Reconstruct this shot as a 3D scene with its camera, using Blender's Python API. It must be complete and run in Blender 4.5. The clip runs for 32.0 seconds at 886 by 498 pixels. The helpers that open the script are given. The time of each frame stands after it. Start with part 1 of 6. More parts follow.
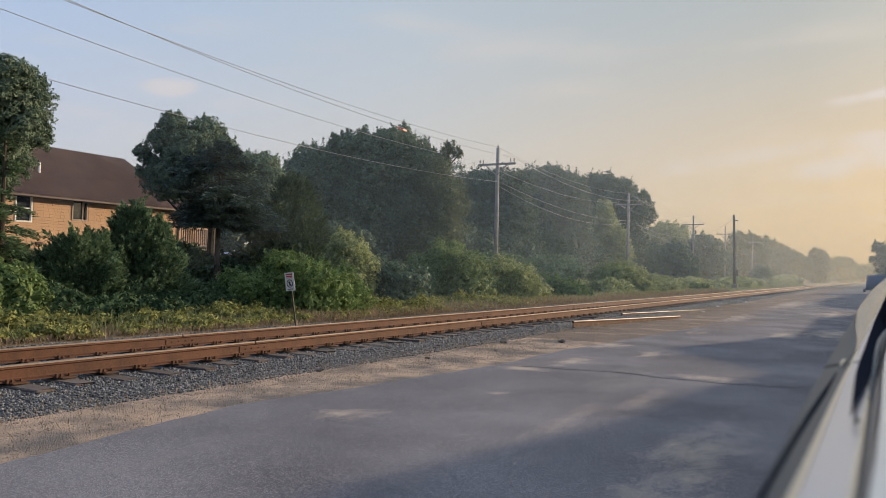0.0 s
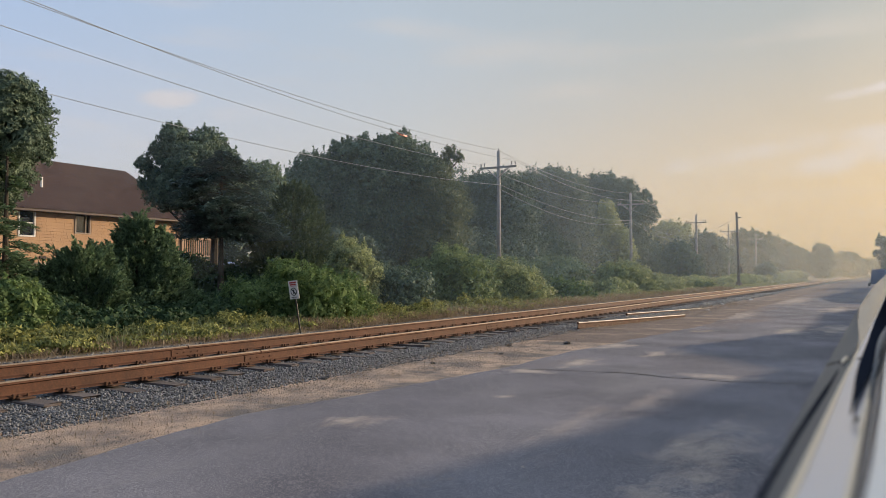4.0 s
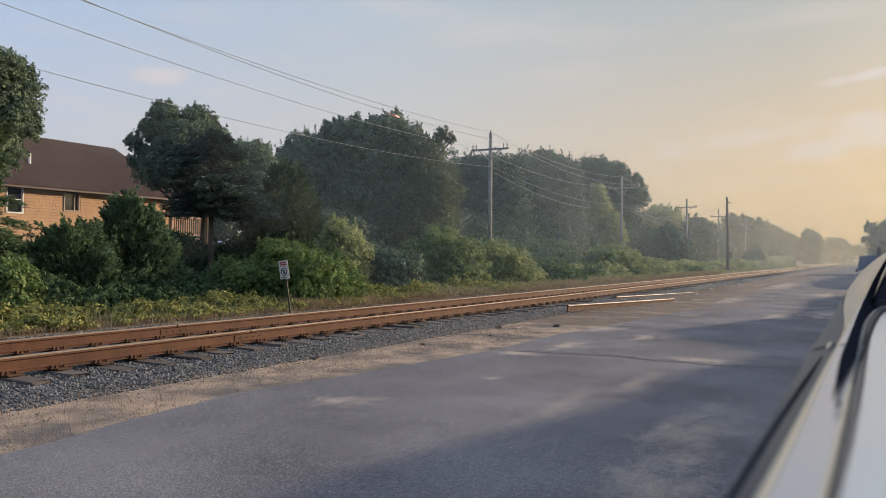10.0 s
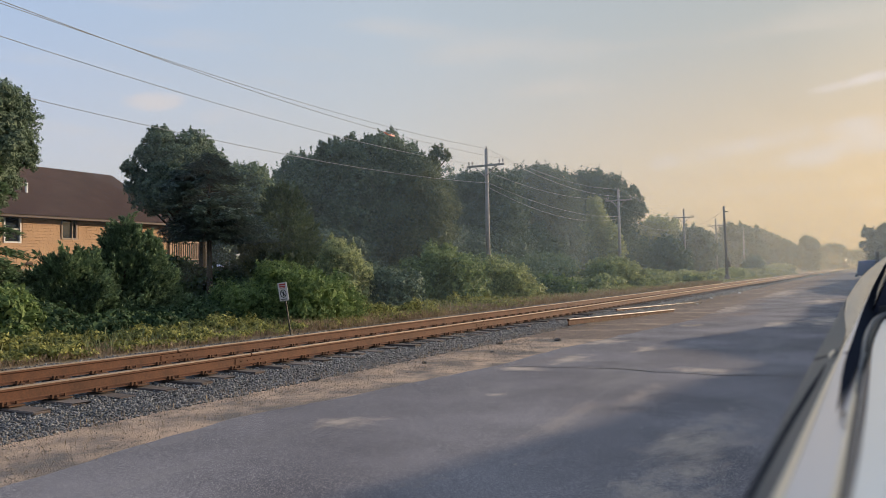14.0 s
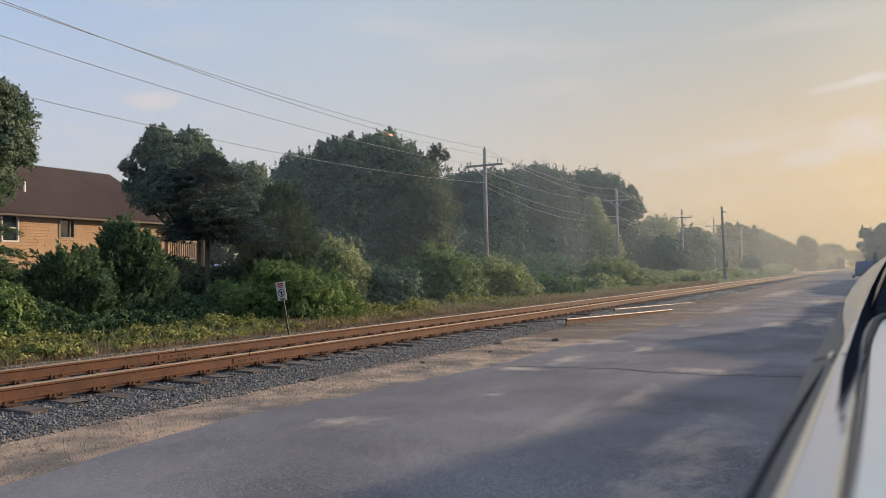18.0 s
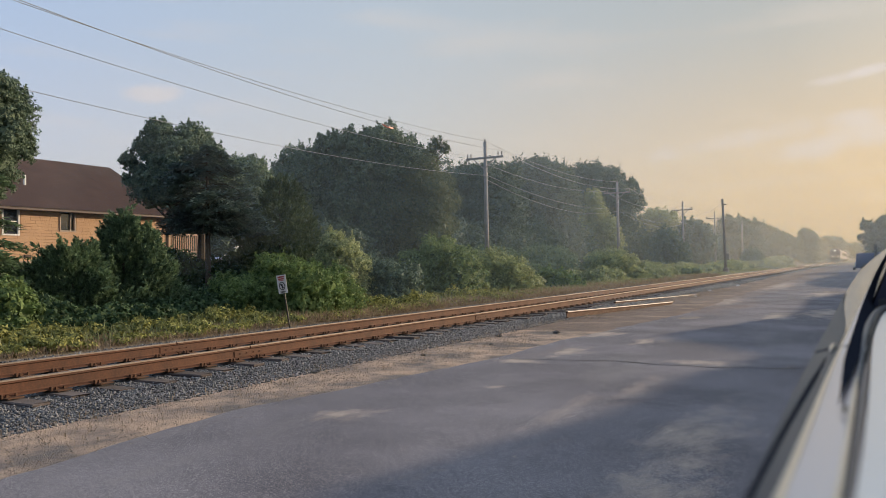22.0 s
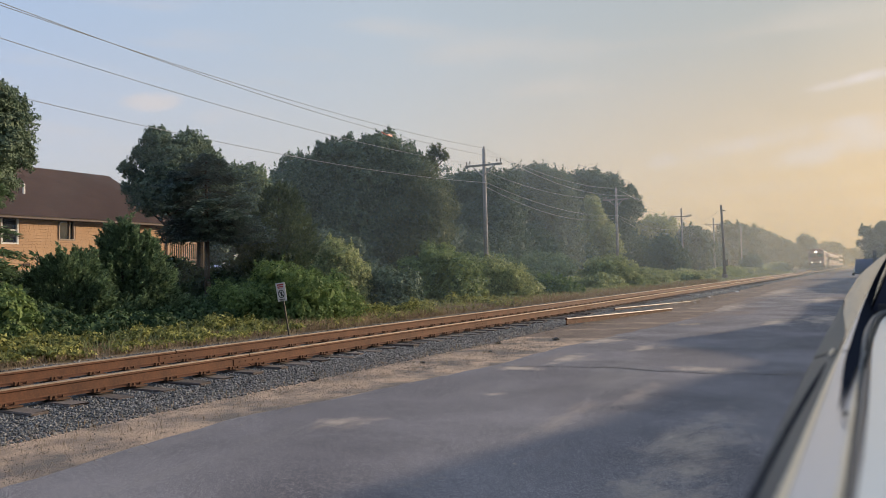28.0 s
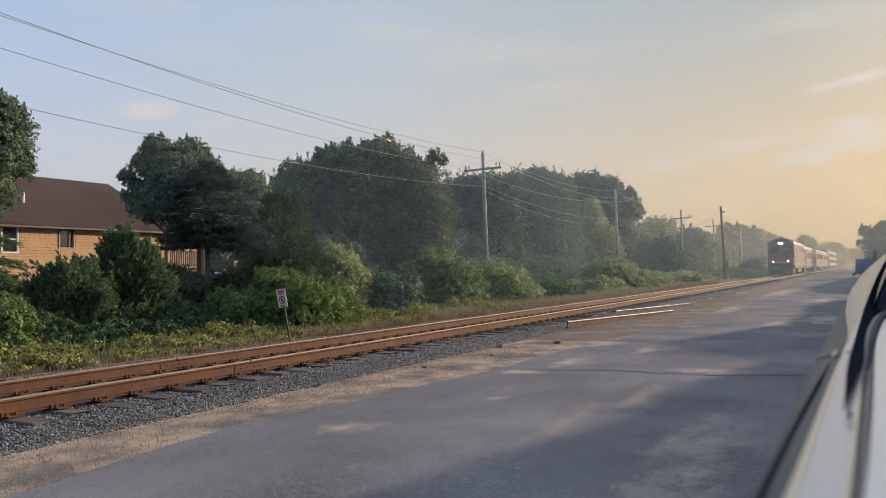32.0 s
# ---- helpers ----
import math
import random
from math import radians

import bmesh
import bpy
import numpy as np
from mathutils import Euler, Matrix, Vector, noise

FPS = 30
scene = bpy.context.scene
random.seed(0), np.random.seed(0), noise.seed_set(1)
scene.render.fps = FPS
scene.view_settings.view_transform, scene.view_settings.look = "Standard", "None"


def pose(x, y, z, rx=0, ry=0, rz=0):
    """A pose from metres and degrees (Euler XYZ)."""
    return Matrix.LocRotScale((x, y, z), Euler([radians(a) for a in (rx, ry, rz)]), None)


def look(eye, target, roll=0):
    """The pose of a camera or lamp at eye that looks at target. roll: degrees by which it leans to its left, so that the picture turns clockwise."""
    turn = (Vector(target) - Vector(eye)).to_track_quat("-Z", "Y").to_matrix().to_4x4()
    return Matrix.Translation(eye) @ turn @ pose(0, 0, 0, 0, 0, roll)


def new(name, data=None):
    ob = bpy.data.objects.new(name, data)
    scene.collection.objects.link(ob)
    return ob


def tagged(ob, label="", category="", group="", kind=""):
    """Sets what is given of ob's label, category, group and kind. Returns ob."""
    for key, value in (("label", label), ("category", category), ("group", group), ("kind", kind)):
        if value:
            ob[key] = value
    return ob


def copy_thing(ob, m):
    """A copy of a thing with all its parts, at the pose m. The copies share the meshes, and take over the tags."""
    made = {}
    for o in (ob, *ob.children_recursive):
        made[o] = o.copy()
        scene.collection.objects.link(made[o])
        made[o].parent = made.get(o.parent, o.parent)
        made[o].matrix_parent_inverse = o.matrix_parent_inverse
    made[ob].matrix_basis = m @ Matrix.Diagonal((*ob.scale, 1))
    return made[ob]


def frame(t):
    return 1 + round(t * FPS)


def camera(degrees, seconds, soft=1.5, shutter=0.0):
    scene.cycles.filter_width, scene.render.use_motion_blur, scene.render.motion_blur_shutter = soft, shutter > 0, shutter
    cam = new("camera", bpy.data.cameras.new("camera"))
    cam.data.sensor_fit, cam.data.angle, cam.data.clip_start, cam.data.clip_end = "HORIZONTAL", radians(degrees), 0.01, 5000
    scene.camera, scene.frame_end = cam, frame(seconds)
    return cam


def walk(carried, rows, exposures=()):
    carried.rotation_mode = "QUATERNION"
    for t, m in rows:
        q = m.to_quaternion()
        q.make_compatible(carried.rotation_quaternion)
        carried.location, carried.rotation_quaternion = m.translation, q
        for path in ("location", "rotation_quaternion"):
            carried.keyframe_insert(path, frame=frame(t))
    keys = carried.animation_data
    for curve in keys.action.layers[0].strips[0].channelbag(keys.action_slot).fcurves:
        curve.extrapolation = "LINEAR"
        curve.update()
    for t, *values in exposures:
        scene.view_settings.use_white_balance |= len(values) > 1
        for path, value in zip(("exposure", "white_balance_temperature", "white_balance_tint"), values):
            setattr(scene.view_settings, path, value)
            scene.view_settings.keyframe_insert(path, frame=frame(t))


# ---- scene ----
EXPOSURE, SKY, SUN_POWER = 0.0, 0.1, 5.0
cam = camera(60, 32.0, soft=0.7)
cam.data.dof.use_dof, cam.data.dof.focus_distance, cam.data.dof.aperture_fstop = True, 12.0, 5.0
ROWS = [
    (0, pose(0.0002, 0, 1.3605, 91.569, -1.403, 29.480)),
    (0.5, pose(0.0005, 0, 1.3612, 91.671, -1.028, 29.835)),
    (1, pose(0.0008, 0, 1.3620, 91.698, -0.715, 30.071)),
    (1.5, pose(0.0010, 0, 1.3623, 91.770, -0.440, 30.226)),
    (2, pose(0.0016, 0, 1.3626, 91.822, -0.270, 30.340)),
    (2.5, pose(0.0021, 0, 1.3624, 91.877, -0.123, 30.312)),
    (3, pose(0.0032, 0, 1.3624, 91.931, -0.050, 30.162)),
    (3.5, pose(0.0048, 0, 1.3628, 91.946, -0.016, 29.939)),
    (5.5, pose(0.0087, 0, 1.3668, 91.683, -0.149, 29.430)),
    (6, pose(0.0085, 0, 1.3667, 91.645, -0.203, 29.375)),
    (6.5, pose(0.0082, 0, 1.3663, 91.586, -0.246, 29.308)),
    (7, pose(0.0082, 0, 1.3665, 91.459, -0.347, 29.296)),
    (7.5, pose(0.0081, 0, 1.3668, 91.305, -0.485, 29.338)),
    (8, pose(0.0078, 0, 1.3662, 91.109, -0.627, 29.381)),
    (8.5, pose(0.0076, 0, 1.3652, 90.844, -0.797, 29.423)),
    (9, pose(0.0075, 0, 1.3642, 90.581, -0.877, 29.362)),
    (9.5, pose(0.0074, 0, 1.3637, 90.507, -0.868, 29.216)),
    (10, pose(0.0079, 0, 1.3645, 90.527, -0.645, 29.058)),
    (10.5, pose(0.0086, 0, 1.3651, 90.713, -0.295, 28.889)),
    (11, pose(0.0095, 0, 1.3647, 90.964, 0.158, 28.696)),
    (11.5, pose(0.0106, 0, 1.3644, 91.268, 0.632, 28.502)),
    (12, pose(0.0106, 0, 1.3648, 91.420, 0.974, 28.403)),
    (12.5, pose(0.0100, 0, 1.3659, 91.502, 1.140, 28.415)),
    (13, pose(0.0096, 0, 1.3671, 91.569, 1.124, 28.600)),
    (13.5, pose(0.0089, 0, 1.3676, 91.665, 1.055, 28.793)),
    (14, pose(0.0078, 0, 1.3679, 91.805, 1.010, 28.987)),
    (14.5, pose(0.0073, 0, 1.3682, 91.924, 0.962, 29.053)),
    (16.5, pose(0.0067, 0, 1.3677, 91.926, 0.870, 28.990)),
    (17, pose(0.0067, 0, 1.3679, 91.881, 0.883, 28.965)),
    (17.5, pose(0.0067, 0, 1.3687, 91.827, 0.931, 28.924)),
    (18, pose(0.0063, 0, 1.3693, 91.779, 0.908, 28.846)),
    (18.5, pose(0.0057, 0, 1.3692, 91.703, 0.870, 28.767)),
    (19, pose(0.0055, 0, 1.3690, 91.612, 0.858, 28.733)),
    (19.5, pose(0.0057, 0, 1.3689, 91.501, 0.831, 28.747)),
    (20, pose(0.0057, 0, 1.3688, 91.415, 0.828, 28.778)),
    (20.5, pose(0.0053, 0, 1.3687, 91.318, 0.870, 28.834)),
    (21, pose(0.0049, 0, 1.3688, 91.273, 0.890, 28.848)),
    (21.5, pose(0.0049, 0, 1.3690, 91.247, 0.940, 28.891)),
    (22, pose(0.0048, 0, 1.3688, 91.242, 0.996, 28.888)),
    (22.5, pose(0.0048, 0, 1.3685, 91.292, 0.993, 28.868)),
    (23, pose(0.0048, 0, 1.3686, 91.320, 1.073, 28.874)),
    (23.5, pose(0.0047, 0, 1.3683, 91.325, 1.100, 28.863)),
    (24, pose(0.0045, 0, 1.3679, 91.326, 1.171, 28.880)),
    (24.5, pose(0.0046, 0, 1.3681, 91.345, 1.260, 28.887)),
    (25, pose(0.0050, 0, 1.3686, 91.420, 1.305, 28.895)),
    (25.5, pose(0.0051, 0, 1.3688, 91.548, 1.304, 28.894)),
    (27.5, pose(0.0048, 0, 1.3678, 91.766, 1.185, 28.833)),
    (28, pose(0.0050, 0, 1.3679, 91.780, 1.197, 28.834)),
    (28.5, pose(0.0051, 0, 1.3681, 91.795, 1.190, 28.840)),
    (29, pose(0.0053, 0, 1.3684, 91.782, 1.172, 28.859)),
    (29.5, pose(0.0056, 0, 1.3683, 91.767, 1.181, 28.891)),
    (30, pose(0.0058, 0, 1.3685, 91.768, 1.177, 28.948)),
    (30.5, pose(0.0054, 0, 1.3691, 91.741, 1.169, 29.032)),
    (31, pose(0.0041, 0, 1.3691, 91.729, 1.147, 29.049)),
    (31.5, pose(0.0035, 0, 1.3690, 91.803, 1.346, 29.032)),
    (32, pose(0.0034, 0, 1.3690, 92.108, 1.819, 28.863)),
]
walk(cam, ROWS, [(0.0, EXPOSURE), (32.0, EXPOSURE)])

# ---- sky and sun ----
SUN_AZ, SUN_EL = 34.0, 13.0          # degrees to the right of the track's line, degrees up
world = bpy.data.worlds.new("sky")
scene.world = world
world.use_nodes = True
wn, wl = world.node_tree.nodes, world.node_tree.links
wn.clear()
sky = wn.new("ShaderNodeTexSky")
sky.sky_type, sky.sun_disc = "NISHITA", False
sky.sun_elevation, sky.sun_rotation = radians(SUN_EL), radians(SUN_AZ)
sky.air_density, sky.dust_density, sky.ozone_density, sky.altitude = 1.0, 3.2, 2.0, 20
bg = wn.new("ShaderNodeBackground")
bg.inputs["Strength"].default_value = SKY
wout = wn.new("ShaderNodeOutputWorld")
# a thin bright veil of haze over the whole sky, warmer towards the sun and the horizon
tc = wn.new("ShaderNodeTexCoord")
sd = Vector((math.sin(radians(SUN_AZ)) * math.cos(radians(SUN_EL)), math.cos(radians(SUN_AZ)) * math.cos(radians(SUN_EL)), math.sin(radians(SUN_EL))))
dot = wn.new("ShaderNodeVectorMath")
dot.operation = "DOT_PRODUCT"
dot.inputs[1].default_value = sd
wl.new(tc.outputs["Generated"], dot.inputs[0])
near = wn.new("ShaderNodeMapRange")
near.inputs["From Min"].default_value, near.inputs["From Max"].default_value = -0.317, 1.038
wl.new(dot.outputs["Value"], near.inputs["Value"])
sep = wn.new("ShaderNodeSeparateXYZ")
wl.new(tc.outputs["Generated"], sep.inputs[0])
rise = wn.new("ShaderNodeMapRange")
rise.interpolation_type = "SMOOTHSTEP"
rise.inputs["From Min"].default_value, rise.inputs["From Max"].default_value = 0.02, 0.36
wl.new(sep.outputs["Z"], rise.inputs["Value"])


def sky_ramp(stops):
    r = wn.new("ShaderNodeValToRGB")
    while len(r.color_ramp.elements) < len(stops):
        r.color_ramp.elements.new(0.5)
    for e, (p, c) in zip(r.color_ramp.elements, stops):
        e.position, e.color = p, (*c, 1)
    wl.new(near.outputs["Result"], r.inputs["Fac"])
    return r.outputs["Color"]


low = sky_ramp([(0.0, (0.50, 0.56, 0.70)), (0.19, (0.68, 0.69, 0.77)), (0.55, (0.76, 0.69, 0.63)), (0.80, (0.91, 0.635, 0.35)), (0.88, (0.98, 0.64, 0.285)), (1.0, (1.05, 0.85, 0.55))])
high = sky_ramp([(0.0, (0.28, 0.40, 0.62)), (0.19, (0.46, 0.61, 0.88)), (0.55, (0.54, 0.62, 0.71)), (0.82, (0.50, 0.53, 0.52)), (1.0, (0.8, 0.72, 0.58))])


def sky_mix(a, b, f):
    m = wn.new("ShaderNodeMix")
    m.data_type = "RGBA"
    for socket, v in ((m.inputs["A"], a), (m.inputs["B"], b), (m.inputs["Factor"], f)):
        if isinstance(v, (int, float)):
            socket.default_value = v
        elif isinstance(v, tuple):
            socket.default_value = v
        else:
            wl.new(v, socket)
    return m.outputs["Result"]


veil = sky_mix(low, high, rise.outputs["Result"])
# streaks of high cloud
mp = wn.new("ShaderNodeMapping")
mp.inputs["Scale"].default_value = (2.2, 2.2, 16.0)
nz = wn.new("ShaderNodeTexNoise")
nz.inputs["Scale"].default_value, nz.inputs["Detail"].default_value = 1.9, 7.0
ramp = wn.new("ShaderNodeMapRange")
ramp.inputs["From Min"].default_value, ramp.inputs["From Max"].default_value, ramp.inputs["To Max"].default_value = 0.54, 0.80, 0.34
wl.new(tc.outputs["Generated"], mp.inputs["Vector"])
wl.new(mp.outputs["Vector"], nz.inputs["Vector"])
wl.new(nz.outputs["Fac"], ramp.inputs["Value"])
veil = sky_mix(veil, (0.92, 0.78, 0.66, 1), ramp.outputs["Result"])
# two small clouds: the way to each, and its half width and half height
for way, w, h, top in (((-0.743, 0.635, 0.213), 0.038, 0.011, 0.62), ((-0.017, 0.978, 0.206), 0.055, 0.0075, 1.0), ((-0.10, 0.985, 0.150), 0.16, 0.013, 0.6), ((-0.02, 0.985, 0.135), 0.10, 0.016, 0.6), ((-0.681, 0.704, 0.202), 0.05, 0.014, 0.22)):
    f = Vector(way).normalized()
    e1 = f.cross(Vector((0, 0, 1))).normalized()
    e2 = (e1.cross(f) - 0.12 * e1).normalized()
    sq = []
    for e, k in ((e1, w), (e2, h)):
        q = wn.new("ShaderNodeVectorMath")
        q.operation = "DOT_PRODUCT"
        q.inputs[1].default_value = e / k
        wl.new(tc.outputs["Generated"], q.inputs[0])
        s = wn.new("ShaderNodeMath")
        s.operation = "SUBTRACT"
        s.inputs[1].default_value = f.dot(e) / k
        wl.new(q.outputs["Value"], s.inputs[0])
        p = wn.new("ShaderNodeMath")
        p.operation = "MULTIPLY"
        wl.new(s.outputs[0], p.inputs[0])
        wl.new(s.outputs[0], p.inputs[1])
        sq.append(p)
    a = wn.new("ShaderNodeMath")
    wl.new(sq[0].outputs[0], a.inputs[0])
    wl.new(sq[1].outputs[0], a.inputs[1])
    cn = wn.new("ShaderNodeTexNoise")
    cn.inputs["Scale"].default_value, cn.inputs["Detail"].default_value = 22.0, 6.0
    wl.new(tc.outputs["Generated"], cn.inputs["Vector"])
    b = wn.new("ShaderNodeMath")
    b.operation = "MULTIPLY_ADD"
    b.inputs[1].default_value = 3.2
    wl.new(cn.outputs["Fac"], b.inputs[0])
    wl.new(a.outputs[0], b.inputs[2])
    c = wn.new("ShaderNodeMapRange")
    c.interpolation_type = "SMOOTHSTEP"
    c.inputs["From Min"].default_value, c.inputs["From Max"].default_value, c.inputs["To Max"].default_value = 2.9, 1.1, top
    wl.new(b.outputs[0], c.inputs["Value"])
    veil = sky_mix(veil, (0.86, 0.76, 0.72, 1), c.outputs["Result"])
scale = wn.new("ShaderNodeVectorMath")
scale.operation = "SCALE"
scale.inputs["Scale"].default_value = 1.0 / SKY
wl.new(veil, scale.inputs[0])
wl.new(sky_mix(sky.outputs["Color"], scale.outputs["Vector"], 0.85), bg.inputs["Color"])
wl.new(bg.outputs["Background"], wout.inputs["Surface"])

sun = new("sun", bpy.data.lights.new("sun", "SUN"))
sun.data.energy, sun.data.angle, sun.data.color = SUN_POWER, radians(0.5), (1.0, 0.78, 0.55)
sun.matrix_world = look(sd * 100, (0, 0, 0))
scene.view_settings.use_white_balance = False


# ---- materials ----
def mat(name, c1, c2=None, rough=0.8, metal=0.0, scale=3.0, fine=60.0, bump=0.15, dist=0.01, translucent=0.0, island=0.0, spec=0.5, obj_random=0.0, thirdc=None, third=0.0, tscale=0.7):
    m = bpy.data.materials.new(name)
    m.use_nodes = True
    n, l = m.node_tree.nodes, m.node_tree.links
    p = n["Principled BSDF"]
    p.inputs["Roughness"].default_value, p.inputs["Metallic"].default_value = rough, metal
    p.inputs["Specular IOR Level"].default_value = spec
    c2 = c2 or tuple(v * 0.7 for v in c1)
    geo = n.new("ShaderNodeNewGeometry")
    a = n.new("ShaderNodeTexNoise")
    a.inputs["Scale"].default_value, a.inputs["Detail"].default_value = scale, 5
    b = n.new("ShaderNodeTexNoise")
    b.inputs["Scale"].default_value, b.inputs["Detail"].default_value = fine, 3
    l.new(geo.outputs["Position"], a.inputs["Vector"])
    l.new(geo.outputs["Position"], b.inputs["Vector"])
    s = n.new("ShaderNodeMath")
    s.operation = "ADD"
    l.new(a.outputs["Fac"], s.inputs[0])
    l.new(b.outputs["Fac"], s.inputs[1])
    h = n.new("ShaderNodeMapRange")
    h.inputs["From Min"].default_value, h.inputs["From Max"].default_value = 0.7, 1.3
    l.new(s.outputs[0], h.inputs["Value"])
    fac = h.outputs["Result"]
    if island or obj_random:
        r = n.new("ShaderNodeObjectInfo") if obj_random else geo
        w = n.new("ShaderNodeMix")
        w.inputs["Factor"].default_value = obj_random or island
        l.new(fac, w.inputs["A"])
        l.new(r.outputs["Random"] if obj_random else geo.outputs["Random Per Island"], w.inputs["B"])
        fac = w.outputs["Result"]
    mix = n.new("ShaderNodeMix")
    mix.data_type = "RGBA"
    mix.inputs["A"].default_value, mix.inputs["B"].default_value = (*c1, 1), (*c2, 1)
    l.new(fac, mix.inputs["Factor"])
    col = mix.outputs["Result"]
    if thirdc:
        k = n.new("ShaderNodeTexNoise")
        k.inputs["Scale"].default_value, k.inputs["Detail"].default_value, k.inputs["Roughness"].default_value = tscale, 8, 0.65
        l.new(geo.outputs["Position"], k.inputs["Vector"])
        kr = n.new("ShaderNodeMapRange")
        kr.inputs["From Min"].default_value, kr.inputs["From Max"].default_value = 1 - third - 0.06, 1 - third + 0.12
        l.new(k.outputs["Fac"], kr.inputs["Value"])
        m3 = n.new("ShaderNodeMix")
        m3.data_type = "RGBA"
        l.new(kr.outputs["Result"], m3.inputs["Factor"])
        l.new(col, m3.inputs["A"])
        m3.inputs["B"].default_value = (*thirdc, 1)
        col = m3.outputs["Result"]
    l.new(col, p.inputs["Base Color"])
    if bump:
        bp = n.new("ShaderNodeBump")
        bp.inputs["Strength"].default_value, bp.inputs["Distance"].default_value = bump, dist
        l.new(s.outputs[0], bp.inputs["Height"])
        l.new(bp.outputs["Normal"], p.inputs["Normal"])
    if translucent:
        t = n.new("ShaderNodeBsdfTranslucent")
        l.new(col, t.inputs["Color"])
        x = n.new("ShaderNodeMixShader")
        x.inputs["Fac"].default_value = translucent
        l.new(p.outputs["BSDF"], x.inputs[1])
        l.new(t.outputs["BSDF"], x.inputs[2])
        l.new(x.outputs["Shader"], n["Material Output"].inputs["Surface"])
    return m


def leafm(name, c1, c2, tr=0.35, island=0.5):
    return mat(name, c1, c2, rough=0.58, scale=0.8, fine=3.0, bump=0, translucent=tr, island=island, spec=0.2)


OAK = leafm("oak_leaf", (0.040, 0.076, 0.064), (0.23, 0.30, 0.195), 0.22, 0.65)
OAK2 = leafm("maple_leaf", (0.066, 0.118, 0.088), (0.265, 0.335, 0.19), 0.32, 0.5)
CEDAR = leafm("cedar_needle", (0.05, 0.094, 0.09), (0.155, 0.21, 0.175), 0.16, 0.6)
SPRUCE = leafm("spruce_needle", (0.02, 0.046, 0.042), (0.28, 0.40, 0.21), 0.38, 0.68)
SHRUB = leafm("shrub_leaf", (0.05, 0.095, 0.0544), (0.44, 0.52, 0.234), 0.42, 0.65)
SHRUB2 = leafm("willow_leaf", (0.085, 0.13, 0.0675), (0.6, 0.64, 0.312), 0.42, 0.62)
OLIVE = leafm("olive_leaf", (0.13, 0.175, 0.096), (0.52, 0.56, 0.275), 0.4, 0.55)
WOOD = leafm("wood_leaf", (0.055, 0.092, 0.076), (0.165, 0.22, 0.155), 0.2, 0.35)
PINEG = leafm("pine_leaf", (0.06, 0.095, 0.0675), (0.24, 0.27, 0.156), 0.3, 0.55)
CONEG = leafm("cone_cedar_needle", (0.04, 0.075, 0.051), (0.17, 0.215, 0.104), 0.2, 0.5)
VINE = leafm("vine_leaf", (0.02, 0.058, 0.026), (0.30, 0.41, 0.15), 0.38, 0.5)
ALDER = leafm("alder_leaf", (0.06, 0.11, 0.066), (0.37, 0.45, 0.2), 0.36, 0.6)
BRAMBLE = leafm("bramble_leaf", (0.014, 0.042, 0.0252), (0.105, 0.165, 0.07), 0.25, 0.7)
WEED = leafm("weed_leaf", (0.022, 0.05, 0.0224), (0.53, 0.52, 0.17), 0.35, 0.78)
DRY = leafm("dry_grass", (0.17, 0.12, 0.08), (0.44, 0.345, 0.225), 0.3)
GRASS = leafm("green_grass", (0.13, 0.17, 0.084), (0.38, 0.39, 0.192), 0.35)
BARK = mat("bark", (0.10, 0.08, 0.06), (0.045, 0.037, 0.03), rough=0.95, scale=6, fine=40, bump=0.5, dist=0.03)
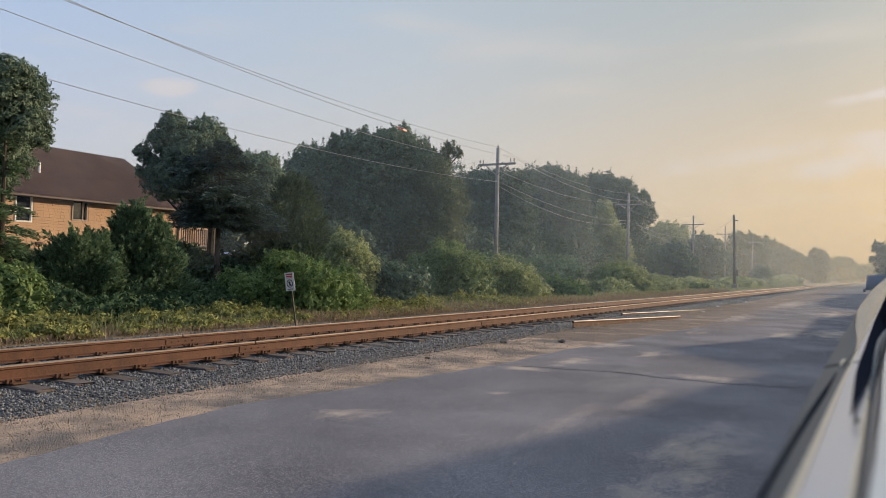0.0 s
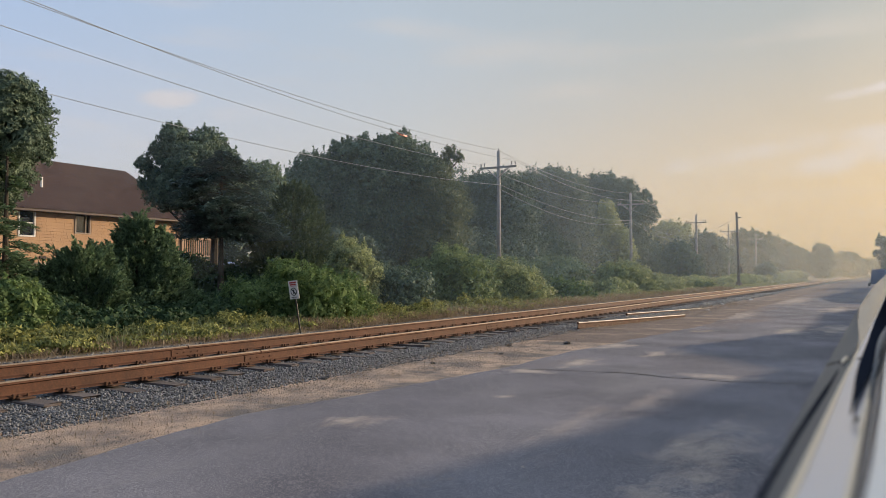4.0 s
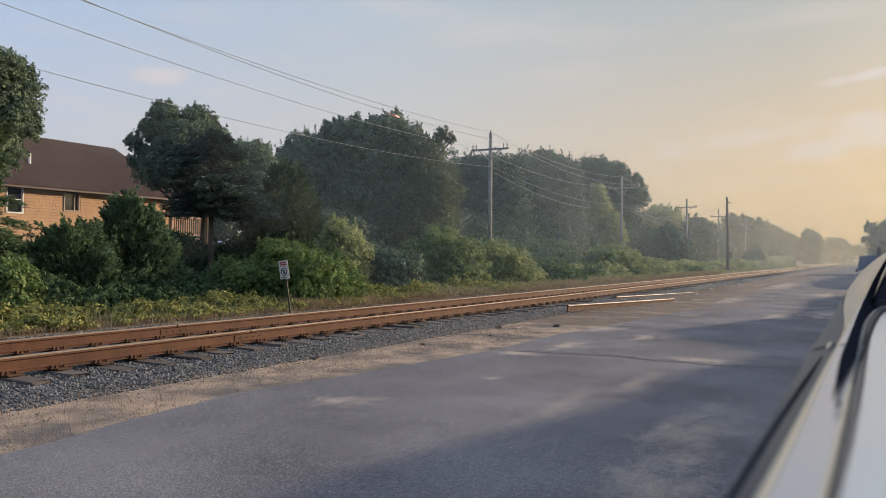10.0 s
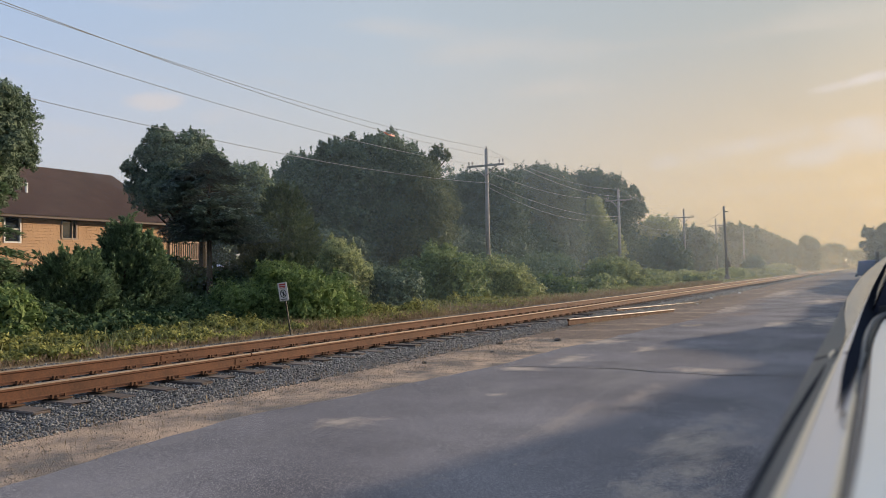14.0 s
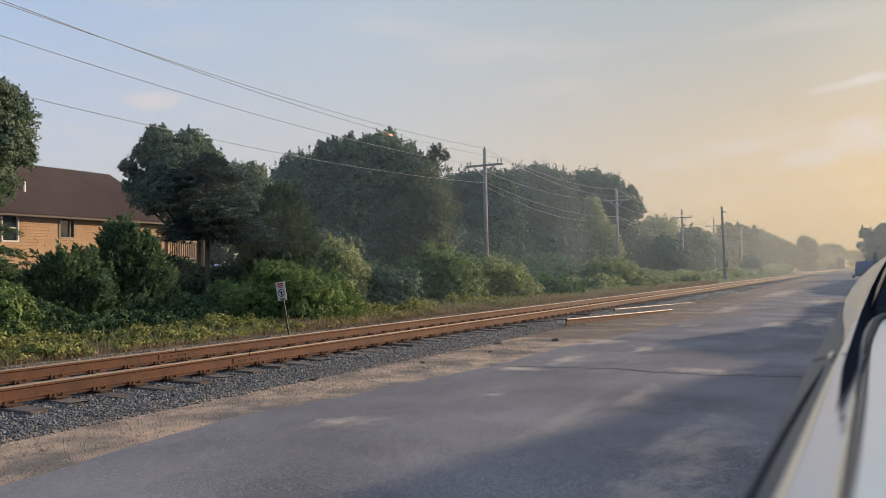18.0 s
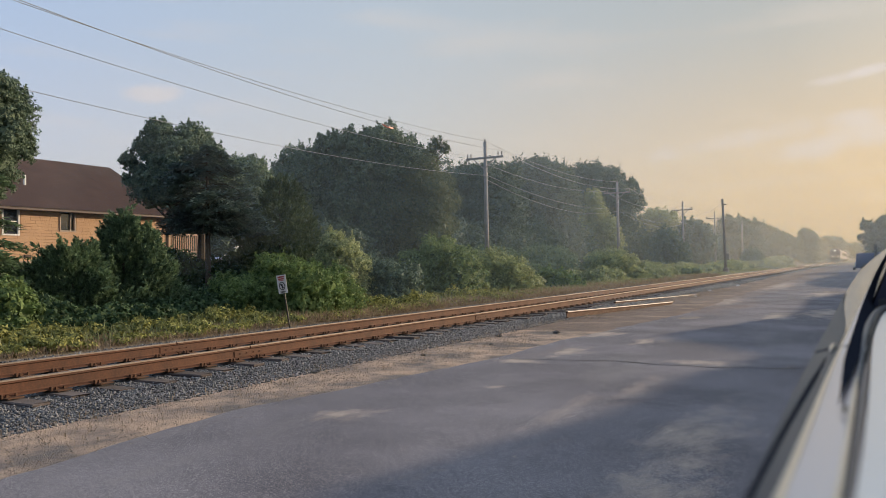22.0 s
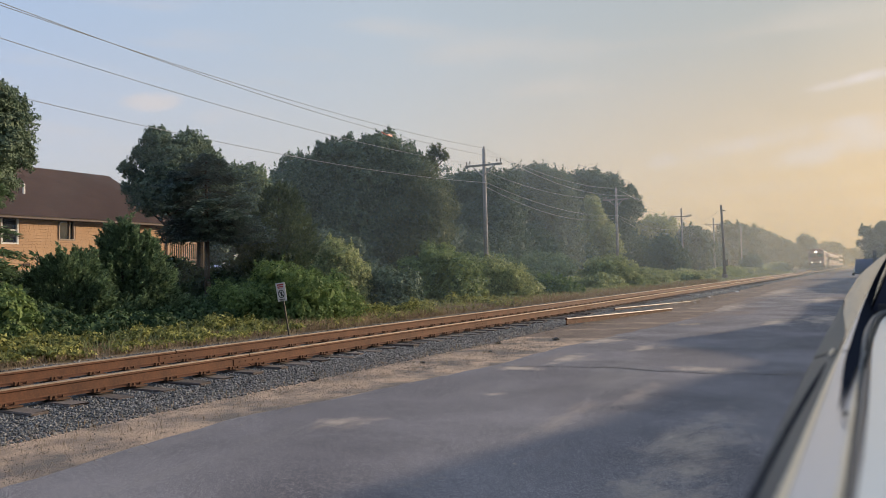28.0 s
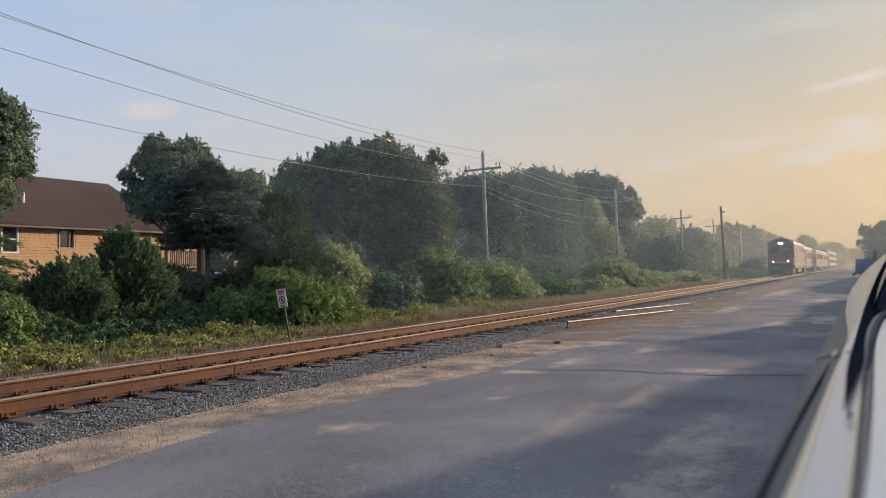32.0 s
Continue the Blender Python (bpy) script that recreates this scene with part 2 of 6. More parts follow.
def asphalt():
    """Old asphalt: grains of stone, worn pale streaks along the road, sand washed over it."""
    m = bpy.data.materials.new("asphalt")
    m.use_nodes = True
    n, l = m.node_tree.nodes, m.node_tree.links
    p = n["Principled BSDF"]
    p.inputs["Roughness"].default_value, p.inputs["Specular IOR Level"].default_value = 0.9, 0.12
    geo = n.new("ShaderNodeNewGeometry")

    def tex(scale, detail, stretch=(1, 1, 1), rough=0.5):
        q = n.new("ShaderNodeMapping")
        q.inputs["Scale"].default_value = stretch
        l.new(geo.outputs["Position"], q.inputs["Vector"])
        t = n.new("ShaderNodeTexNoise")
        t.inputs["Scale"].default_value, t.inputs["Detail"].default_value, t.inputs["Roughness"].default_value = scale, detail, rough
        l.new(q.outputs["Vector"], t.inputs["Vector"])
        return t.outputs["Fac"]

    def band(f, a, b, top=1.0):
        r = n.new("ShaderNodeMapRange")
        r.inputs["From Min"].default_value, r.inputs["From Max"].default_value, r.inputs["To Max"].default_value = a, b, top
        l.new(f, r.inputs["Value"])
        return r.outputs["Result"]

    def mixed(a, b, f):
        x = n.new("ShaderNodeMix")
        x.data_type = "RGBA"
        for s, v in ((x.inputs["A"], a), (x.inputs["B"], b)):
            if isinstance(v, tuple):
                s.default_value = (*v, 1)
            else:
                l.new(v, s)
        l.new(f, x.inputs["Factor"])
        return x.outputs["Result"]

    grain = tex(88, 4, rough=0.92)
    chips = n.new("ShaderNodeTexVoronoi")
    chips.inputs["Scale"].default_value = 190
    l.new(geo.outputs["Position"], chips.inputs["Vector"])
    chip = n.new("ShaderNodeSeparateColor")
    l.new(chips.outputs["Color"], chip.inputs[0])
    sepx = n.new("ShaderNodeSeparateXYZ")
    l.new(geo.outputs["Position"], sepx.inputs[0])
    c = mixed((0.118, 0.114, 0.136), (0.232, 0.222, 0.25), band(tex(0.55, 7), 0.36, 0.66))
    c = mixed(c, (0.62, 0.59, 0.57), band(chip.outputs[0], 0.70, 1.0, 0.68))
    c = mixed(c, (0.025, 0.024, 0.027), band(chip.outputs[0], 0.42, 0.0, 0.65))
    c = mixed(c, (0.27, 0.26, 0.26), band(tex(0.8, 7, (1.0, 0.22, 1), 0.62), 0.56, 0.74, 0.75))
    c = mixed(c, (0.46, 0.36, 0.26), band(tex(0.42, 9, (1.0, 0.45, 1), 0.66), 0.62, 0.70, 0.8))
    # sand washed along the broken edge
    g = n.new("ShaderNodeMath")
    g.operation = "ADD"
    l.new(band(sepx.outputs["X"], -4.7, -5.2, 0.18), g.inputs[0])
    l.new(tex(2.6, 9, (1, 0.35, 1), 0.75), g.inputs[1])
    c = mixed(c, (0.46, 0.385, 0.31), band(g.outputs[0], 0.74, 0.95, 0.85))
    # brown dirt dragged over the road farther on
    g = n.new("ShaderNodeMath")
    g.operation = "ADD"
    l.new(band(sepx.outputs["Y"], 11.0, 50.0, 0.06), g.inputs[0])
    l.new(tex(0.5, 8, (1, 0.3, 1), 0.68), g.inputs[1])
    h = n.new("ShaderNodeMath")
    h.operation = "MULTIPLY_ADD"
    l.new(band(sepx.outputs["X"], -2.6, -4.6, 0.3), h.inputs[0])
    l.new(band(sepx.outputs["Y"], 13.0, 26.0), h.inputs[1])
    l.new(g.outputs[0], h.inputs[2])
    c = mixed(c, (0.25, 0.19, 0.16), band(h.outputs[0], 0.60, 0.86, 0.85))
    # sand left in shallow hollows, and two sunlit streaks: centre, half width across and along the road
    wob = tex(3.0, 8, (1, 0.45, 1), 0.72)
    # the last two rows paint sunlight along the edge of the tree shade
    for x, y, rx, ry, k in ((-4.28, 5.8, 0.34, 0.42, 0.82), (-1.85, 10.75, 0.6, 0.34, 0.82), (-3.70, 7.82, 0.13, 0.16, 0.82), (-4.04, 11.4, 0.34, 0.75, 0.82), (-4.25, 10.05, 0.55, 0.3, 0.82), (-1.9, 20.0, 0.45, 1.6, 0.82), (-1.0, 21.5, 0.6, 2.2, 0.82), (-3.4, 13.4, 0.25, 0.9, 0.82), (-1.2, 6.3, 0.42, 1.9, 0.52), (-1.1, 4.4, 0.4, 1.0, 0.5), (-4.5, 14.5, 0.4, 1.2, 0.82), (-4.2, 27.0, 0.7, 4.0, 0.82), (-4.0, 44.0, 1.0, 9.0, 0.82), (-1.5, 33.0, 0.7, 4.0, 0.82), (-2.5, 6.8, 0.2, 1.2, 0.34), (-2.2, 8.3, 0.2, 1.2, 0.3)):
        q = n.new("ShaderNodeMapping")
        q.inputs["Location"].default_value, q.inputs["Scale"].default_value = (-x / rx, -y / ry, 0), (1 / rx, 1 / ry, 0)
        l.new(geo.outputs["Position"], q.inputs["Vector"])
        d = n.new("ShaderNodeVectorMath")
        d.operation = "LENGTH"
        l.new(q.outputs["Vector"], d.inputs[0])
        g = n.new("ShaderNodeMath")
        g.operation = "ADD"
        l.new(band(d.outputs["Value"], 1.5, 0.0, 0.42), g.inputs[0])
        l.new(wob, g.inputs[1])
        c = mixed(c, (0.54, 0.45, 0.375), band(g.outputs[0], 0.67, 0.94, k))
    l.new(c, p.inputs["Base Color"])
    bp = n.new("ShaderNodeBump")
    bp.inputs["Strength"].default_value, bp.inputs["Distance"].default_value = 0.2, 0.005
    l.new(grain, bp.inputs["Height"])
    l.new(bp.outputs["Normal"], p.inputs["Normal"])
    return m


ASPHALT = asphalt()
GROUND = mat("sandy_ground", (0.30, 0.22, 0.145), (0.15, 0.115, 0.08), rough=0.95, scale=1.7, fine=45, bump=0.6, dist=0.02, thirdc=(0.07, 0.09, 0.03), third=0.40, tscale=0.5)
SAND = mat("sandy_shoulder", (0.66, 0.49, 0.37), (0.40, 0.30, 0.232), rough=0.95, scale=3.2, fine=75, bump=1.0, dist=0.03, thirdc=(0.19, 0.172, 0.165), third=0.51, tscale=1.2)
BALLAST = mat("ballast_bed", (0.11, 0.11, 0.115), (0.05, 0.05, 0.055), rough=0.9, scale=8, fine=30, bump=1.0, dist=0.03)
STONE = mat("ballast_stone", (0.008, 0.01, 0.013), (0.30, 0.30, 0.30), rough=0.42, scale=5, fine=70, bump=0.3, dist=0.005, island=0.85)
DIRT = mat("brown_dirt", (0.27, 0.20, 0.165), (0.14, 0.11, 0.096), rough=0.95, scale=1.6, fine=40, bump=0.9, dist=0.03, thirdc=(0.46, 0.35, 0.27), third=0.40, tscale=0.9)
PEBBLE = mat("pale_pebble", (0.17, 0.155, 0.145), (0.40, 0.34, 0.28), rough=0.85, scale=5, fine=70, bump=0.2, dist=0.004, island=0.8)
RUST = mat("rusty_steel", (0.138, 0.056, 0.028), (0.066, 0.029, 0.017), rough=0.75, metal=0.0, scale=4, fine=50, bump=0.25, dist=0.004, spec=0.35)
RAILTOP = mat("worn_rail_head", (0.50, 0.375, 0.285), (0.36, 0.25, 0.18), rough=0.32, metal=0.85, scale=6, fine=90, bump=0.1, dist=0.002)
TIE = mat("weathered_tie", (0.19, 0.155, 0.14), (0.055, 0.042, 0.037), rough=0.95, scale=5, fine=40, bump=0.6, dist=0.01, obj_random=0.5)
TIEPLATE = mat("tie_plate_steel", (0.13, 0.06, 0.03), (0.07, 0.035, 0.02), rough=0.8, metal=0.2, scale=9, fine=80, bump=0.3, dist=0.004)
POLEWOOD = mat("pole_wood", (0.40, 0.38, 0.36), (0.26, 0.245, 0.23), rough=0.8, scale=3, fine=60, bump=0.3, dist=0.01)
GREYWOOD = mat("grey_brown_pole_wood", (0.20, 0.17, 0.145), (0.12, 0.10, 0.085), rough=0.85, scale=3, fine=60, bump=0.3, dist=0.01)
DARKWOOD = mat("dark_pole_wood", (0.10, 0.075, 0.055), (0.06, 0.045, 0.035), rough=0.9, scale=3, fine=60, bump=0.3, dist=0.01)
WIRE = mat("aluminium_wire", (0.46, 0.455, 0.45), (0.38, 0.375, 0.37), rough=0.4, metal=0.6, bump=0)
PORCELAIN = mat("insulator", (0.35, 0.31, 0.28), (0.25, 0.22, 0.2), rough=0.3, bump=0)
SHINGLE = mat("cedar_shingle", (0.53, 0.345, 0.205), (0.42, 0.265, 0.155), rough=0.85, scale=1.5, fine=22, bump=0.3, dist=0.01, island=0.15)
ROOF = mat("asphalt_roof", (0.165, 0.105, 0.09), (0.115, 0.075, 0.068), rough=0.95, scale=1.2, fine=14, bump=0.4, dist=0.02)
TRIMW = mat("painted_trim", (0.36, 0.28, 0.22), (0.28, 0.22, 0.17), rough=0.6, scale=3, fine=40, bump=0.1)
EAVEB = mat("brown_eave_paint", (0.11, 0.075, 0.058), (0.08, 0.055, 0.045), rough=0.6, scale=3, fine=40, bump=0.1)
WHITEP = mat("white_paint", (0.78, 0.77, 0.74), (0.66, 0.65, 0.62), rough=0.5, scale=2, fine=30, bump=0.08)
CONCRETE = mat("concrete", (0.27, 0.26, 0.25), (0.18, 0.175, 0.17), rough=0.9, scale=2, fine=40, bump=0.3)
DECKW = mat("deck_wood", (0.50, 0.35, 0.24), (0.38, 0.26, 0.18), rough=0.8, scale=4, fine=40, bump=0.2)
GLASS = mat("window_glass", (0.03, 0.035, 0.04), (0.04, 0.045, 0.05), rough=0.06, bump=0, spec=0.8)
SIGNW = mat("sign_white", (0.75, 0.72, 0.70), (0.62, 0.58, 0.56), rough=0.5, bump=0.05)
SIGNR = mat("sign_red", (0.50, 0.05, 0.04), (0.38, 0.05, 0.04), rough=0.5, bump=0)
SIGNK = mat("sign_black", (0.02, 0.02, 0.02), (0.03, 0.03, 0.03), rough=0.5, bump=0)
SPARETOP = mat("scoured_rail_head", (0.60, 0.52, 0.46), (0.48, 0.40, 0.34), rough=0.4, metal=0.4, scale=5, fine=80, bump=0.1, dist=0.002)
POSTG = mat("green_post_steel", (0.035, 0.04, 0.03), (0.06, 0.05, 0.035), rough=0.6, metal=0.3, bump=0.1)
SILVER = mat("silver_car_paint", (0.35, 0.34, 0.335), (0.31, 0.30, 0.30), rough=0.27, metal=0.93, scale=1, fine=900, bump=0.0, spec=0.6)
# dark grey stands in for the road mirrored in the silver side
SIDEG = mat("dark_side_reflection", (0.07, 0.073, 0.085), (0.06, 0.063, 0.074), rough=0.5, scale=2, fine=300, bump=0.0)
LILAC = mat("pale_metallic_rail", (0.62, 0.65, 0.77), (0.58, 0.61, 0.73), rough=0.3, metal=0.8, scale=1.5, fine=500, bump=0.0)
SHINE = mat("cream_shine", (0.84, 0.78, 0.69), (0.80, 0.74, 0.64), rough=0.34, metal=0.75, scale=2, fine=300, bump=0.0)
NAVY = mat("matte_dark_navy", (0.022, 0.025, 0.036), (0.017, 0.02, 0.03), rough=1.0, bump=0.0, spec=0.0)
RUBBER = mat("black_rubber", (0.022, 0.022, 0.024), (0.035, 0.034, 0.033), rough=0.6, fine=80, bump=0.1)
SEALG = mat("grey_seal", (0.16, 0.16, 0.165), (0.12, 0.12, 0.125), rough=0.5, bump=0)
SEALB = mat("brown_seal", (0.24, 0.20, 0.185), (0.19, 0.16, 0.145), rough=0.55, bump=0)
COVERW = mat("white_vinyl", (0.95, 0.93, 0.88), (0.93, 0.91, 0.86), rough=0.25, scale=2, fine=200, bump=0.03, dist=0.002)
DARKGLASS = mat("dark_tinted_glass", (0.012, 0.016, 0.035), (0.012, 0.016, 0.035), rough=0.35, bump=0, spec=0.3)
ORANGE = mat("orange_plastic", (0.40, 0.075, 0.035), (0.33, 0.06, 0.03), rough=0.5, bump=0)
CHROME = mat("chrome", (0.8, 0.8, 0.8), (0.75, 0.75, 0.75), rough=0.15, metal=1.0, bump=0)
TRUCKB = mat("dark_blue_paint", (0.022, 0.062, 0.18), (0.018, 0.05, 0.14), rough=0.35, scale=2, fine=30, bump=0.03)
MAROON = mat("dark_red_train_paint", (0.15, 0.036, 0.044), (0.115, 0.03, 0.038), rough=0.4, scale=1.5, fine=20, bump=0.03)
CREAM = mat("tan_train_paint", (0.23, 0.135, 0.10), (0.18, 0.11, 0.085), rough=0.35, scale=1.5, fine=20, bump=0.03)
STAINLESS = mat("coach_steel", (0.34, 0.25, 0.18), (0.27, 0.20, 0.145), rough=0.35, metal=0.7, scale=2, fine=20, bump=0.03)
BLACKP = mat("black_running_gear", (0.025, 0.024, 0.024), (0.04, 0.036, 0.032), rough=0.7, scale=4, fine=40, bump=0.2)
FARLEAF = leafm("far_leaf", (0.06, 0.09, 0.05), (0.13, 0.16, 0.08), 0.35)


def glow(name, c, s):
    m = bpy.data.materials.new(name)
    m.use_nodes = True
    p = m.node_tree.nodes["Principled BSDF"]
    p.inputs["Base Color"].default_value = (*c, 1)
    p.inputs["Emission Color"].default_value, p.inputs["Emission Strength"].default_value = (*c, 1), s
    return m


LAMP = glow("headlamp_glow", (1.0, 0.9, 0.7), 26.0)
DITCH = glow("ditch_lamp_glow", (1.0, 0.88, 0.68), 16.0)


# ---- building helpers ----
def link(name, me, material, parent=None, label="", kind=""):
    if material and not me.materials:
        me.materials.append(material)
    ob = new(name, me)
    ob.parent = parent
    return tagged(ob, label, kind=kind)


def part(name, bm, material, parent=None, label="", kind="", smooth=False):
    me = bpy.data.meshes.new(name)
    bm.normal_update()
    bm.to_mesh(me)
    bm.free()
    if smooth:
        me.polygons.foreach_set("use_smooth", [True] * len(me.polygons))
    return link(name, me, material, parent, label, kind)


def thing(name, x, y, z, label, category, group="", rz=0.0, kind=""):
    ob = new(name)
    ob.empty_display_size = 0.2
    ob.matrix_basis = pose(x, y, z, 0, 0, rz)
    return tagged(ob, label, category, group, kind)


def box(bm, x0, x1, y0, y1, z0, z1, bevel=0.0):
    r = bmesh.ops.create_cube(bm, size=1.0)
    vs = r["verts"]
    bmesh.ops.transform(bm, matrix=Matrix.Translation(((x0 + x1) / 2, (y0 + y1) / 2, (z0 + z1) / 2)) @ Matrix.Diagonal((x1 - x0, y1 - y0, z1 - z0, 1)), verts=vs)
    if bevel:
        es = list({e for v in vs for e in v.link_edges})
        bmesh.ops.bevel(bm, geom=es, offset=bevel, segments=2, affect="EDGES", profile=0.6)
    return bm


def boxm(x0, x1, y0, y1, z0, z1, bevel=0.0):
    return box(bmesh.new(), x0, x1, y0, y1, z0, z1, bevel)


def tube(bm, pts, radii, sides=8, cap=True):
    """A tube along pts; radii one per point."""
    rings = []
    pts = [Vector(p) for p in pts]
    for i, p in enumerate(pts):
        d = (pts[min(i + 1, len(pts) - 1)] - pts[max(i - 1, 0)]).normalized()
        u = d.orthogonal().normalized() if abs(d.z) > 0.9 else d.cross(Vector((0, 0, 1))).normalized()
        w = d.cross(u).normalized()
        r = radii[i]
        rings.append([bm.verts.new(p + (u * math.cos(k * math.tau / sides) + w * math.sin(k * math.tau / sides)) * r) for k in range(sides)])
    for a, b in zip(rings, rings[1:]):
        for k in range(sides):
            bm.faces.new((a[k], a[(k + 1) % sides], b[(k + 1) % sides], b[k]))
    if cap:
        bm.faces.new(list(reversed(rings[0])))
        bm.faces.new(rings[-1])
    return bm


def sweep(bm, profile, stations, closed=True, cap=True):
    """Profile points (a, b) set at each station by the function station(a, b) -> place."""
    rings = [[bm.verts.new(s(a, b)) for a, b in profile] for s in stations]
    k = len(profile)
    for r, q in zip(rings, rings[1:]):
        for i in range(k if closed else k - 1):
            bm.faces.new((r[i], r[(i + 1) % k], q[(i + 1) % k], q[i]))
    if cap and closed:
        bm.faces.new(list(reversed(rings[0])))
        bm.faces.new(rings[-1])
    bmesh.ops.recalc_face_normals(bm, faces=bm.faces)
    return bm


def quads_mesh(name, verts):
    """A mesh of separate leaves; verts is an (n, 3 or 4, 3) array."""
    n, k = verts.shape[:2]
    me = bpy.data.meshes.new(name)
    me.vertices.add(n * k)
    me.vertices.foreach_set("co", np.asarray(verts, dtype=np.float32).ravel())
    me.loops.add(n * k)
    me.loops.foreach_set("vertex_index", np.arange(n * k, dtype=np.int32))
    me.polygons.add(n)
    me.polygons.foreach_set("loop_start", np.arange(0, n * k, k, dtype=np.int32))
    me.update(calc_edges=True)
    return me


def unit(v):
    return v / np.maximum(np.linalg.norm(v, axis=-1, keepdims=True), 1e-9)


def leaf_tris(rng, at, facing, length, width, loose=0.45, along=None):
    """Pointed leaves at the places, facing roughly along facing; along: the way in which they point."""
    n = len(at)
    nrm = unit(facing + rng.normal(0, loose, (n, 3)))
    ax = unit(np.cross(nrm, rng.normal(0, 1, (n, 3)))) if along is None else unit(along + rng.normal(0, 0.3, (n, 3)))
    side = unit(np.cross(nrm, ax))
    L = length * rng.uniform(0.6, 1.4, (n, 1))
    W = width * rng.uniform(0.6, 1.3, (n, 1))
    return np.stack([at - ax * L * 0.45 + side * W * 0.5, at + ax * L * 0.55, at - ax * L * 0.35 - side * W * 0.5], axis=1)


def crown_leaves(rng, lobes, n, size, sub, loose=0.7, flat=0.85, core=0.05):
    """Leaves in tufts over the outside of round lobes (x, y, z, rx, ry, rz); tufts that would lie inside another lobe are left out."""
    c = np.array(lobes, dtype=float)
    area = c[:, 3] * c[:, 5]
    k = max(60, int(area.sum() * 11.0 / (sub * sub)))
    idx = rng.choice(len(c), k, p=area / area.sum())
    d = unit(rng.normal(0, 1, (k, 3)) + np.array([0, 0, 0.25]))
    tuft = c[idx, :3] + d * c[idx, 3:6] * (0.78 + 0.40 * rng.random((k, 1)) ** 1.6)
    for q in c:
        inside = np.linalg.norm((tuft - q[:3]) / q[3:6], axis=1) < 0.72
        tuft, d, idx = tuft[~inside], d[~inside], idx[~inside]
    k = len(tuft)
    r = sub * rng.uniform(0.35, 1.3, k)
    w = r * r
    pick = rng.choice(k, n, p=w / w.sum())
    dd = unit(rng.normal(0, 1, (n, 3)) + 0.8 * d[pick] + np.array([0, 0, 0.35]))
    p = tuft[pick] + dd * (r[pick] * rng.uniform(0.35, 1.05, n))[:, None] * np.array([1, 1, flat])
    out = [leaf_tris(rng, p, dd + 0.55 * d[pick] + np.array([0, 0, 0.2]), size * 1.1, size * 0.8, loose)]
    # shaded foliage inside the lobes closes the view through them
    m = int(n * core)
    if m:
        idx = rng.choice(len(c), m, p=area / area.sum())
        d = unit(rng.normal(0, 1, (m, 3)))
        out.append(leaf_tris(rng, c[idx, :3] + d * c[idx, 3:6] * rng.uniform(0.4, 0.72, (m, 1)), d, size * 3.4, size * 3.0, 0.3))
    return np.concatenate(out)


def clump_leaves(rng, clumps, n, length, width, inner=0.55):
    c = np.array(clumps)
    area = (c[:, 3] * c[:, 4]) ** 1.0
    idx = rng.choice(len(c), n, p=area / area.sum())
    d = unit(rng.normal(0, 1, (n, 3)))
    d[:, 2] = np.where(rng.random(n) < 0.7, np.abs(d[:, 2]), d[:, 2])
    rad = rng.uniform(inner, 1.0, (n, 1)) ** 0.6
    rad *= rng.uniform(0.85, 1.18, (n, 1))
    p = c[idx, :3] + d * rad * c[idx, 3:6]
    return leaf_tris(rng, p, d + np.array([0, 0, 0.25]), length * 1.25, width * 1.5, loose=0.5)


def round_lobes(rng, h0, h1, R, count):
    """Lobes round an uneven egg from h0 to h1."""
    mid, half = (h0 + h1) / 2, (h1 - h0) / 2
    out = [(0, 0, mid, R * 0.62, R * 0.62, half * 0.66)]
    for i in range(count):
        a, v = i * 2.4 + rng.uniform(-0.4, 0.4), -0.75 + 1.65 * (i + 0.5) / count
        w = math.sqrt(max(0.05, 1 - v * v)) if v > 0 else 1.0 - 0.25 * abs(v)
        r = R * rng.uniform(0.26, 0.42)
        out.append((math.cos(a) * (R - r) * w, math.sin(a) * (R - r) * w, mid + v * (half - r * 0.6), r, r, r * 0.85))
    return out


def trunk_mesh(rng, h, r, limbs, spread, z_from):
    bm = bmesh.new()
    bend = rng.uniform(-0.25, 0.25, 2)
    pts = [(bend[0] * t * t, bend[1] * t * t, h * t) for t in (-0.05, 0.03, 0.15, 0.35, 0.6, 0.85)]
    tube(bm, pts, [r * 1.35, r * 1.1, r * 0.95, r * 0.8, r * 0.5, r * 0.15], 8)
    for i in range(limbs):
        z = rng.uniform(z_from, 0.75 * h)
        a = rng.uniform(0, math.tau)
        L = spread * rng.uniform(0.5, 0.95)
        q = Vector((math.cos(a), math.sin(a), 0))
        t = z / h
        s = Vector((bend[0] * t * t, bend[1] * t * t, z))
        tube(bm, [s, s + q * L * 0.4 + Vector((0, 0, L * 0.25)), s + q * L * 0.75 + Vector((0, 0, L * 0.42)), s + q * L + Vector((0, 0, L * 0.5))], [r * 0.42, r * 0.3, r * 0.17, r * 0.05], 6)
    return bm


def tree(x, y, z, h, R, seed, leaf=OAK, leaves=16000, size=0.2, base=0.28, label="tall leafy green tree with a rounded crown", category="tree", group="trees beside the track", clumps=14, trim=None):
    rng = np.random.default_rng(seed)
    t = thing("tree", x, y, z, label, category, group)
    part("trunk", trunk_mesh(rng, h * 0.9, 0.05 + h * 0.016, 9, R, h * base), BARK, t)
    q = crown_leaves(rng, round_lobes(rng, h * base, h, R, clumps), leaves, size, max(size * 2.0, R * 0.12), core=0.0 if trim else 0.05)
    if trim:
        q = q[np.all([trim(q[:, i] + np.array([x, y, z])) for i in range(3)], axis=0)]
    link("crown", quads_mesh("crown", q), leaf, t, kind="stuff")
    return t


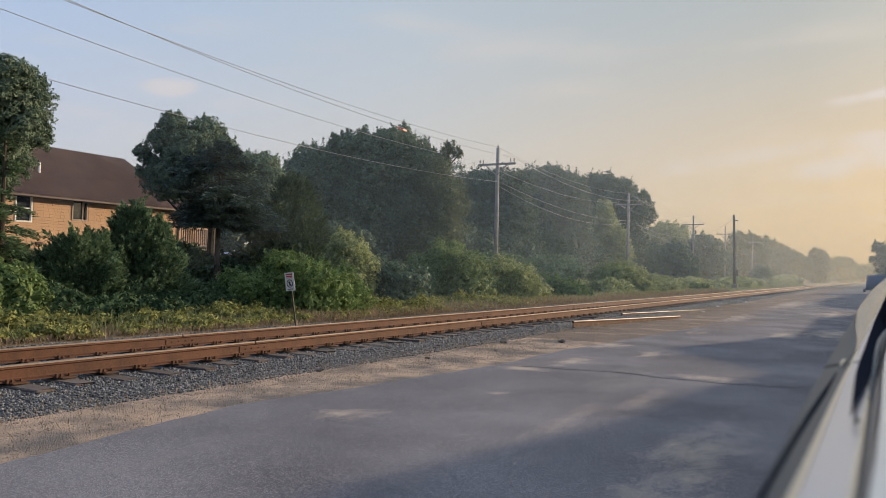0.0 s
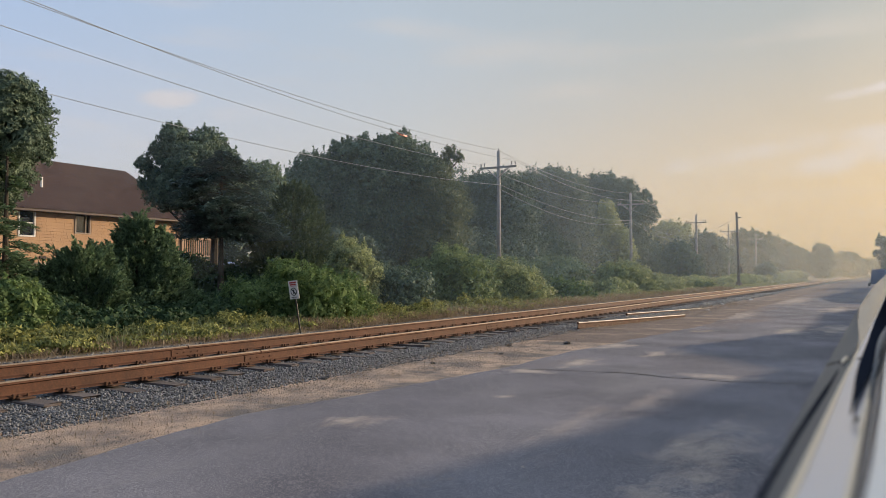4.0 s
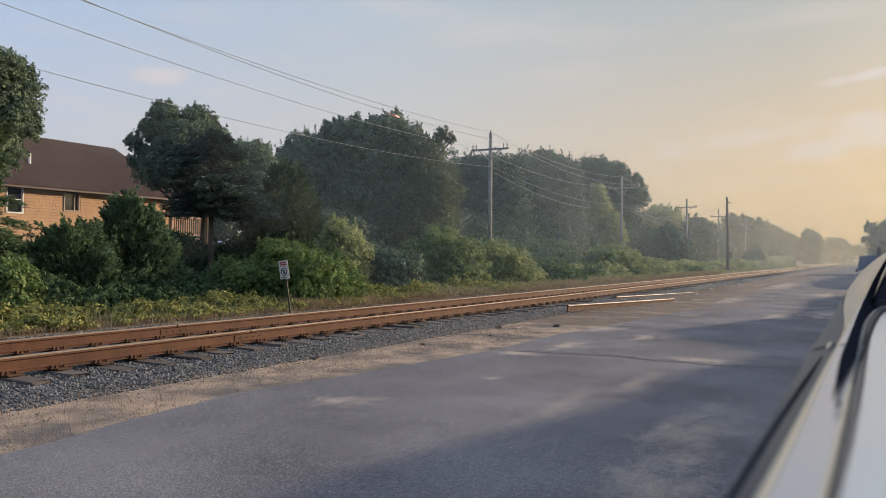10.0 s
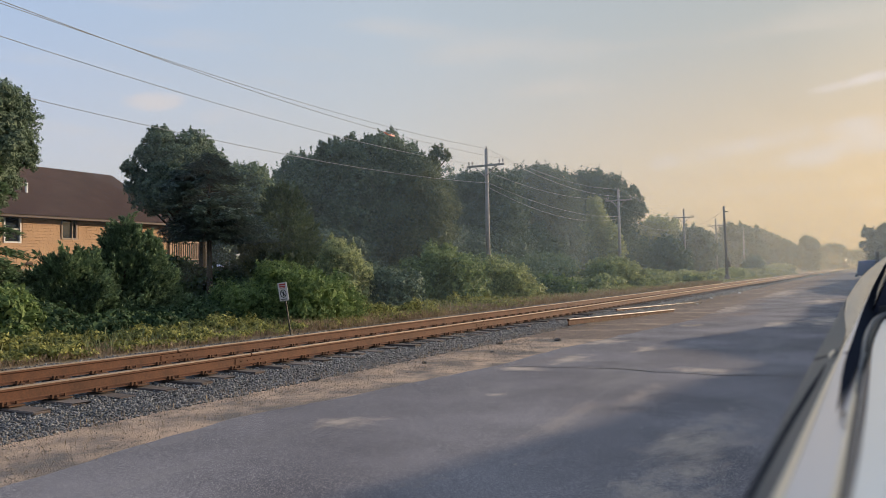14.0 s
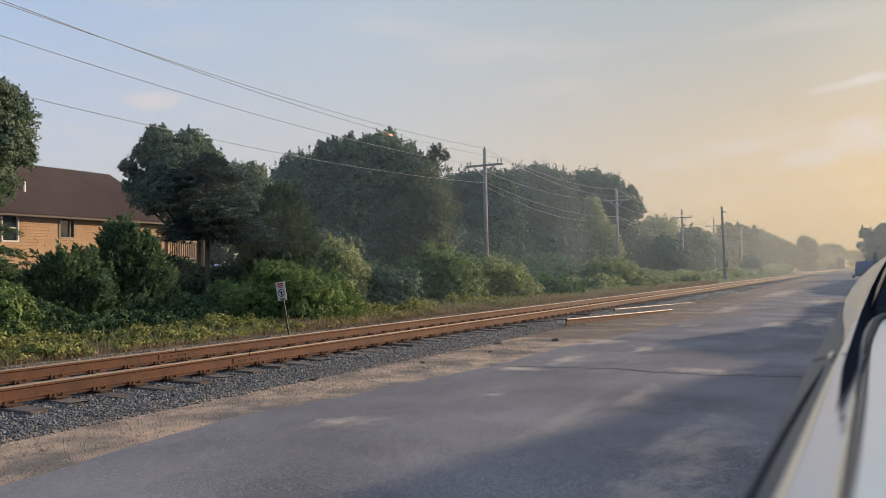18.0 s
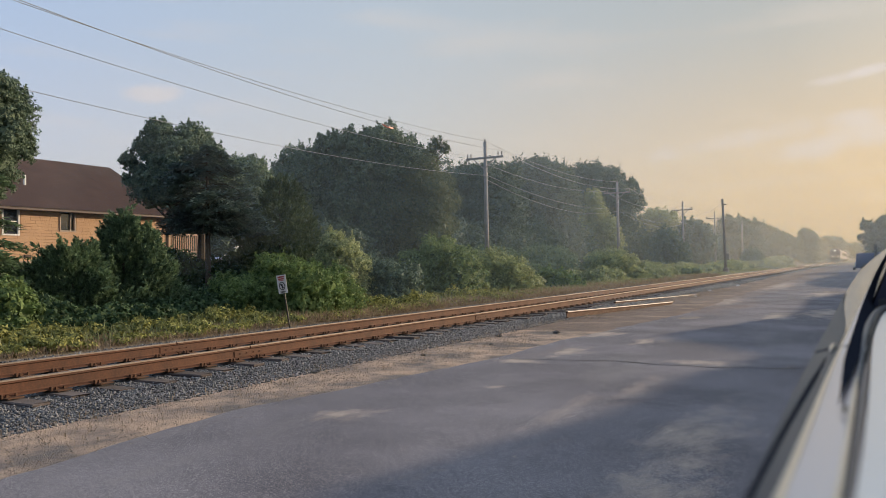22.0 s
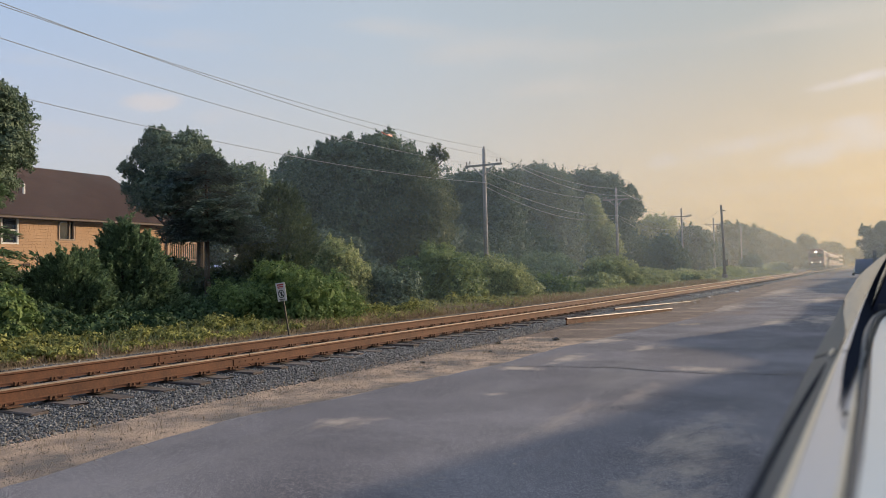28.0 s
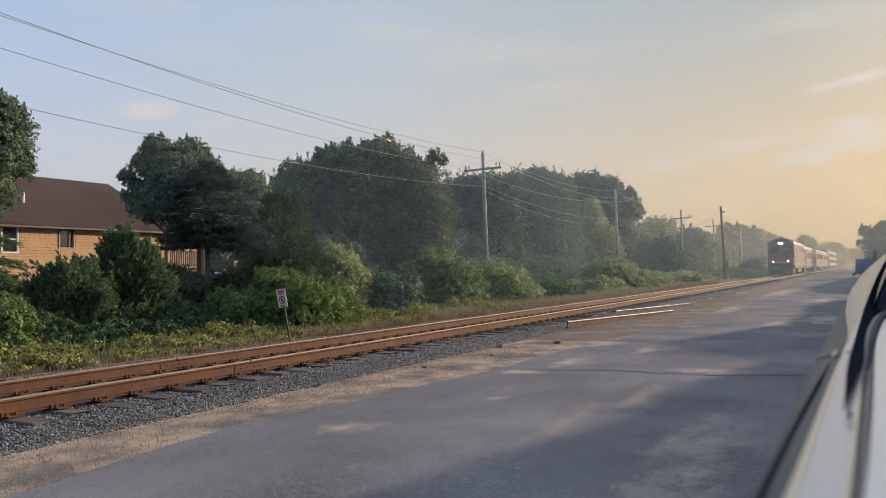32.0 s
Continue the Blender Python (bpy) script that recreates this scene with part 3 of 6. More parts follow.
def deepened(rng, lobes):
    """Lobes (across, up, radius) of an outline, with more of them in front and behind."""
    mid = sum(l[0] * l[2] for l in lobes) / sum(l[2] for l in lobes)
    reach = max(abs(l[0] - mid) + l[2] for l in lobes)
    out = []
    for u, h, r in lobes:
        out.append((u, rng.uniform(-0.2, 0.2) * r, h, r, r, r * 0.92))
        if r > 0.3 * max(l[2] for l in lobes):
            for s in (-1, 1):
                k = rng.uniform(0.72, 0.92)
                out.append((mid + (u - mid) * 0.78, s * rng.uniform(0.3, 0.6) * reach, h - (1 - k) * r * 0.8, r * k, r * k, r * k * 0.9))
    return out


def lobed_tree(label, x, y, rz, leaf, leaves, size, lobes, group="trees beside the track"):
    """A tree whose crown is made of round lobes, each given by its way across, its height and its radius; limbs reach into them."""
    rng = np.random.default_rng(int(-x * 53 + y * 29) + 7)
    t = thing("tree", x, y, ground_z(x, y), label, "tree", group, rz=rz)
    top = max(h for u, h, r in lobes)
    rad = 0.05 + 0.018 * top
    bm = tube(bmesh.new(), [(0, 0, -0.3), (0.02, 0, 0.15 * top), (0.05, 0.03, 0.5 * top), (0.0, 0.0, 0.9 * top)], [rad * 1.3, rad, rad * 0.75, rad * 0.2], 8)
    for u, h, r in lobes:
        s = Vector((0.03, 0.0, max(0.12 * top, h - 0.75 * abs(u) - 0.6 * r)))
        e = Vector((u, 0.0, h))
        m = s.lerp(e, 0.5) + Vector((0, 0.1 * r, -0.12 * abs(u)))
        tube(bm, [s, m, e, e + (e - m).normalized() * r * 0.7], [rad * 0.45, rad * 0.3, rad * 0.16, rad * 0.05], 6)
    part("trunk", bm, BARK, t)
    r_mean = sum(r for u, h, r in lobes) / len(lobes)
    q = [crown_leaves(rng, deepened(rng, lobes), leaves, size, max(size * 1.6, 0.20 * r_mean))]
    # sprays that stand out from the crown
    for u, h, r in lobes:
        d = unit(rng.normal(0, 1, (16, 3)) * np.array([1, 0.6, 0.6]) + np.array([0.4 * np.sign(u), 0, 0.7]))
        q += shoot_leaves(rng, np.array([u, 0, h]) + d * r * 0.92, rng.uniform(0.15, 0.6, 16) * r_mean, size, 16)
    link("crown", quads_mesh("crown", np.concatenate(q)), leaf, t, kind="stuff")
    return t


def shoot_leaves(rng, feet, lengths, size, per=24):
    """Leafy upright shoots from the places feet."""
    out = []
    for b, L in zip(feet, lengths):
        way = unit(np.array([rng.normal(0, 0.3), rng.normal(0, 0.3), 1.0]))
        u = rng.uniform(0, 1, (per, 1))
        out.append(leaf_tris(rng, b + way * L * u + rng.normal(0, size * 0.5, (per, 3)) * (1.15 - u), np.tile([0, 0, 0.5], (per, 1)), size * 1.25, size * 0.9, 0.8))
    return out


def stems_mesh(rng, rx, ry, h):
    bm = bmesh.new()
    for i in range(6):
        a = rng.uniform(0, math.tau)
        tube(bm, [(0.1 * math.cos(a), 0.1 * math.sin(a), -0.1), (rx * 0.3 * math.cos(a), ry * 0.3 * math.sin(a), h * 0.35), (rx * 0.55 * math.cos(a), ry * 0.55 * math.sin(a), h * 0.7)], [0.035, 0.025, 0.01], 5)
    return bm


def lobed_shrub(label, x, y, rz, leaf, leaves, size, lobes, shoots=14, group="shrubs beside the track"):
    """A shrub of round lobes that reach down to the ground, with shoots that break its outline."""
    rng = np.random.default_rng(int(-x * 41 + y * 37) + 3)
    t = thing("shrub", x, y, ground_z(x, y), label, "shrub", group, rz=rz)
    full = deepened(rng, lobes)
    full += [(u, v, h * 0.4, r * 1.05, ry, max(0.12, h * 0.42)) for u, v, h, r, ry, rz_ in full if h > 0.5]
    q = [crown_leaves(rng, full, leaves, size, max(size * 1.6, 0.24 * lobes[0][2]), loose=0.7)]
    pick = rng.choice(len(lobes), shoots)
    feet = [np.array([lobes[i][0] + rng.normal(0, 0.4) * lobes[i][2], -rng.uniform(0.0, 0.7) * lobes[i][2], lobes[i][1] + 0.75 * lobes[i][2]]) for i in pick]
    q += shoot_leaves(rng, feet, rng.uniform(0.15, 0.5, shoots) * (0.4 + lobes[0][2]), size)
    q = np.concatenate(q)
    q[..., 2] = np.maximum(q[..., 2], 0.0)
    link("leaves", quads_mesh("leaves", q), leaf, t, kind="stuff")
    wide = max(abs(u) + r for u, h, r in lobes)
    part("stems", stems_mesh(rng, wide, wide * 0.6, max(h for u, h, r in lobes)), BARK, t, kind="stuff")
    return t


def plumed_cedar(label, x, y, h, R, seed, leaf, plumes=300, per=80, size=0.1, power=0.62, category="conifer", group="trees beside the track", spread=0.75):
    """An upright cedar: a ragged cone covered by sprays that rise outwards."""
    rng = np.random.default_rng(seed)
    t = thing("conifer", x, y, ground_z(x, y), label, category, group)
    part("trunk", tube(bmesh.new(), [(0, 0, -0.2), (0, 0, h * 0.4), (0, 0, h * 0.95)], [0.05 + h * 0.014, 0.03 + h * 0.01, 0.015], 8), BARK, t)
    out = []
    for i in range(plumes):
        f = 1 - (1 - rng.uniform(0, 1)) ** 0.62
        a = rng.uniform(0, math.tau)
        bump = 1 + 0.16 * math.sin(a * 3 + seed + 5 * f) + 0.12 * math.sin(a * 5 - 9 * f + seed)
        r = R * (1 - f) ** power * bump * (0.85 if f < 0.12 else 1.0)
        L = (0.14 + 0.22 * r) * rng.uniform(0.6, 1.5) * (2.0 if rng.random() < 0.2 else 1.0)
        o = np.array([math.cos(a), math.sin(a), 0.0])
        way = unit(o * spread + np.array([0, 0, 0.35 + 0.9 * f]) + rng.normal(0, 0.16, 3))
        b = o * max(0.0, r - L * 0.55) + np.array([0, 0, h * f * 0.97 - 0.1 * L])
        u = rng.uniform(0, 1, (per, 1)) ** 0.85
        lean = unit(rng.normal(0, 1, (per, 3)) + 0.4 * o)
        p = b + way * L * u + lean * L * 0.36 * (1.1 - u) * rng.uniform(0.2, 1.0, (per, 1))
        out.append(leaf_tris(rng, p, lean + 0.7 * o + np.array([0, 0, 0.2]), size * 1.4, size * 0.7, 0.6, along=way + 0.8 * lean))
    q = np.concatenate(out)
    q[..., 2] = np.maximum(q[..., 2], 0.02)
    link("foliage", quads_mesh("foliage", q), leaf, t, kind="stuff")
    return t


def needle_quads(rng, at, ax, up, length, width):
    """Narrow sprays at the places, each along its own axis."""
    n = len(at)
    ax = unit(ax)
    sd_ = unit(np.cross(unit(up + rng.normal(0, 0.3, (n, 3))), ax))
    L = length * rng.uniform(0.6, 1.3, (n, 1))
    Wd = width * rng.uniform(0.7, 1.3, (n, 1))
    return np.stack([at - ax * L * 0.35, at + sd_ * Wd * 0.5, at + ax * L * 0.65, at - sd_ * Wd * 0.5], axis=1)


def conifer(x, y, z, h, R, seed, leaf=CEDAR, boughs=170, per=70, size=0.22, base=0.06, label="dark green evergreen tree", category="conifer", round_=0.75, group="trees beside the track", layer=0.42, droop=0.34, jitter=0.16):
    """A trunk and drooping boughs in uneven layers; each bough is a flat spray of twigs."""
    rng = np.random.default_rng(seed)
    t = thing("conifer", x, y, z, label, category, group)
    bm = tube(bmesh.new(), [(0, 0, -0.2), (0, 0, h * 0.3), (0, 0, h * 0.97)], [0.04 + h * 0.015, 0.03 + h * 0.011, 0.02], 8)
    layers = max(5, int(h * (1 - base) / layer))
    out = []
    for i in range(boughs):
        f = (rng.integers(0, layers) + rng.normal(0.5, jitter)) / layers
        f = min(1.0, max(0.0, 1 - (1 - f) ** 0.92))
        z0 = h * (base + (0.97 - base) * f)
        a = rng.uniform(0, math.tau)
        L = R * (1 - f) ** round_ * (0.62 + 0.28 * math.sin(a * 2 + seed + f * 9) * 0.6 + rng.uniform(-0.15, 0.32)) + 0.1
        q = np.array([math.cos(a), math.sin(a), 0.0])
        sd_ = np.array([-q[1], q[0], 0.0])
        k = int(per * (0.35 + 0.65 * min(1, L / R)))
        u = rng.uniform(0.15, 1.0, (k, 1)) ** 0.8
        side = rng.choice([-1.0, 1.0], (k, 1))
        v = rng.uniform(0, 1, (k, 1))
        reach = (0.42 * L * (1.08 - u) + 0.05)
        tw = q * 0.75 + sd_ * side * 0.66
        p = np.array([0, 0, z0]) + q * u * L + tw * v * reach
        p[:, 2] += (0.14 * L * u - droop * L * u * u - 0.22 * v * reach)[:, 0] + rng.normal(0, 0.012 + 0.02 * L, k)
        ax = tw + rng.normal(0, 0.22, (k, 3))
        ax[:, 2] += -0.15 + 0.35 * (u[:, 0] > 0.85)
        out.append(needle_quads(rng, p, ax, np.tile([0, 0, 1.0], (k, 1)), size * 1.5, size * 0.42))
        if i % 4 == 0:
            tube(bm, [(0, 0, z0), tuple(np.array([0, 0, z0]) + q * L * 0.5 + np.array([0, 0, 0.0])), tuple(np.array([0, 0, z0 - 0.2 * L]) + q * L * 0.92)], [0.022, 0.014, 0.006], 4)
    part("trunk", bm, BARK, t)
    link("foliage", quads_mesh("foliage", np.concatenate(out)), leaf, t, kind="stuff")
    return t


def bush(x, y, z, h, rx, ry, seed, leaf=SHRUB, leaves=7000, size=0.13, label="dense green shrub", group="shrubs beside the track"):
    rng = np.random.default_rng(seed)
    t = thing("shrub", x, y, z, label, "shrub", group)
    lobes = []
    for i in range(11):
        a, q = i * 2.4 + rng.uniform(-0.3, 0.3), math.sqrt((i + 0.3) / 11) * 0.78
        r = rng.uniform(0.3, 0.45)
        top = h * (1 - 0.5 * q * q) * rng.uniform(0.85, 1.05)
        lobes.append((math.cos(a) * rx * q, math.sin(a) * ry * q, top - r * h * 0.6, r * rx, r * ry, r * h * 0.6))
        lobes.append((math.cos(a) * rx * q, math.sin(a) * ry * q, top * 0.35, r * rx, r * ry, top * 0.36))
    q = [crown_leaves(rng, lobes, leaves, size, max(size * 1.6, 0.08 * rx))]
    k = max(6, int(rx * 8))
    feet = [np.array([l[0], l[1], l[2] + 0.7 * l[5]]) for l in (lobes[2 * i] for i in rng.choice(11, k))]
    q = np.concatenate(q + shoot_leaves(rng, feet, h * rng.uniform(0.1, 0.3, k), size))
    q[..., 2] = np.maximum(q[..., 2], 0.0)
    link("leaves", quads_mesh("leaves", q), leaf, t, kind="stuff")
    part("stems", stems_mesh(rng, rx, ry, h), BARK, t, kind="stuff")
    return t


# ---- ground, road, track ----
TRACK_X, RAIL_TOP, GAUGE2 = -8.69, 0.25, 0.7525


def smooth01(a, b, v):
    t = min(1.0, max(0.0, (v - a) / (b - a)))
    return t * t * (3 - 2 * t)


def ground_z(x, y):
    """Height of the bare ground under everything."""
    z = -0.03 + 0.02 * noise.noise((x * 0.3, y * 0.3, 0))
    z += 0.06 * smooth01(-12.0, -13.2, x)
    z += 1.05 * smooth01(-17, -26, x) * (1 - smooth01(60, 120, y))
    z += 0.5 * smooth01(-17, -30, x) * smooth01(60, 120, y)
    z -= 0.62 * math.exp(-((x + 28) ** 2 + (y - 28.8) ** 2) / 9.0)
    return z


def axis(stops):
    out = []
    for a, b, s in stops:
        out += list(np.arange(a, b, s))
    return out + [stops[-1][1]]


gx = axis([(-900, -120, 60), (-120, -36, 6), (-36, -13, 1.0), (-13, -4.6, 0.2), (-4.6, 30, 2.0), (30, 120, 10), (120, 900, 60)])
gy = axis([(-500, -60, 40), (-60, 0, 4), (0, 26, 0.5), (26, 80, 2), (80, 320, 10), (320, 2400, 80)])
gm = bpy.data.meshes.new("ground")
gm.from_pydata([(x, y, ground_z(x, y)) for y in gy for x in gx], [], [(j * len(gx) + i, j * len(gx) + i + 1, (j + 1) * len(gx) + i + 1, (j + 1) * len(gx) + i) for j in range(len(gy) - 1) for i in range(len(gx) - 1)])
tagged(link("ground", gm, GROUND, None), "sandy ground with sparse weeds reaching to the horizon", "ground", kind="structure")


def strip(name, x_left, x_right, ys, z, material, label, category, rag=0.0, seed=0, thick=0.03):
    """A flat sheet with ragged long edges and its own small thickness."""
    bm = bmesh.new()
    rows = []
    for y in ys:
        far_off = smooth01(9, 32, y)
        l = x_left(y) + rag * (1 + 7 * far_off) * (noise.noise((y * 0.9, seed, 0)) + 0.5 * noise.noise((y * 3.1, seed, 4)) + 0.3 * noise.noise((y * 9.0, seed, 9)))
        r = x_right(y)
        xs = [l, l + 0.03 + 0.3 * far_off, r]
        rows.append([bm.verts.new((x, y, (z - thick * (1 - 0.75 * far_off) if k == 0 else z))) for k, x in enumerate(xs)])
    for a, b in zip(rows, rows[1:]):
        for k in range(len(a) - 1):
            bm.faces.new((a[k], a[k + 1], b[k + 1], b[k]))
    return tagged(part(name, bm, material), label, category, kind="structure")


road_ys = axis([(-60, 0, 2), (0, 30, 0.15), (30, 90, 0.8), (90, 700, 10)])
EDGE_Y, EDGE_X = [-20, 3, 4.1, 5.5, 7, 9, 10.2, 13.3, 17.3, 21.5, 40, 700], [-5.0, -5.06, -5.28, -5.45, -5.2, -5.0, -4.84, -4.84, -4.55, -4.3, -4.5, -4.6]
strip("road", lambda y: float(np.interp(y, EDGE_Y, EDGE_X)), lambda y: 7.2, road_ys, 0.0, ASPHALT, "worn grey asphalt road with sandy patches", "road", rag=0.055, seed=3)
strip("shoulder", lambda y: -6.7, lambda y: -4.6 + 0.5 * smooth01(12, 20, y), axis([(-20, 24, 0.2)]), -0.012, SAND, "pale sandy gravel shoulder between road and track", "shoulder", rag=0.18, seed=7, thick=0.05)
strip("shoulder", lambda y: -7.0, lambda y: -3.9, axis([(15, 60, 0.3), (60, 240, 3)]), -0.008, DIRT, "brown dirt shoulder strewn with gravel and litter", "shoulder", rag=0.12, seed=17, thick=0.04)

# ballast bed with sloping sides
bm = bmesh.new()
prof = [(2.42, -0.07), (2.1, -0.012), (1.6, 0.008), (1.3, 0.014), (0.9, 0.022), (-1.35, 0.022), (-1.8, 0.02), (-2.7, 0.0), (-3.3, -0.03)]
sweep(bm, prof, [lambda a, b, y=y: (TRACK_X + a + 0.12 * noise.noise((y * 0.8, a, 0)), y, b + 0.015 * noise.noise((y * 2.0, a, 5))) for y in axis([(-30, 40, 0.4), (40, 120, 2), (120, 1300, 20)])], closed=False)
tagged(part("ballast", bm, BALLAST), "bed of dark grey crushed stone under the track", "ballast", kind="structure")

rr = random.Random(11)
tie_ys = [-2.0]
while tie_ys[-1] < 320:
    tie_ys.append(tie_ys[-1] + 0.53 + rr.uniform(-0.04, 0.04))

# loose ballast stones
rng = np.random.default_rng(5)


def stones(n, x0, x1, y0, y1, zf, s0, s1, clear=True):
    base = np.array([(1, 0, 0), (-1, 0, 0), (0, 1, 0), (0, -1, 0), (0, 0, 1), (0, 0, -1)], dtype=float)
    tri = np.array([(0, 2, 4), (2, 1, 4), (1, 3, 4), (3, 0, 4), (2, 0, 5), (1, 2, 5), (3, 1, 5), (0, 3, 5)])
    x = rng.uniform(x0, x1, n)
    u = rng.uniform(0, 1, n) ** 1.6
    y = y0 + (y1 - y0) * u
    s = rng.uniform(s0, s1, (n, 1, 1)) * (1 + 0.9 * u[:, None, None])
    v = base[None] * rng.uniform(0.55, 1.15, (n, 6, 1)) + rng.normal(0, 0.16, (n, 6, 3))
    a = rng.normal(0, 1, (n, 3, 3))
    q = np.linalg.qr(a)[0]
    v = np.einsum("nij,nkj->nki", q, v) * s * np.array([1, 1, 0.8])
    if clear:
        d = np.min(np.abs(y[:, None] - np.array(tie_ys[:110])[None]), axis=1)
        keep = (d > 0.125) | (np.abs(x - TRACK_X) > 1.27) | (rng.random(n) < 0.06)
        x, y, v, n = x[keep], y[keep], v[keep], int(keep.sum())
    c = np.stack([x, y, zf(x) + rng.uniform(-0.004, 0.012, n)], 1)
    v += c[:, None]
    return v.reshape(-1, 3), (tri[None] + 6 * np.arange(n)[:, None, None]).reshape(-1, 3)


def tri_mesh(name, v, f):
    me = bpy.data.meshes.new(name)
    me.vertices.add(len(v))
    me.vertices.foreach_set("co", v.astype(np.float32).ravel())
    me.loops.add(len(f) * 3)
    me.loops.foreach_set("vertex_index", f.astype(np.int32).ravel())
    me.polygons.add(len(f))
    me.polygons.foreach_set("loop_start", np.arange(0, len(f) * 3, 3, dtype=np.int32))
    me.update(calc_edges=True)
    return me


def bed(x):
    a = x - TRACK_X
    return np.interp(a, [-3.3, -2.7, -1.8, -1.35, 0.9, 1.3, 1.6, 2.1, 2.42, 2.6], [-0.03, 0.0, 0.02, 0.022, 0.022, 0.014, 0.008, -0.012, -0.012, -0.012])


v, f = stones(54000, TRACK_X + 0.8, TRACK_X + 2.3, 2.0, 60, bed, 0.010, 0.023)
tagged(link("ballast_stones", tri_mesh("ballast_stones", v, f), STONE), "loose grey crushed stones along the track", "stones", kind="stuff")
v, f = stones(17000, TRACK_X - 3.3, TRACK_X + 0.7, 2.0, 48, bed, 0.014, 0.03)
tagged(link("ballast_stones", tri_mesh("ballast_stones", v, f), STONE), "loose grey crushed stones between the rails", "stones", kind="stuff")
v, f = stones(7000, -6.7, -4.9, 1.5, 40, lambda x: x * 0 - 0.012, 0.003, 0.010, False)
tagged(link("pebbles", tri_mesh("pebbles", v, f), PEBBLE), "scattered pebbles on the sandy shoulder", "stones", kind="stuff")

v, f = stones(10000, -6.75, -5.75, 1.5, 26, lambda x: x * 0 - 0.012, 0.003, 0.008, False)
keep = [noise.noise((p[0] * 0.8, p[1] * 0.35, 2.0)) + 0.9 * (-6.15 - p[0]) > 0.0 for p in v[::6]]
f = f.reshape(-1, 8, 3)[np.array(keep)].reshape(-1, 3)
tagged(link("ballast_stones", tri_mesh("ballast_stones", v, f), PEBBLE), "grey gravel spilled over the sandy shoulder", "stones", kind="stuff")
v, f = stones(5000, -5.95, -5.1, 2.5, 16, lambda x: x * 0 - 0.010, 0.003, 0.007, False)
keep = [noise.noise((p[0] * 0.9, p[1] * 0.45, 8.0)) > 0.12 for p in v[::6]]
f = f.reshape(-1, 8, 3)[np.array(keep)].reshape(-1, 3)
tagged(link("ballast_stones", tri_mesh("ballast_stones", v, f), PEBBLE), "patches of grey gravel along the road's edge", "stones", kind="stuff")

track = thing("railway_track", TRACK_X, 0, 0, "rusty single railway track on weathered wooden ties", "railway track", kind="structure")
RAILP = [(-0.070, 0), (0.070, 0), (0.070, 0.012), (0.020, 0.026), (0.010, 0.04), (0.010, 0.125), (0.036, 0.138), (0.036, 0.160), (0.026, 0.175), (-0.026, 0.175), (-0.036, 0.160), (-0.036, 0.138), (-0.010, 0.125), (-0.010, 0.04), (-0.020, 0.026), (-0.070, 0.012)]


def rail_mesh(y0, y1, step):
    ys = axis([(y0, y1, step)])
    bm = sweep(bmesh.new(), RAILP, [lambda a, b, y=y: (a, y, b) for y in ys])
    return bm


RB = RAIL_TOP - 0.175


def joint_bar(x, y, side, parent):
    bm = bmesh.new()
    box(bm, side * 0.011, side * 0.020, -0.31, 0.31, 0.03, 0.12, 0.004)
    for k in (-0.2, -0.07, 0.07, 0.2):
        tube(bm, [(side * 0.018, k, 0.078), (side * 0.034, k, 0.078)], [0.010, 0.008], 6)
    j = part("joint_bar", bm, RUST, parent, "rusty bolted joint bar")
    j.matrix_basis = pose(x, y, RB)


joints = {GAUGE2: (-3.2, 8.47, 16.19, 24.18), -GAUGE2: (-3.0, 8.46, 19.30, 26.51)}
for side, cuts in joints.items():
    ends = (-30,) + cuts + (1500,)
    for a, b in zip(ends, ends[1:]):
        r = part("rail", rail_mesh(a + 0.011, b - 0.011, 60 if b < 1000 else 200), RUST, track)
        r.data.materials.append(RAILTOP)
        for p in r.data.polygons:
            if p.normal.z > 0.3 and p.center.z > 0.15:
                p.material_index = 1
        r.matrix_basis = pose(side, 0, RB)
    for y in cuts[1:]:
        joint_bar(side, y, 1, track)

tie_me = []
for k in range(4):
    rr = random.Random(k)
    bm = boxm(-1.3, 1.3, -0.11, 0.11, -0.14, 0.0, 0.012)
    for vv in bm.verts:
        vv.co += Vector((rr.uniform(-0.03, 0.03), rr.uniform(-0.008, 0.008), rr.uniform(-0.006, 0.004) if vv.co.z > -0.05 else 0))
    me = bpy.data.meshes.new("tie")
    bm.to_mesh(me)
    bm.free()
    me.materials.append(TIE)
    tie_me.append(me)
bm = bmesh.new()
box(bm, -0.17, 0.17, -0.09, 0.09, 0.0, 0.014, 0.004)
for sx in (-1, 1):
    for sy in (-0.05, 0.05):
        box(bm, sx * 0.085 - 0.012, sx * 0.085 + 0.012, sy - 0.011, sy + 0.011, 0.012, 0.045)
    box(bm, sx * 0.075 - 0.02, sx * 0.075 + 0.02, -0.115, -0.09, 0.0, 0.05, 0.006)
plate_me = bpy.data.meshes.new("tie_plate")
bm.to_mesh(plate_me)
bm.free()
plate_me.materials.append(TIEPLATE)
far = bmesh.new()
for count, y in enumerate(tie_ys):
    if count < 190:
        o = new("tie", tie_me[count % 4])
        o.parent = track
        o.matrix_basis = pose(rr.uniform(-0.11, 0.09), y, RB - 0.018 + rr.uniform(-0.022, 0.0), 0, rr.uniform(-0.5, 0.5), rr.uniform(-2.2, 2.2))
        if y < 40:
            for sx in (-GAUGE2, GAUGE2):
                o = new("tie_plate", plate_me)
                o.parent = track
                o.matrix_basis = pose(sx, y, RB - 0.013)
    else:
        box(far, -1.3, 1.3, y - 0.11, y + 0.11, RB - 0.13, RB - 0.014)
part("distant_ties", far, TIE, track, kind="stuff")

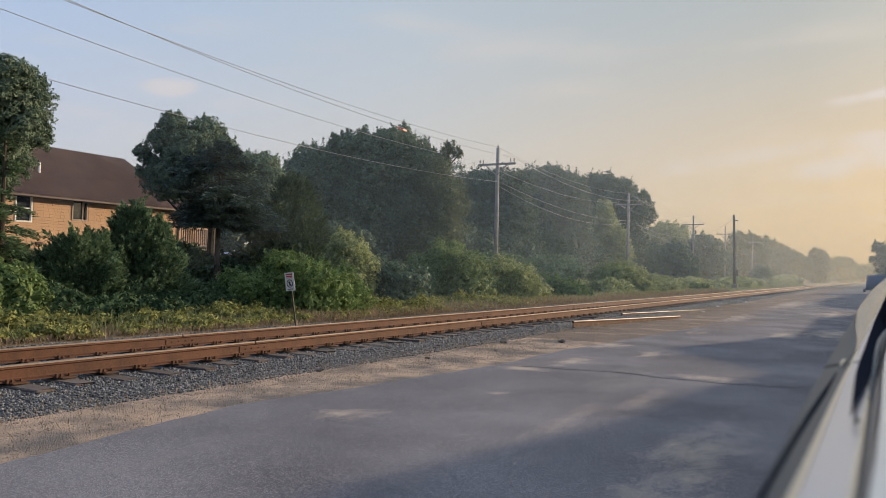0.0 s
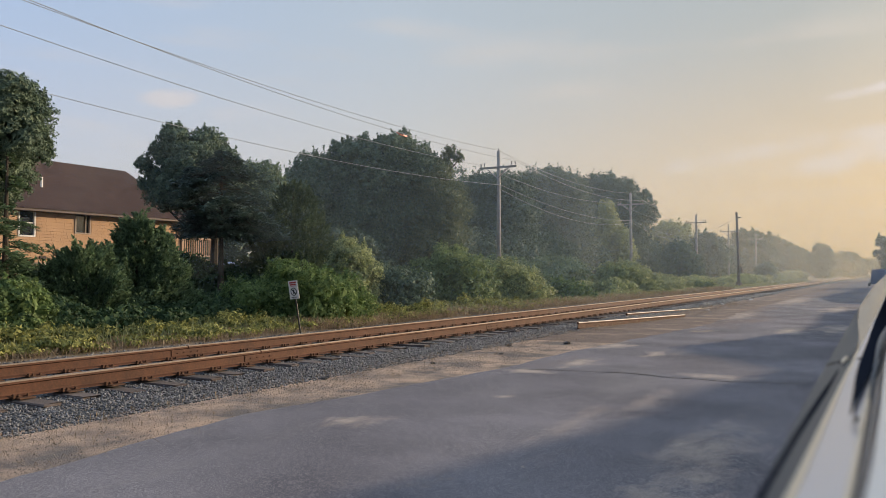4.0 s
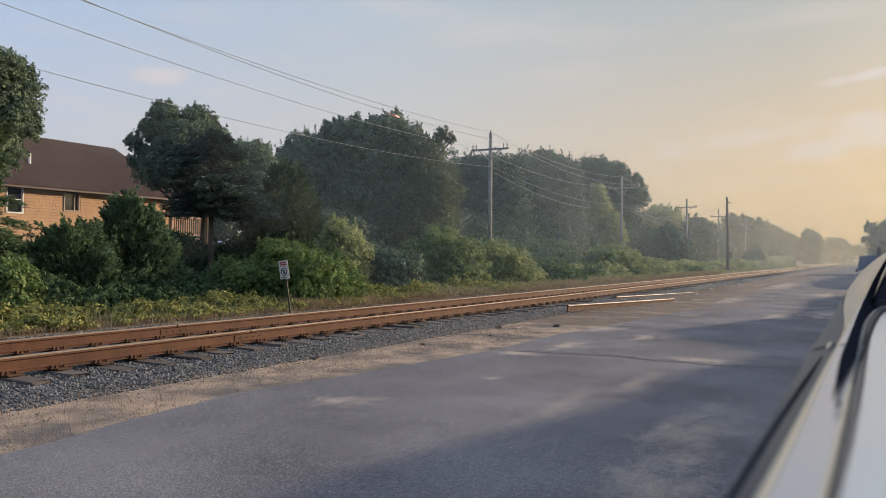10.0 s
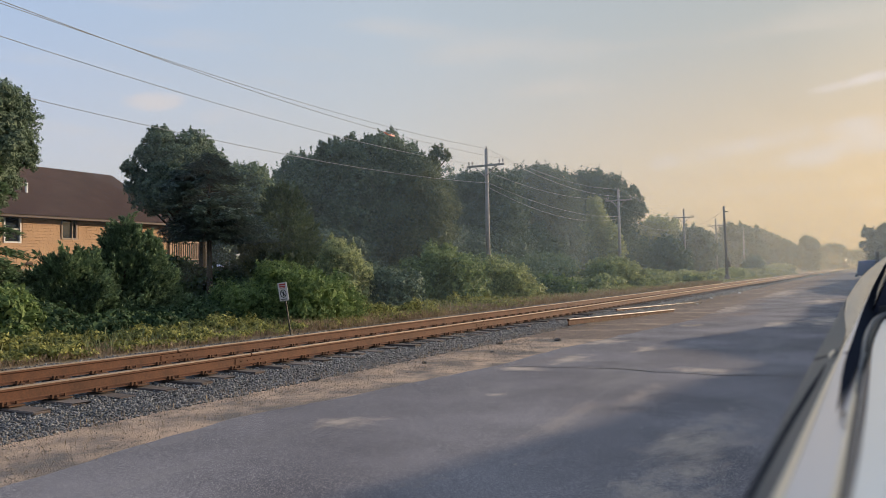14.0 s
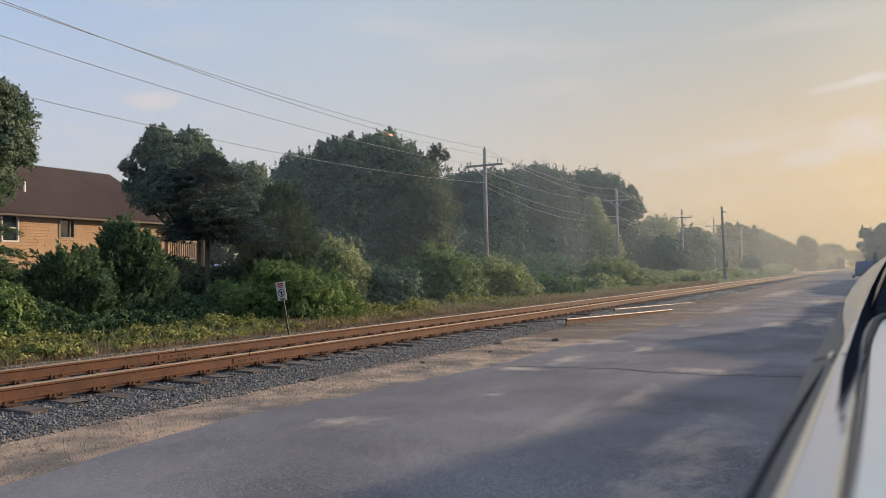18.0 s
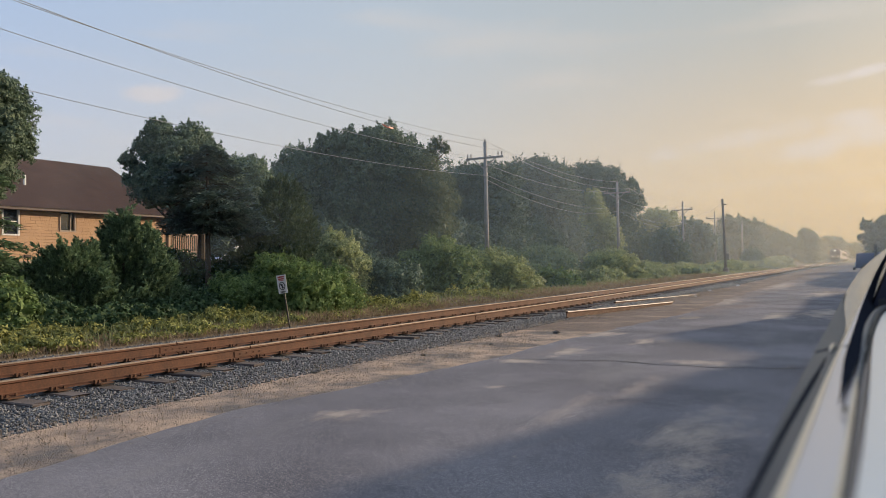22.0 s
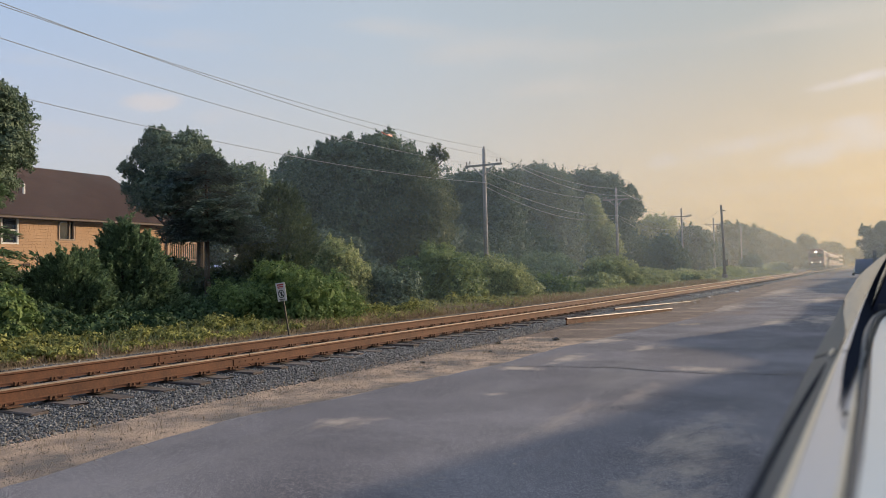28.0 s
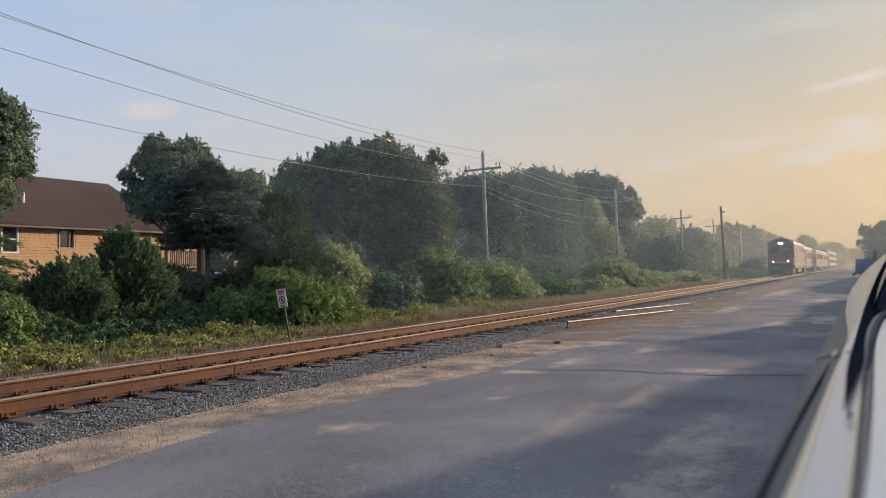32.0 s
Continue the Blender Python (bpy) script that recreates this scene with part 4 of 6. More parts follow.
# old rails left lying beside the track
for (xa, ya, xb, yb) in ((-6.62, 18.4, -5.55, 25.4), (-7.2, 24.6, -6.2, 33.5)):
    L = math.hypot(xb - xa, yb - ya)
    r = thing("spare_rail", xa, ya, -0.01 if ya < 20 else -0.07, "old rusty rail lying loose on the gravel", "rail", "spare rails", rz=-math.degrees(math.atan2(xb - xa, yb - ya)))
    r.matrix_basis = r.matrix_basis @ pose(0, 0, 0, -0.75)
    q = part("rail_bar", rail_mesh(0, L, 2.0), RUST, r)
    q.data.materials.append(SPARETOP)
    for p in q.data.polygons:
        if p.normal.z > 0.3 and p.center.z > 0.15:
            p.material_index = 1

# a long crack across the road, and small ones
def crack(pts, w, seed):
    bm = bmesh.new()
    prev = None
    for (xa, ya), (xb, yb) in zip(pts, pts[1:]):
        for k in range(14):
            t = k / 14
            x, y = xa + (xb - xa) * t, ya + (yb - ya) * t
            j = 0.09 * noise.noise((x * 2.2, y * 2.2, seed)) + 0.03 * noise.noise((x * 9, y * 9, seed))
            ww = w * (0.5 + abs(noise.noise((x * 3, y, seed + 3))) * 1.6)
            a, b = bm.verts.new((x, y + j - ww, 0.0035)), bm.verts.new((x, y + j + ww, 0.0035))
            if prev:
                bm.faces.new((prev[0], a, b, prev[1]))
            prev = (a, b)
    return tagged(part("road_crack", bm, RUBBER), "dark tar-filled crack across the asphalt", "crack", kind="structure")


crack([(-4.6, 10.2), (-3.2, 10.5), (-1.9, 10.3), (0.4, 10.9), (4, 11.3)], 0.022, 2)


# ---- power line ----
POLE_X, POLE_YS, POLE_H = -22.5, [5.5, 47.0, 78.6, 111.0, 137.0, 170.0, 203.0, 236.0], 9.75


def utility_pole(x, y, top, z0=0.5):
    t = thing("utility_pole", x, y, z0, "pale weathered wooden utility pole with a crossarm", "utility pole", "poles of the power line")
    H = top - z0
    part("post", tube(bmesh.new(), [(0, 0, -0.6), (0, 0, H * 0.5), (0, 0, H)], [0.17, 0.145, 0.115], 12), POLEWOOD, t, smooth=True)
    part("crossarm", boxm(-1.4, 1.4, -0.18, -0.07, H - 1.2, H - 1.06, 0.01), POLEWOOD, t)
    for s in (-1, 1):
        part("brace", tube(bmesh.new(), [(s * 0.78, -0.18, H - 1.2), (s * 0.05, -0.16, H - 1.85)], [0.042, 0.042], 6), POLEWOOD, t)
        for k in (1.28, 1.02):
            bm = tube(bmesh.new(), [(s * k, -0.12, H - 1.06), (s * k, -0.12, H - 0.96), (s * k, -0.12, H - 0.9), (s * k, -0.12, H - 0.78)], [0.02, 0.03, 0.055, 0.04], 8)
            part("insulator", bm, PORCELAIN, t)
    part("insulator", tube(bmesh.new(), [(0, 0, H), (0, 0, H + 0.08), (0, 0, H + 0.2)], [0.02, 0.055, 0.04], 8), PORCELAIN, t)
    part("cable_bracket", boxm(-0.06, 0.2, -0.2, -0.12, H - 2.3, H - 2.2, 0.01), WIRE, t)
    return t


for y in POLE_YS:
    utility_pole(POLE_X, y, POLE_H + (0.4 if y < 10 else 0), ground_z(POLE_X, y))


def wire(name, a, b, sag, r, label, lash=False):
    a, b = Vector(a), Vector(b)
    n = 16
    pts = [a.lerp(b, k / n) - Vector((0, 0, sag * 4 * (k / n) * (1 - k / n))) for k in range(n + 1)]
    return tagged(part(name, tube(bmesh.new(), pts, [r] * (n + 1), 5), WIRE), label, "cable", "wires of the power line")


spans = list(zip([-28.0] + POLE_YS, POLE_YS))
for a, b in spans:
    up, ub = a < 10, b < 10
    near_pole, far_pole = (0.39, 0.92) if up else (0, 0), (0.39, 0.92) if ub else (0, 0)
    for dx, z, sag, k in ((0, POLE_H + 0.05, 0.68, 0), (-1.28, 8.85, 0.7, 1), (1.28, 9.0, 0.8, 1)):
        wire("power_wire", (POLE_X + dx, a, z + near_pole[k]), (POLE_X + dx, b, z + far_pole[k]), sag, 0.0125, "thin bare overhead power wire")
    wire("cable", (POLE_X + 0.15, a, 7.43 if a < 60 else 6.95), (POLE_X + 0.15, b, 7.43 if b < 60 else 6.95), 0.7, 0.0115, "grey overhead communication cable")
    if a > 40:
        wire("cable", (POLE_X + 0.15, a, 7.12 if a < 60 else 6.75), (POLE_X + 0.15, b, 6.75), 1.05, 0.0115, "grey overhead communication cable")
mk = thing("wire_marker", POLE_X + 1.28, 32.9, 8.5, "orange plastic sleeve on an overhead wire", "marker")
part("sleeve", tube(bmesh.new(), [(0, -0.5, 0.06), (0, -0.2, 0.0), (0, 0.35, -0.04)], [0.025, 0.035, 0.02], 8), ORANGE, mk)
part("flag", boxm(-0.01, 0.01, 0.1, 0.5, -0.04, 0.05, 0.004), ORANGE, mk)

p2 = thing("utility_pole", -13.2, 86.5, 0.0, "dark weathered wooden utility pole beside the track", "utility pole", "poles of the power line")
part("post", tube(bmesh.new(), [(0, 0, -0.5), (-0.05, 0, 4), (-0.16, 0, 8.0)], [0.165, 0.14, 0.115], 12), GREYWOOD, p2, smooth=True)
for s in (-1, 1):
    part("insulator", tube(bmesh.new(), [(-0.15, s * 0.12, 7.3), (-0.15, s * 0.3, 7.32), (-0.15, s * 0.32, 7.45)], [0.02, 0.03, 0.05], 8), PORCELAIN, p2)
part("bracket", boxm(-0.02, 0.28, -0.06, 0.06, 7.35, 7.47, 0.02), GREYWOOD, p2)
part("meter_box", boxm(0.12, 0.42, -0.16, 0.1, 1.5, 2.15, 0.03), GREYWOOD, p2, "small grey meter box")
part("base_collar", tube(bmesh.new(), [(0, 0, 0.0), (0, 0, 0.55), (0, 0, 0.62)], [0.34, 0.30, 0.18], 10), GREYWOOD, p2)
wire("guy_wire", (-13.36, 86.5, 7.6), (POLE_X, 111.0, 7.2), 0.5, 0.02, "slack service cable between two poles")


# ---- house ----
HX, HY0, HY1, HZ0, EAVE, RIDGE_X, RIDGE_Z = -28.0, 6.0, 24.6, 1.82, 3.98, -32.3, 6.45
house = thing("house", HX, 0, 0, "raised house with tan cedar shingles and brown roof", "house")
BX = 2 * (RIDGE_X - HX)


def wall_with_holes(bm, x, y0, y1, z0, z1, holes, th):
    """A wall in the plane x with openings (ya, yb, za, zb) through it."""
    ys = sorted({y0, y1, *[h[0] for h in holes], *[h[1] for h in holes]})
    zs = sorted({z0, z1, *[h[2] for h in holes], *[h[3] for h in holes]})
    for a, b in zip(ys, ys[1:]):
        for c, d in zip(zs, zs[1:]):
            if not any(h[0] <= a and b <= h[1] and h[2] <= c and d <= h[3] for h in holes):
                box(bm, x - th, x, a, b, c, d)
    return bm


holes = [(19.3, 20.0, 2.98, 3.88), (16.98, 17.65, 2.78, 3.85), (22.05, 22.85, 2.98, 3.88)]
part("wall", wall_with_holes(bmesh.new(), 0, HY0, HY1, HZ0, EAVE + 0.1, holes, 0.18), SHINGLE, house, "tan cedar shingle wall")
bm = bmesh.new()
vs = [bm.verts.new(c) for c in ((0, HY1, HZ0), (BX, HY1, HZ0), (BX, HY1, EAVE), (BX / 2, HY1, RIDGE_Z - 0.12), (0, HY1, EAVE))]
bm.faces.new(vs)
bmesh.ops.solidify(bm, geom=bm.faces[:], thickness=0.15)
part("gable_wall", bm, SHINGLE, house, "tan cedar shingle wall")
part("back_wall", boxm(BX, BX + 0.18, HY0, HY1, HZ0, EAVE), SHINGLE, house)
# courses of shingles, each butt a little proud
courses = bmesh.new()
sr = random.Random(8)
z = HZ0
while z < EAVE - 0.05:
    segs = [(HY0, HY1)]
    for h in holes:
        if h[2] - 0.06 < z < h[3] + 0.04:
            segs = [q for s in segs for q in ((s[0], min(s[1], h[0] - 0.06)), (max(s[0], h[1] + 0.06), s[1])) if q[1] - q[0] > 0.05]
    for a, b in segs:
        ya = a
        while ya < b - 0.02:
            yb = min(b, ya + sr.uniform(0.11, 0.26))
            pr = sr.uniform(0.014, 0.022)
            vs = [courses.verts.new(c) for c in ((0.002, ya + 0.002, z + 0.14), (pr, ya + 0.002, z + sr.uniform(0, 0.008)), (0.002, ya + 0.002, z), (0.002, yb - 0.002, z + 0.14), (pr, yb - 0.002, z + sr.uniform(0, 0.008)), (0.002, yb - 0.002, z))]
            for q in ((0, 1, 4, 3), (1, 2, 5, 4), (0, 2, 1), (3, 4, 5)):
                courses.faces.new([vs[i] for i in q])
            ya = yb
    z += 0.12
part("shingle_courses", courses, SHINGLE, house, kind="stuff")
for ya, yb, za, zb in holes:
    w = part("window_frame", box(box(box(boxm(-0.1, 0.035, ya, yb, zb - 0.06, zb), -0.1, 0.035, ya, yb, za, za + 0.06), -0.1, 0.034, ya, ya + 0.05, za + 0.06, zb - 0.06), -0.1, 0.034, yb - 0.05, yb, za + 0.06, zb - 0.06), WHITEP if ya < 18 else TRIMW, house, "white window frame" if ya < 18 else "brown window frame")
    part("pane", boxm(-0.07, -0.06, ya + 0.05, yb - 0.05, za + 0.06, zb - 0.06), GLASS, w)
    part("meeting_rail", boxm(-0.09, 0.0, (ya + 0.05) if ya < 18 else yb - 0.22, (yb - 0.05) if ya < 18 else yb - 0.19, (za + zb) / 2 - 0.02 if ya < 18 else za + 0.06, (za + zb) / 2 + 0.02 if ya < 18 else zb - 0.06), WHITEP if ya < 18 else TRIMW, w)
for s, xe in ((1, 0.45), (-1, BX - 0.45)):
    bm = bmesh.new()
    k = (RIDGE_Z - EAVE) / (0 - BX / 2)
    ze = EAVE - abs(k) * 0.45 + 0.12
    vs = [bm.verts.new(c) for c in ((xe, HY0 - 0.3, ze), (xe, HY1 + 0.35, ze), (BX / 2, HY1 + 0.35, RIDGE_Z), (BX / 2, HY0 - 0.3, RIDGE_Z))]
    bm.faces.new(vs if s > 0 else vs[::-1])
    bmesh.ops.solidify(bm, geom=bm.faces[:], thickness=0.12)
    part("roof", bm, ROOF, house, "brown asphalt shingle roof")
ze = EAVE - 0.25 + 0.12
part("fascia", boxm(0.40, 0.47, HY0 - 0.3, HY1 + 0.36, ze - 0.11, ze - 0.03, 0.01), EAVEB, house, "thin dark brown eave board")
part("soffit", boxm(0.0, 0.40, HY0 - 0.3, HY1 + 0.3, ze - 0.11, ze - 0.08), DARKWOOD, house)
part("foundation", boxm(BX, -0.05, HY0, HY1, 0.3, HZ0 - 0.12), CONCRETE, house, "grey concrete foundation")
part("skirt_board", boxm(-0.05, 0.03, HY0, HY1, HZ0 - 0.14, HZ0 - 0.002), TRIMW, house)
part("wall_vent", boxm(0.0, 0.06, 17.82, 18.1, 1.94, 2.06, 0.02), DARKWOOD, house, "small dark wall vent")
part("vent_pipe", tube(bmesh.new(), [(-1.5, 18.83, 4.6), (-1.5, 18.83, 5.3)], [0.055, 0.055], 8), WHITEP, house, "white roof vent pipe")
deck = thing("deck", HX, 25.75, 0, "raised wooden deck with a baluster railing", "deck")
part("platform", boxm(-3.2, 0.1, -1.1, 0.75, 1.95, 2.1, 0.01), DECKW, deck)
part("rail_top", boxm(0.02, 0.1, -1.1, 0.75, 3.0, 3.07), DECKW, deck)
part("rail_bottom", boxm(0.02, 0.1, -1.1, 0.75, 2.2, 2.26), DECKW, deck)
for k in range(14):
    part("baluster", boxm(0.035, 0.075, -1.03 + k * 0.13, -0.99 + k * 0.13, 2.26, 3.0), DECKW, deck)
for y in (-1.04, 0.69):
    part("post", boxm(-0.02, 0.1, y - 0.06, y + 0.06, 0.4, 3.1), DECKW, deck)
part("stair_stringer", tube(bmesh.new(), [(0.0, -0.6, 1.9), (0.0, 0.7, 0.75)], [0.09, 0.09], 4), DECKW, deck)


# ---- car parked by the deck ----
pc = thing("car", -27.6, 28.6, ground_z(-27.6, 28.6), "pale grey parked car beside the deck", "car", rz=8)
part("body", boxm(-0.9, 0.9, -2.1, 2.1, 0.35, 0.95, 0.12), LILAC, pc, smooth=True)
part("cabin", boxm(-0.78, 0.78, -1.3, 1.2, 0.92, 1.5, 0.16), LILAC, pc, smooth=True)
part("side_window", boxm(0.775, 0.79, -1.1, -0.1, 1.0, 1.4, 0.004), GLASS, pc)
part("side_window", boxm(0.775, 0.79, 0.0, 1.0, 1.0, 1.4, 0.004), GLASS, pc)
for y in (-1.35, 1.35):
    for s in (-0.85, 0.85):
        part("wheel", tube(bmesh.new(), [(s - 0.1, y, 0.32), (s + 0.1, y, 0.32)], [0.32, 0.32], 16), RUBBER, pc)
tarp = thing("tarpaulin", -28.3, 25.6, ground_z(-28.3, 25.6), "white tarpaulin leaning under the deck", "tarpaulin")
bm = bmesh.new()
vs = [bm.verts.new(c) for c in ((0.2, -0.2, 0.0), (0.2, 0.75, 0.0), (0.05, 0.75, 0.75))]
bm.faces.new(vs)
bmesh.ops.solidify(bm, geom=bm.faces[:], thickness=0.03)
part("sheet", bm, WHITEP, tarp)


# ---- sign ----
sg = thing("sign", -11.75, 13.95, 0.0, "white no-trespassing sign with red print on post", "sign")
sg.matrix_basis = Matrix.Translation((-11.8, 13.95, 0.0)) @ Matrix.Rotation(radians(8.0), 4, Vector((0.64, -0.77, 0))) @ pose(0, 0, 0, 0, 0, -3)
part("post", tube(bmesh.new(), [(0.0, 0, -0.3), (0.0, 0, 1.18)], [0.022, 0.022], 6), POSTG, sg, "thin dark steel post")
bm = boxm(-0.145, 0.145, -0.035, -0.027, 0.80, 1.23, 0.003)
face = part("panel", bm, SIGNW, sg)
for z, w, h, m in ((1.185, 0.2, 0.032, SIGNR), (1.138, 0.18, 0.028, SIGNR), (1.105, 0.15, 0.013, SIGNR), (0.842, 0.18, 0.013, SIGNK), (0.822, 0.13, 0.01, SIGNK)):
    part("text_bar", boxm(-w / 2, w / 2, -0.040, -0.036, z - h / 2, z + h / 2), m, face)
bm = bmesh.new()
ring = [(0.095, -0.0025), (0.095, 0.0025), (0.078, 0.0025), (0.078, -0.0025)]
sweep(bm, ring, [lambda a, b, q=q: (a * math.cos(q), -0.039 + b, 0.972 + a * math.sin(q)) for q in [k * math.tau / 28 for k in range(29)]], cap=False)
part("prohibition_ring", bm, SIGNK, face)
bm = boxm(-0.085, 0.085, -0.042, -0.038, -0.009, 0.009)
bmesh.ops.transform(bm, matrix=Matrix.Translation((0, 0, 0.972)) @ Matrix.Rotation(radians(45), 4, "Y"), verts=bm.verts)
part("prohibition_bar", bm, SIGNK, face)
part("pictogram", boxm(-0.018, 0.018, -0.0395, -0.036, 0.915, 1.02, 0.001), SIGNK, face)


# ---- vegetation ----
G = ground_z
conifer(-16.79, 9.91, G(-16.79, 9.91), 4.2, 1.25, 25, SPRUCE, 90, 120, 0.10, label="dark evergreen with ragged drooping boughs")
conifer(-16.4, 8.6, G(-16.4, 8.6), 4.6, 2.1, 22, SPRUCE, 110, 190, 0.13, label="dark green spruce with drooping boughs")
plumed_cedar("bushy green cedar in front of the house", -16.95, 13.5, 2.95, 1.36, 23, SPRUCE, 1050, 70, 0.07, power=0.62)
plumed_cedar("bushy green cedar with a ragged leaning top", -16.62, 13.98, 2.6, 0.95, 41, SPRUCE, 620, 70, 0.07, power=0.7)
plumed_cedar("low bushy green cedar in front of the house", -16.75, 11.85, 2.05, 1.2, 24, SPRUCE, 760, 70, 0.07, power=0.42)
plumed_cedar("low bushy green cedar in front of the house", -16.25, 13.65, 1.5, 0.7, 28, SPRUCE, 420, 70, 0.07, power=0.42)
conifer(-19.6, 19.0, G(-19.6, 19.0), 5.5, 2.35, 32, CEDAR, 270, 230, 0.12, base=0.44, round_=0.5, label="broad dark cedar with a bare lower trunk", layer=0.5, droop=0.16, jitter=0.4)
plumed_cedar("dense cone-shaped green cedar", -18.95, 21.95, 4.75, 1.8, 33, CONEG, 900, 70, 0.085, power=0.5, spread=0.5)
lobed_tree("leafy green oak beside the house", -18.58, 9.78, 62.2, OAK, 90000, 0.062, ((0.56, 4.82, 1.1), (1.13, 5.47, 0.5), (1.48, 4.9, 0.55), (1.6, 5.39, 0.27), (1.42, 4.35, 0.5), (1.78, 4.14, 0.19), (0.44, 3.42, 0.91), (1.13, 3.72, 0.47), (-0.42, 4.15, 0.98)))
lobed_tree("tall oak with a rounded dark green crown", -22.08, 21.03, 46.4, OAK, 80000, 0.08, ((-1.47, 5.82, 0.52), (-0.26, 5.64, 0.62), (-1.95, 5.25, 0.4), (-0.88, 4.83, 1.12), (0.39, 4.93, 0.62), (-2.54, 4.77, 0.25), (-2.21, 4.48, 0.24), (-1.68, 3.86, 0.8), (-0.18, 3.88, 0.93), (-2.5, 4.02, 0.18), (0.85, 4.12, 0.63)))
lobed_tree("pale leafy oak beside the dark cedar", -28.69, 30.67, 43.1, OAK2, 26000, 0.11, ((-0.73, 5.82, 0.75), (0.23, 5.84, 0.79), (0.87, 5.24, 0.5), (-0.25, 4.68, 1.05), (0.47, 4.09, 1.0)))
lobed_tree("dark leafy oak at the wood's edge", -30.6, 38.27, 38.6, OAK, 46000, 0.125, ((-0.97, 6.93, 0.91), (0.01, 7.12, 0.88), (0.95, 6.51, 1.42), (-0.64, 5.44, 1.48), (1.46, 4.72, 1.78), (0.38, 2.94, 1.77), (-1.68, 6.15, 0.77)))
lobed_tree("tallest dark oak at the wood's edge", -27.19, 39.55, 34.5, OAK, 76000, 0.125, ((-2.58, 8.05, 0.24), (-1.99, 8.26, 0.28), (-0.97, 8.5, 0.32), (0.11, 8.5, 0.28), (1.53, 8.86, 0.35), (-2.35, 7.73, 0.7), (-1.23, 7.73, 0.91), (-0.25, 7.51, 1.12), (1.16, 7.86, 1.2), (2.29, 7.72, 0.92), (3.09, 7.08, 0.78), (1.49, 6.37, 1.95), (-0.63, 6.03, 1.93), (-1.01, 3.92, 1.93), (1.8, 3.89, 2.13), (0.2, 2.5, 2.11)))
lobed_tree("olive-green tree with lit boughs at the wood's edge", -23.56, 40.66, 30.1, PINEG, 52000, 0.1, ((0.77, 7.93, 0.31), (1.25, 7.5, 0.24), (0.56, 7.44, 0.45), (0.34, 6.75, 0.56), (-0.61, 5.89, 1.18), (0.59, 5.29, 1.04), (1.44, 4.37, 0.69), (0.15, 3.9, 1.39), (-1.34, 4.0, 1.56), (0.9, 2.92, 0.97), (-0.67, 2.25, 1.56), (-1.88, 2.27, 1.38)))
lobed_tree("broad dark tree of the wood", -29.9, 61.07, 26.1, WOOD, 60000, 0.15, ((-1.79, 7.71, 1.3), (-0.48, 7.88, 1.35), (1.02, 7.85, 1.5), (2.37, 7.82, 1.3), (-0.43, 5.27, 2.25), (1.82, 5.22, 2.39), (-0.97, 2.77, 2.0), (1.52, 2.48, 1.99)))
lobed_tree("broad dark tree of the wood", -29.84, 74.22, 21.9, WOOD, 60000, 0.17, ((-1.29, 9.64, 1.63), (0.28, 9.83, 1.51), (1.9, 9.25, 1.62), (3.03, 8.34, 1.15), (-0.47, 7.27, 2.9), (2.13, 6.32, 2.59), (-0.54, 3.45, 2.78), (2.35, 3.1, 2.3)))
lobed_tree("broad dark tree of the wood", -29.91, 94.37, 17.6, WOOD, 60000, 0.2, ((-2.12, 11.43, 1.69), (-0.14, 11.64, 1.68), (1.94, 10.85, 1.81), (3.86, 9.49, 1.65), (5.0, 8.03, 1.1), (-0.56, 8.57, 2.94), (2.57, 7.4, 2.76), (-1.0, 4.28, 2.8), (2.83, 3.83, 2.48)))
lobed_tree("olive-green tree in front of the wood", -27.06, 86.88, 17.3, OLIVE, 20000, 0.2, ((-0.63, 8.17, 0.9), (-0.35, 6.51, 1.29), (-1.22, 4.76, 1.68), (0.71, 4.51, 1.41), (1.5, 2.72, 1.27), (-0.43, 2.57, 1.67)))
lobed_tree("feathery light green tree at the wood's edge", -29.23, 124.62, 13.2, OLIVE, 16000, 0.27, ((-0.32, 7.38, 2.09), (1.42, 6.96, 1.9), (-1.92, 6.52, 1.76), (2.68, 5.2, 1.38), (0.05, 4.37, 3.12), (2.63, 2.95, 1.89)))
lobed_tree("dark rounded tree beside the line", -18.5, 83.99, 12.4, OAK, 20000, 0.2, ((-0.38, 3.2, 1.51), (0.76, 2.08, 1.38), (-1.18, 1.82, 1.29), (1.42, 0.98, 0.92), (-0.21, 0.58, 1.62)))
lobed_tree("dark hazy tree beyond the poles", -22.37, 122.98, 10.3, OAK, 14000, 0.3, ((-1.41, 5.78, 1.83), (0.07, 5.3, 1.48), (1.28, 3.96, 1.15), (-0.82, 2.7, 2.31)))
lobed_tree("hazy tree of the far wood", -26.67, 188.12, 8.1, FARLEAF, 9000, 0.42, ((-1.56, 9.02, 1.96), (1.13, 8.67, 2.06), (3.78, 8.19, 1.92), (0.06, 5.04, 3.16), (3.69, 4.29, 2.87)))
lobed_tree("hazy tree of the far wood", -23.82, 233.79, 5.8, FARLEAF, 8000, 0.5, ((-2.35, 9.18, 2.21), (0.14, 8.3, 1.9), (2.73, 6.79, 1.88), (-1.72, 4.36, 3.22), (2.35, 3.47, 2.6)))
lobed_tree("hazy tree of the far wood", -21.51, 279.17, 4.4, FARLEAF, 5000, 0.55, ((-1.27, 7.19, 2.22), (1.1, 5.99, 1.87), (-0.68, 3.03, 2.39)))
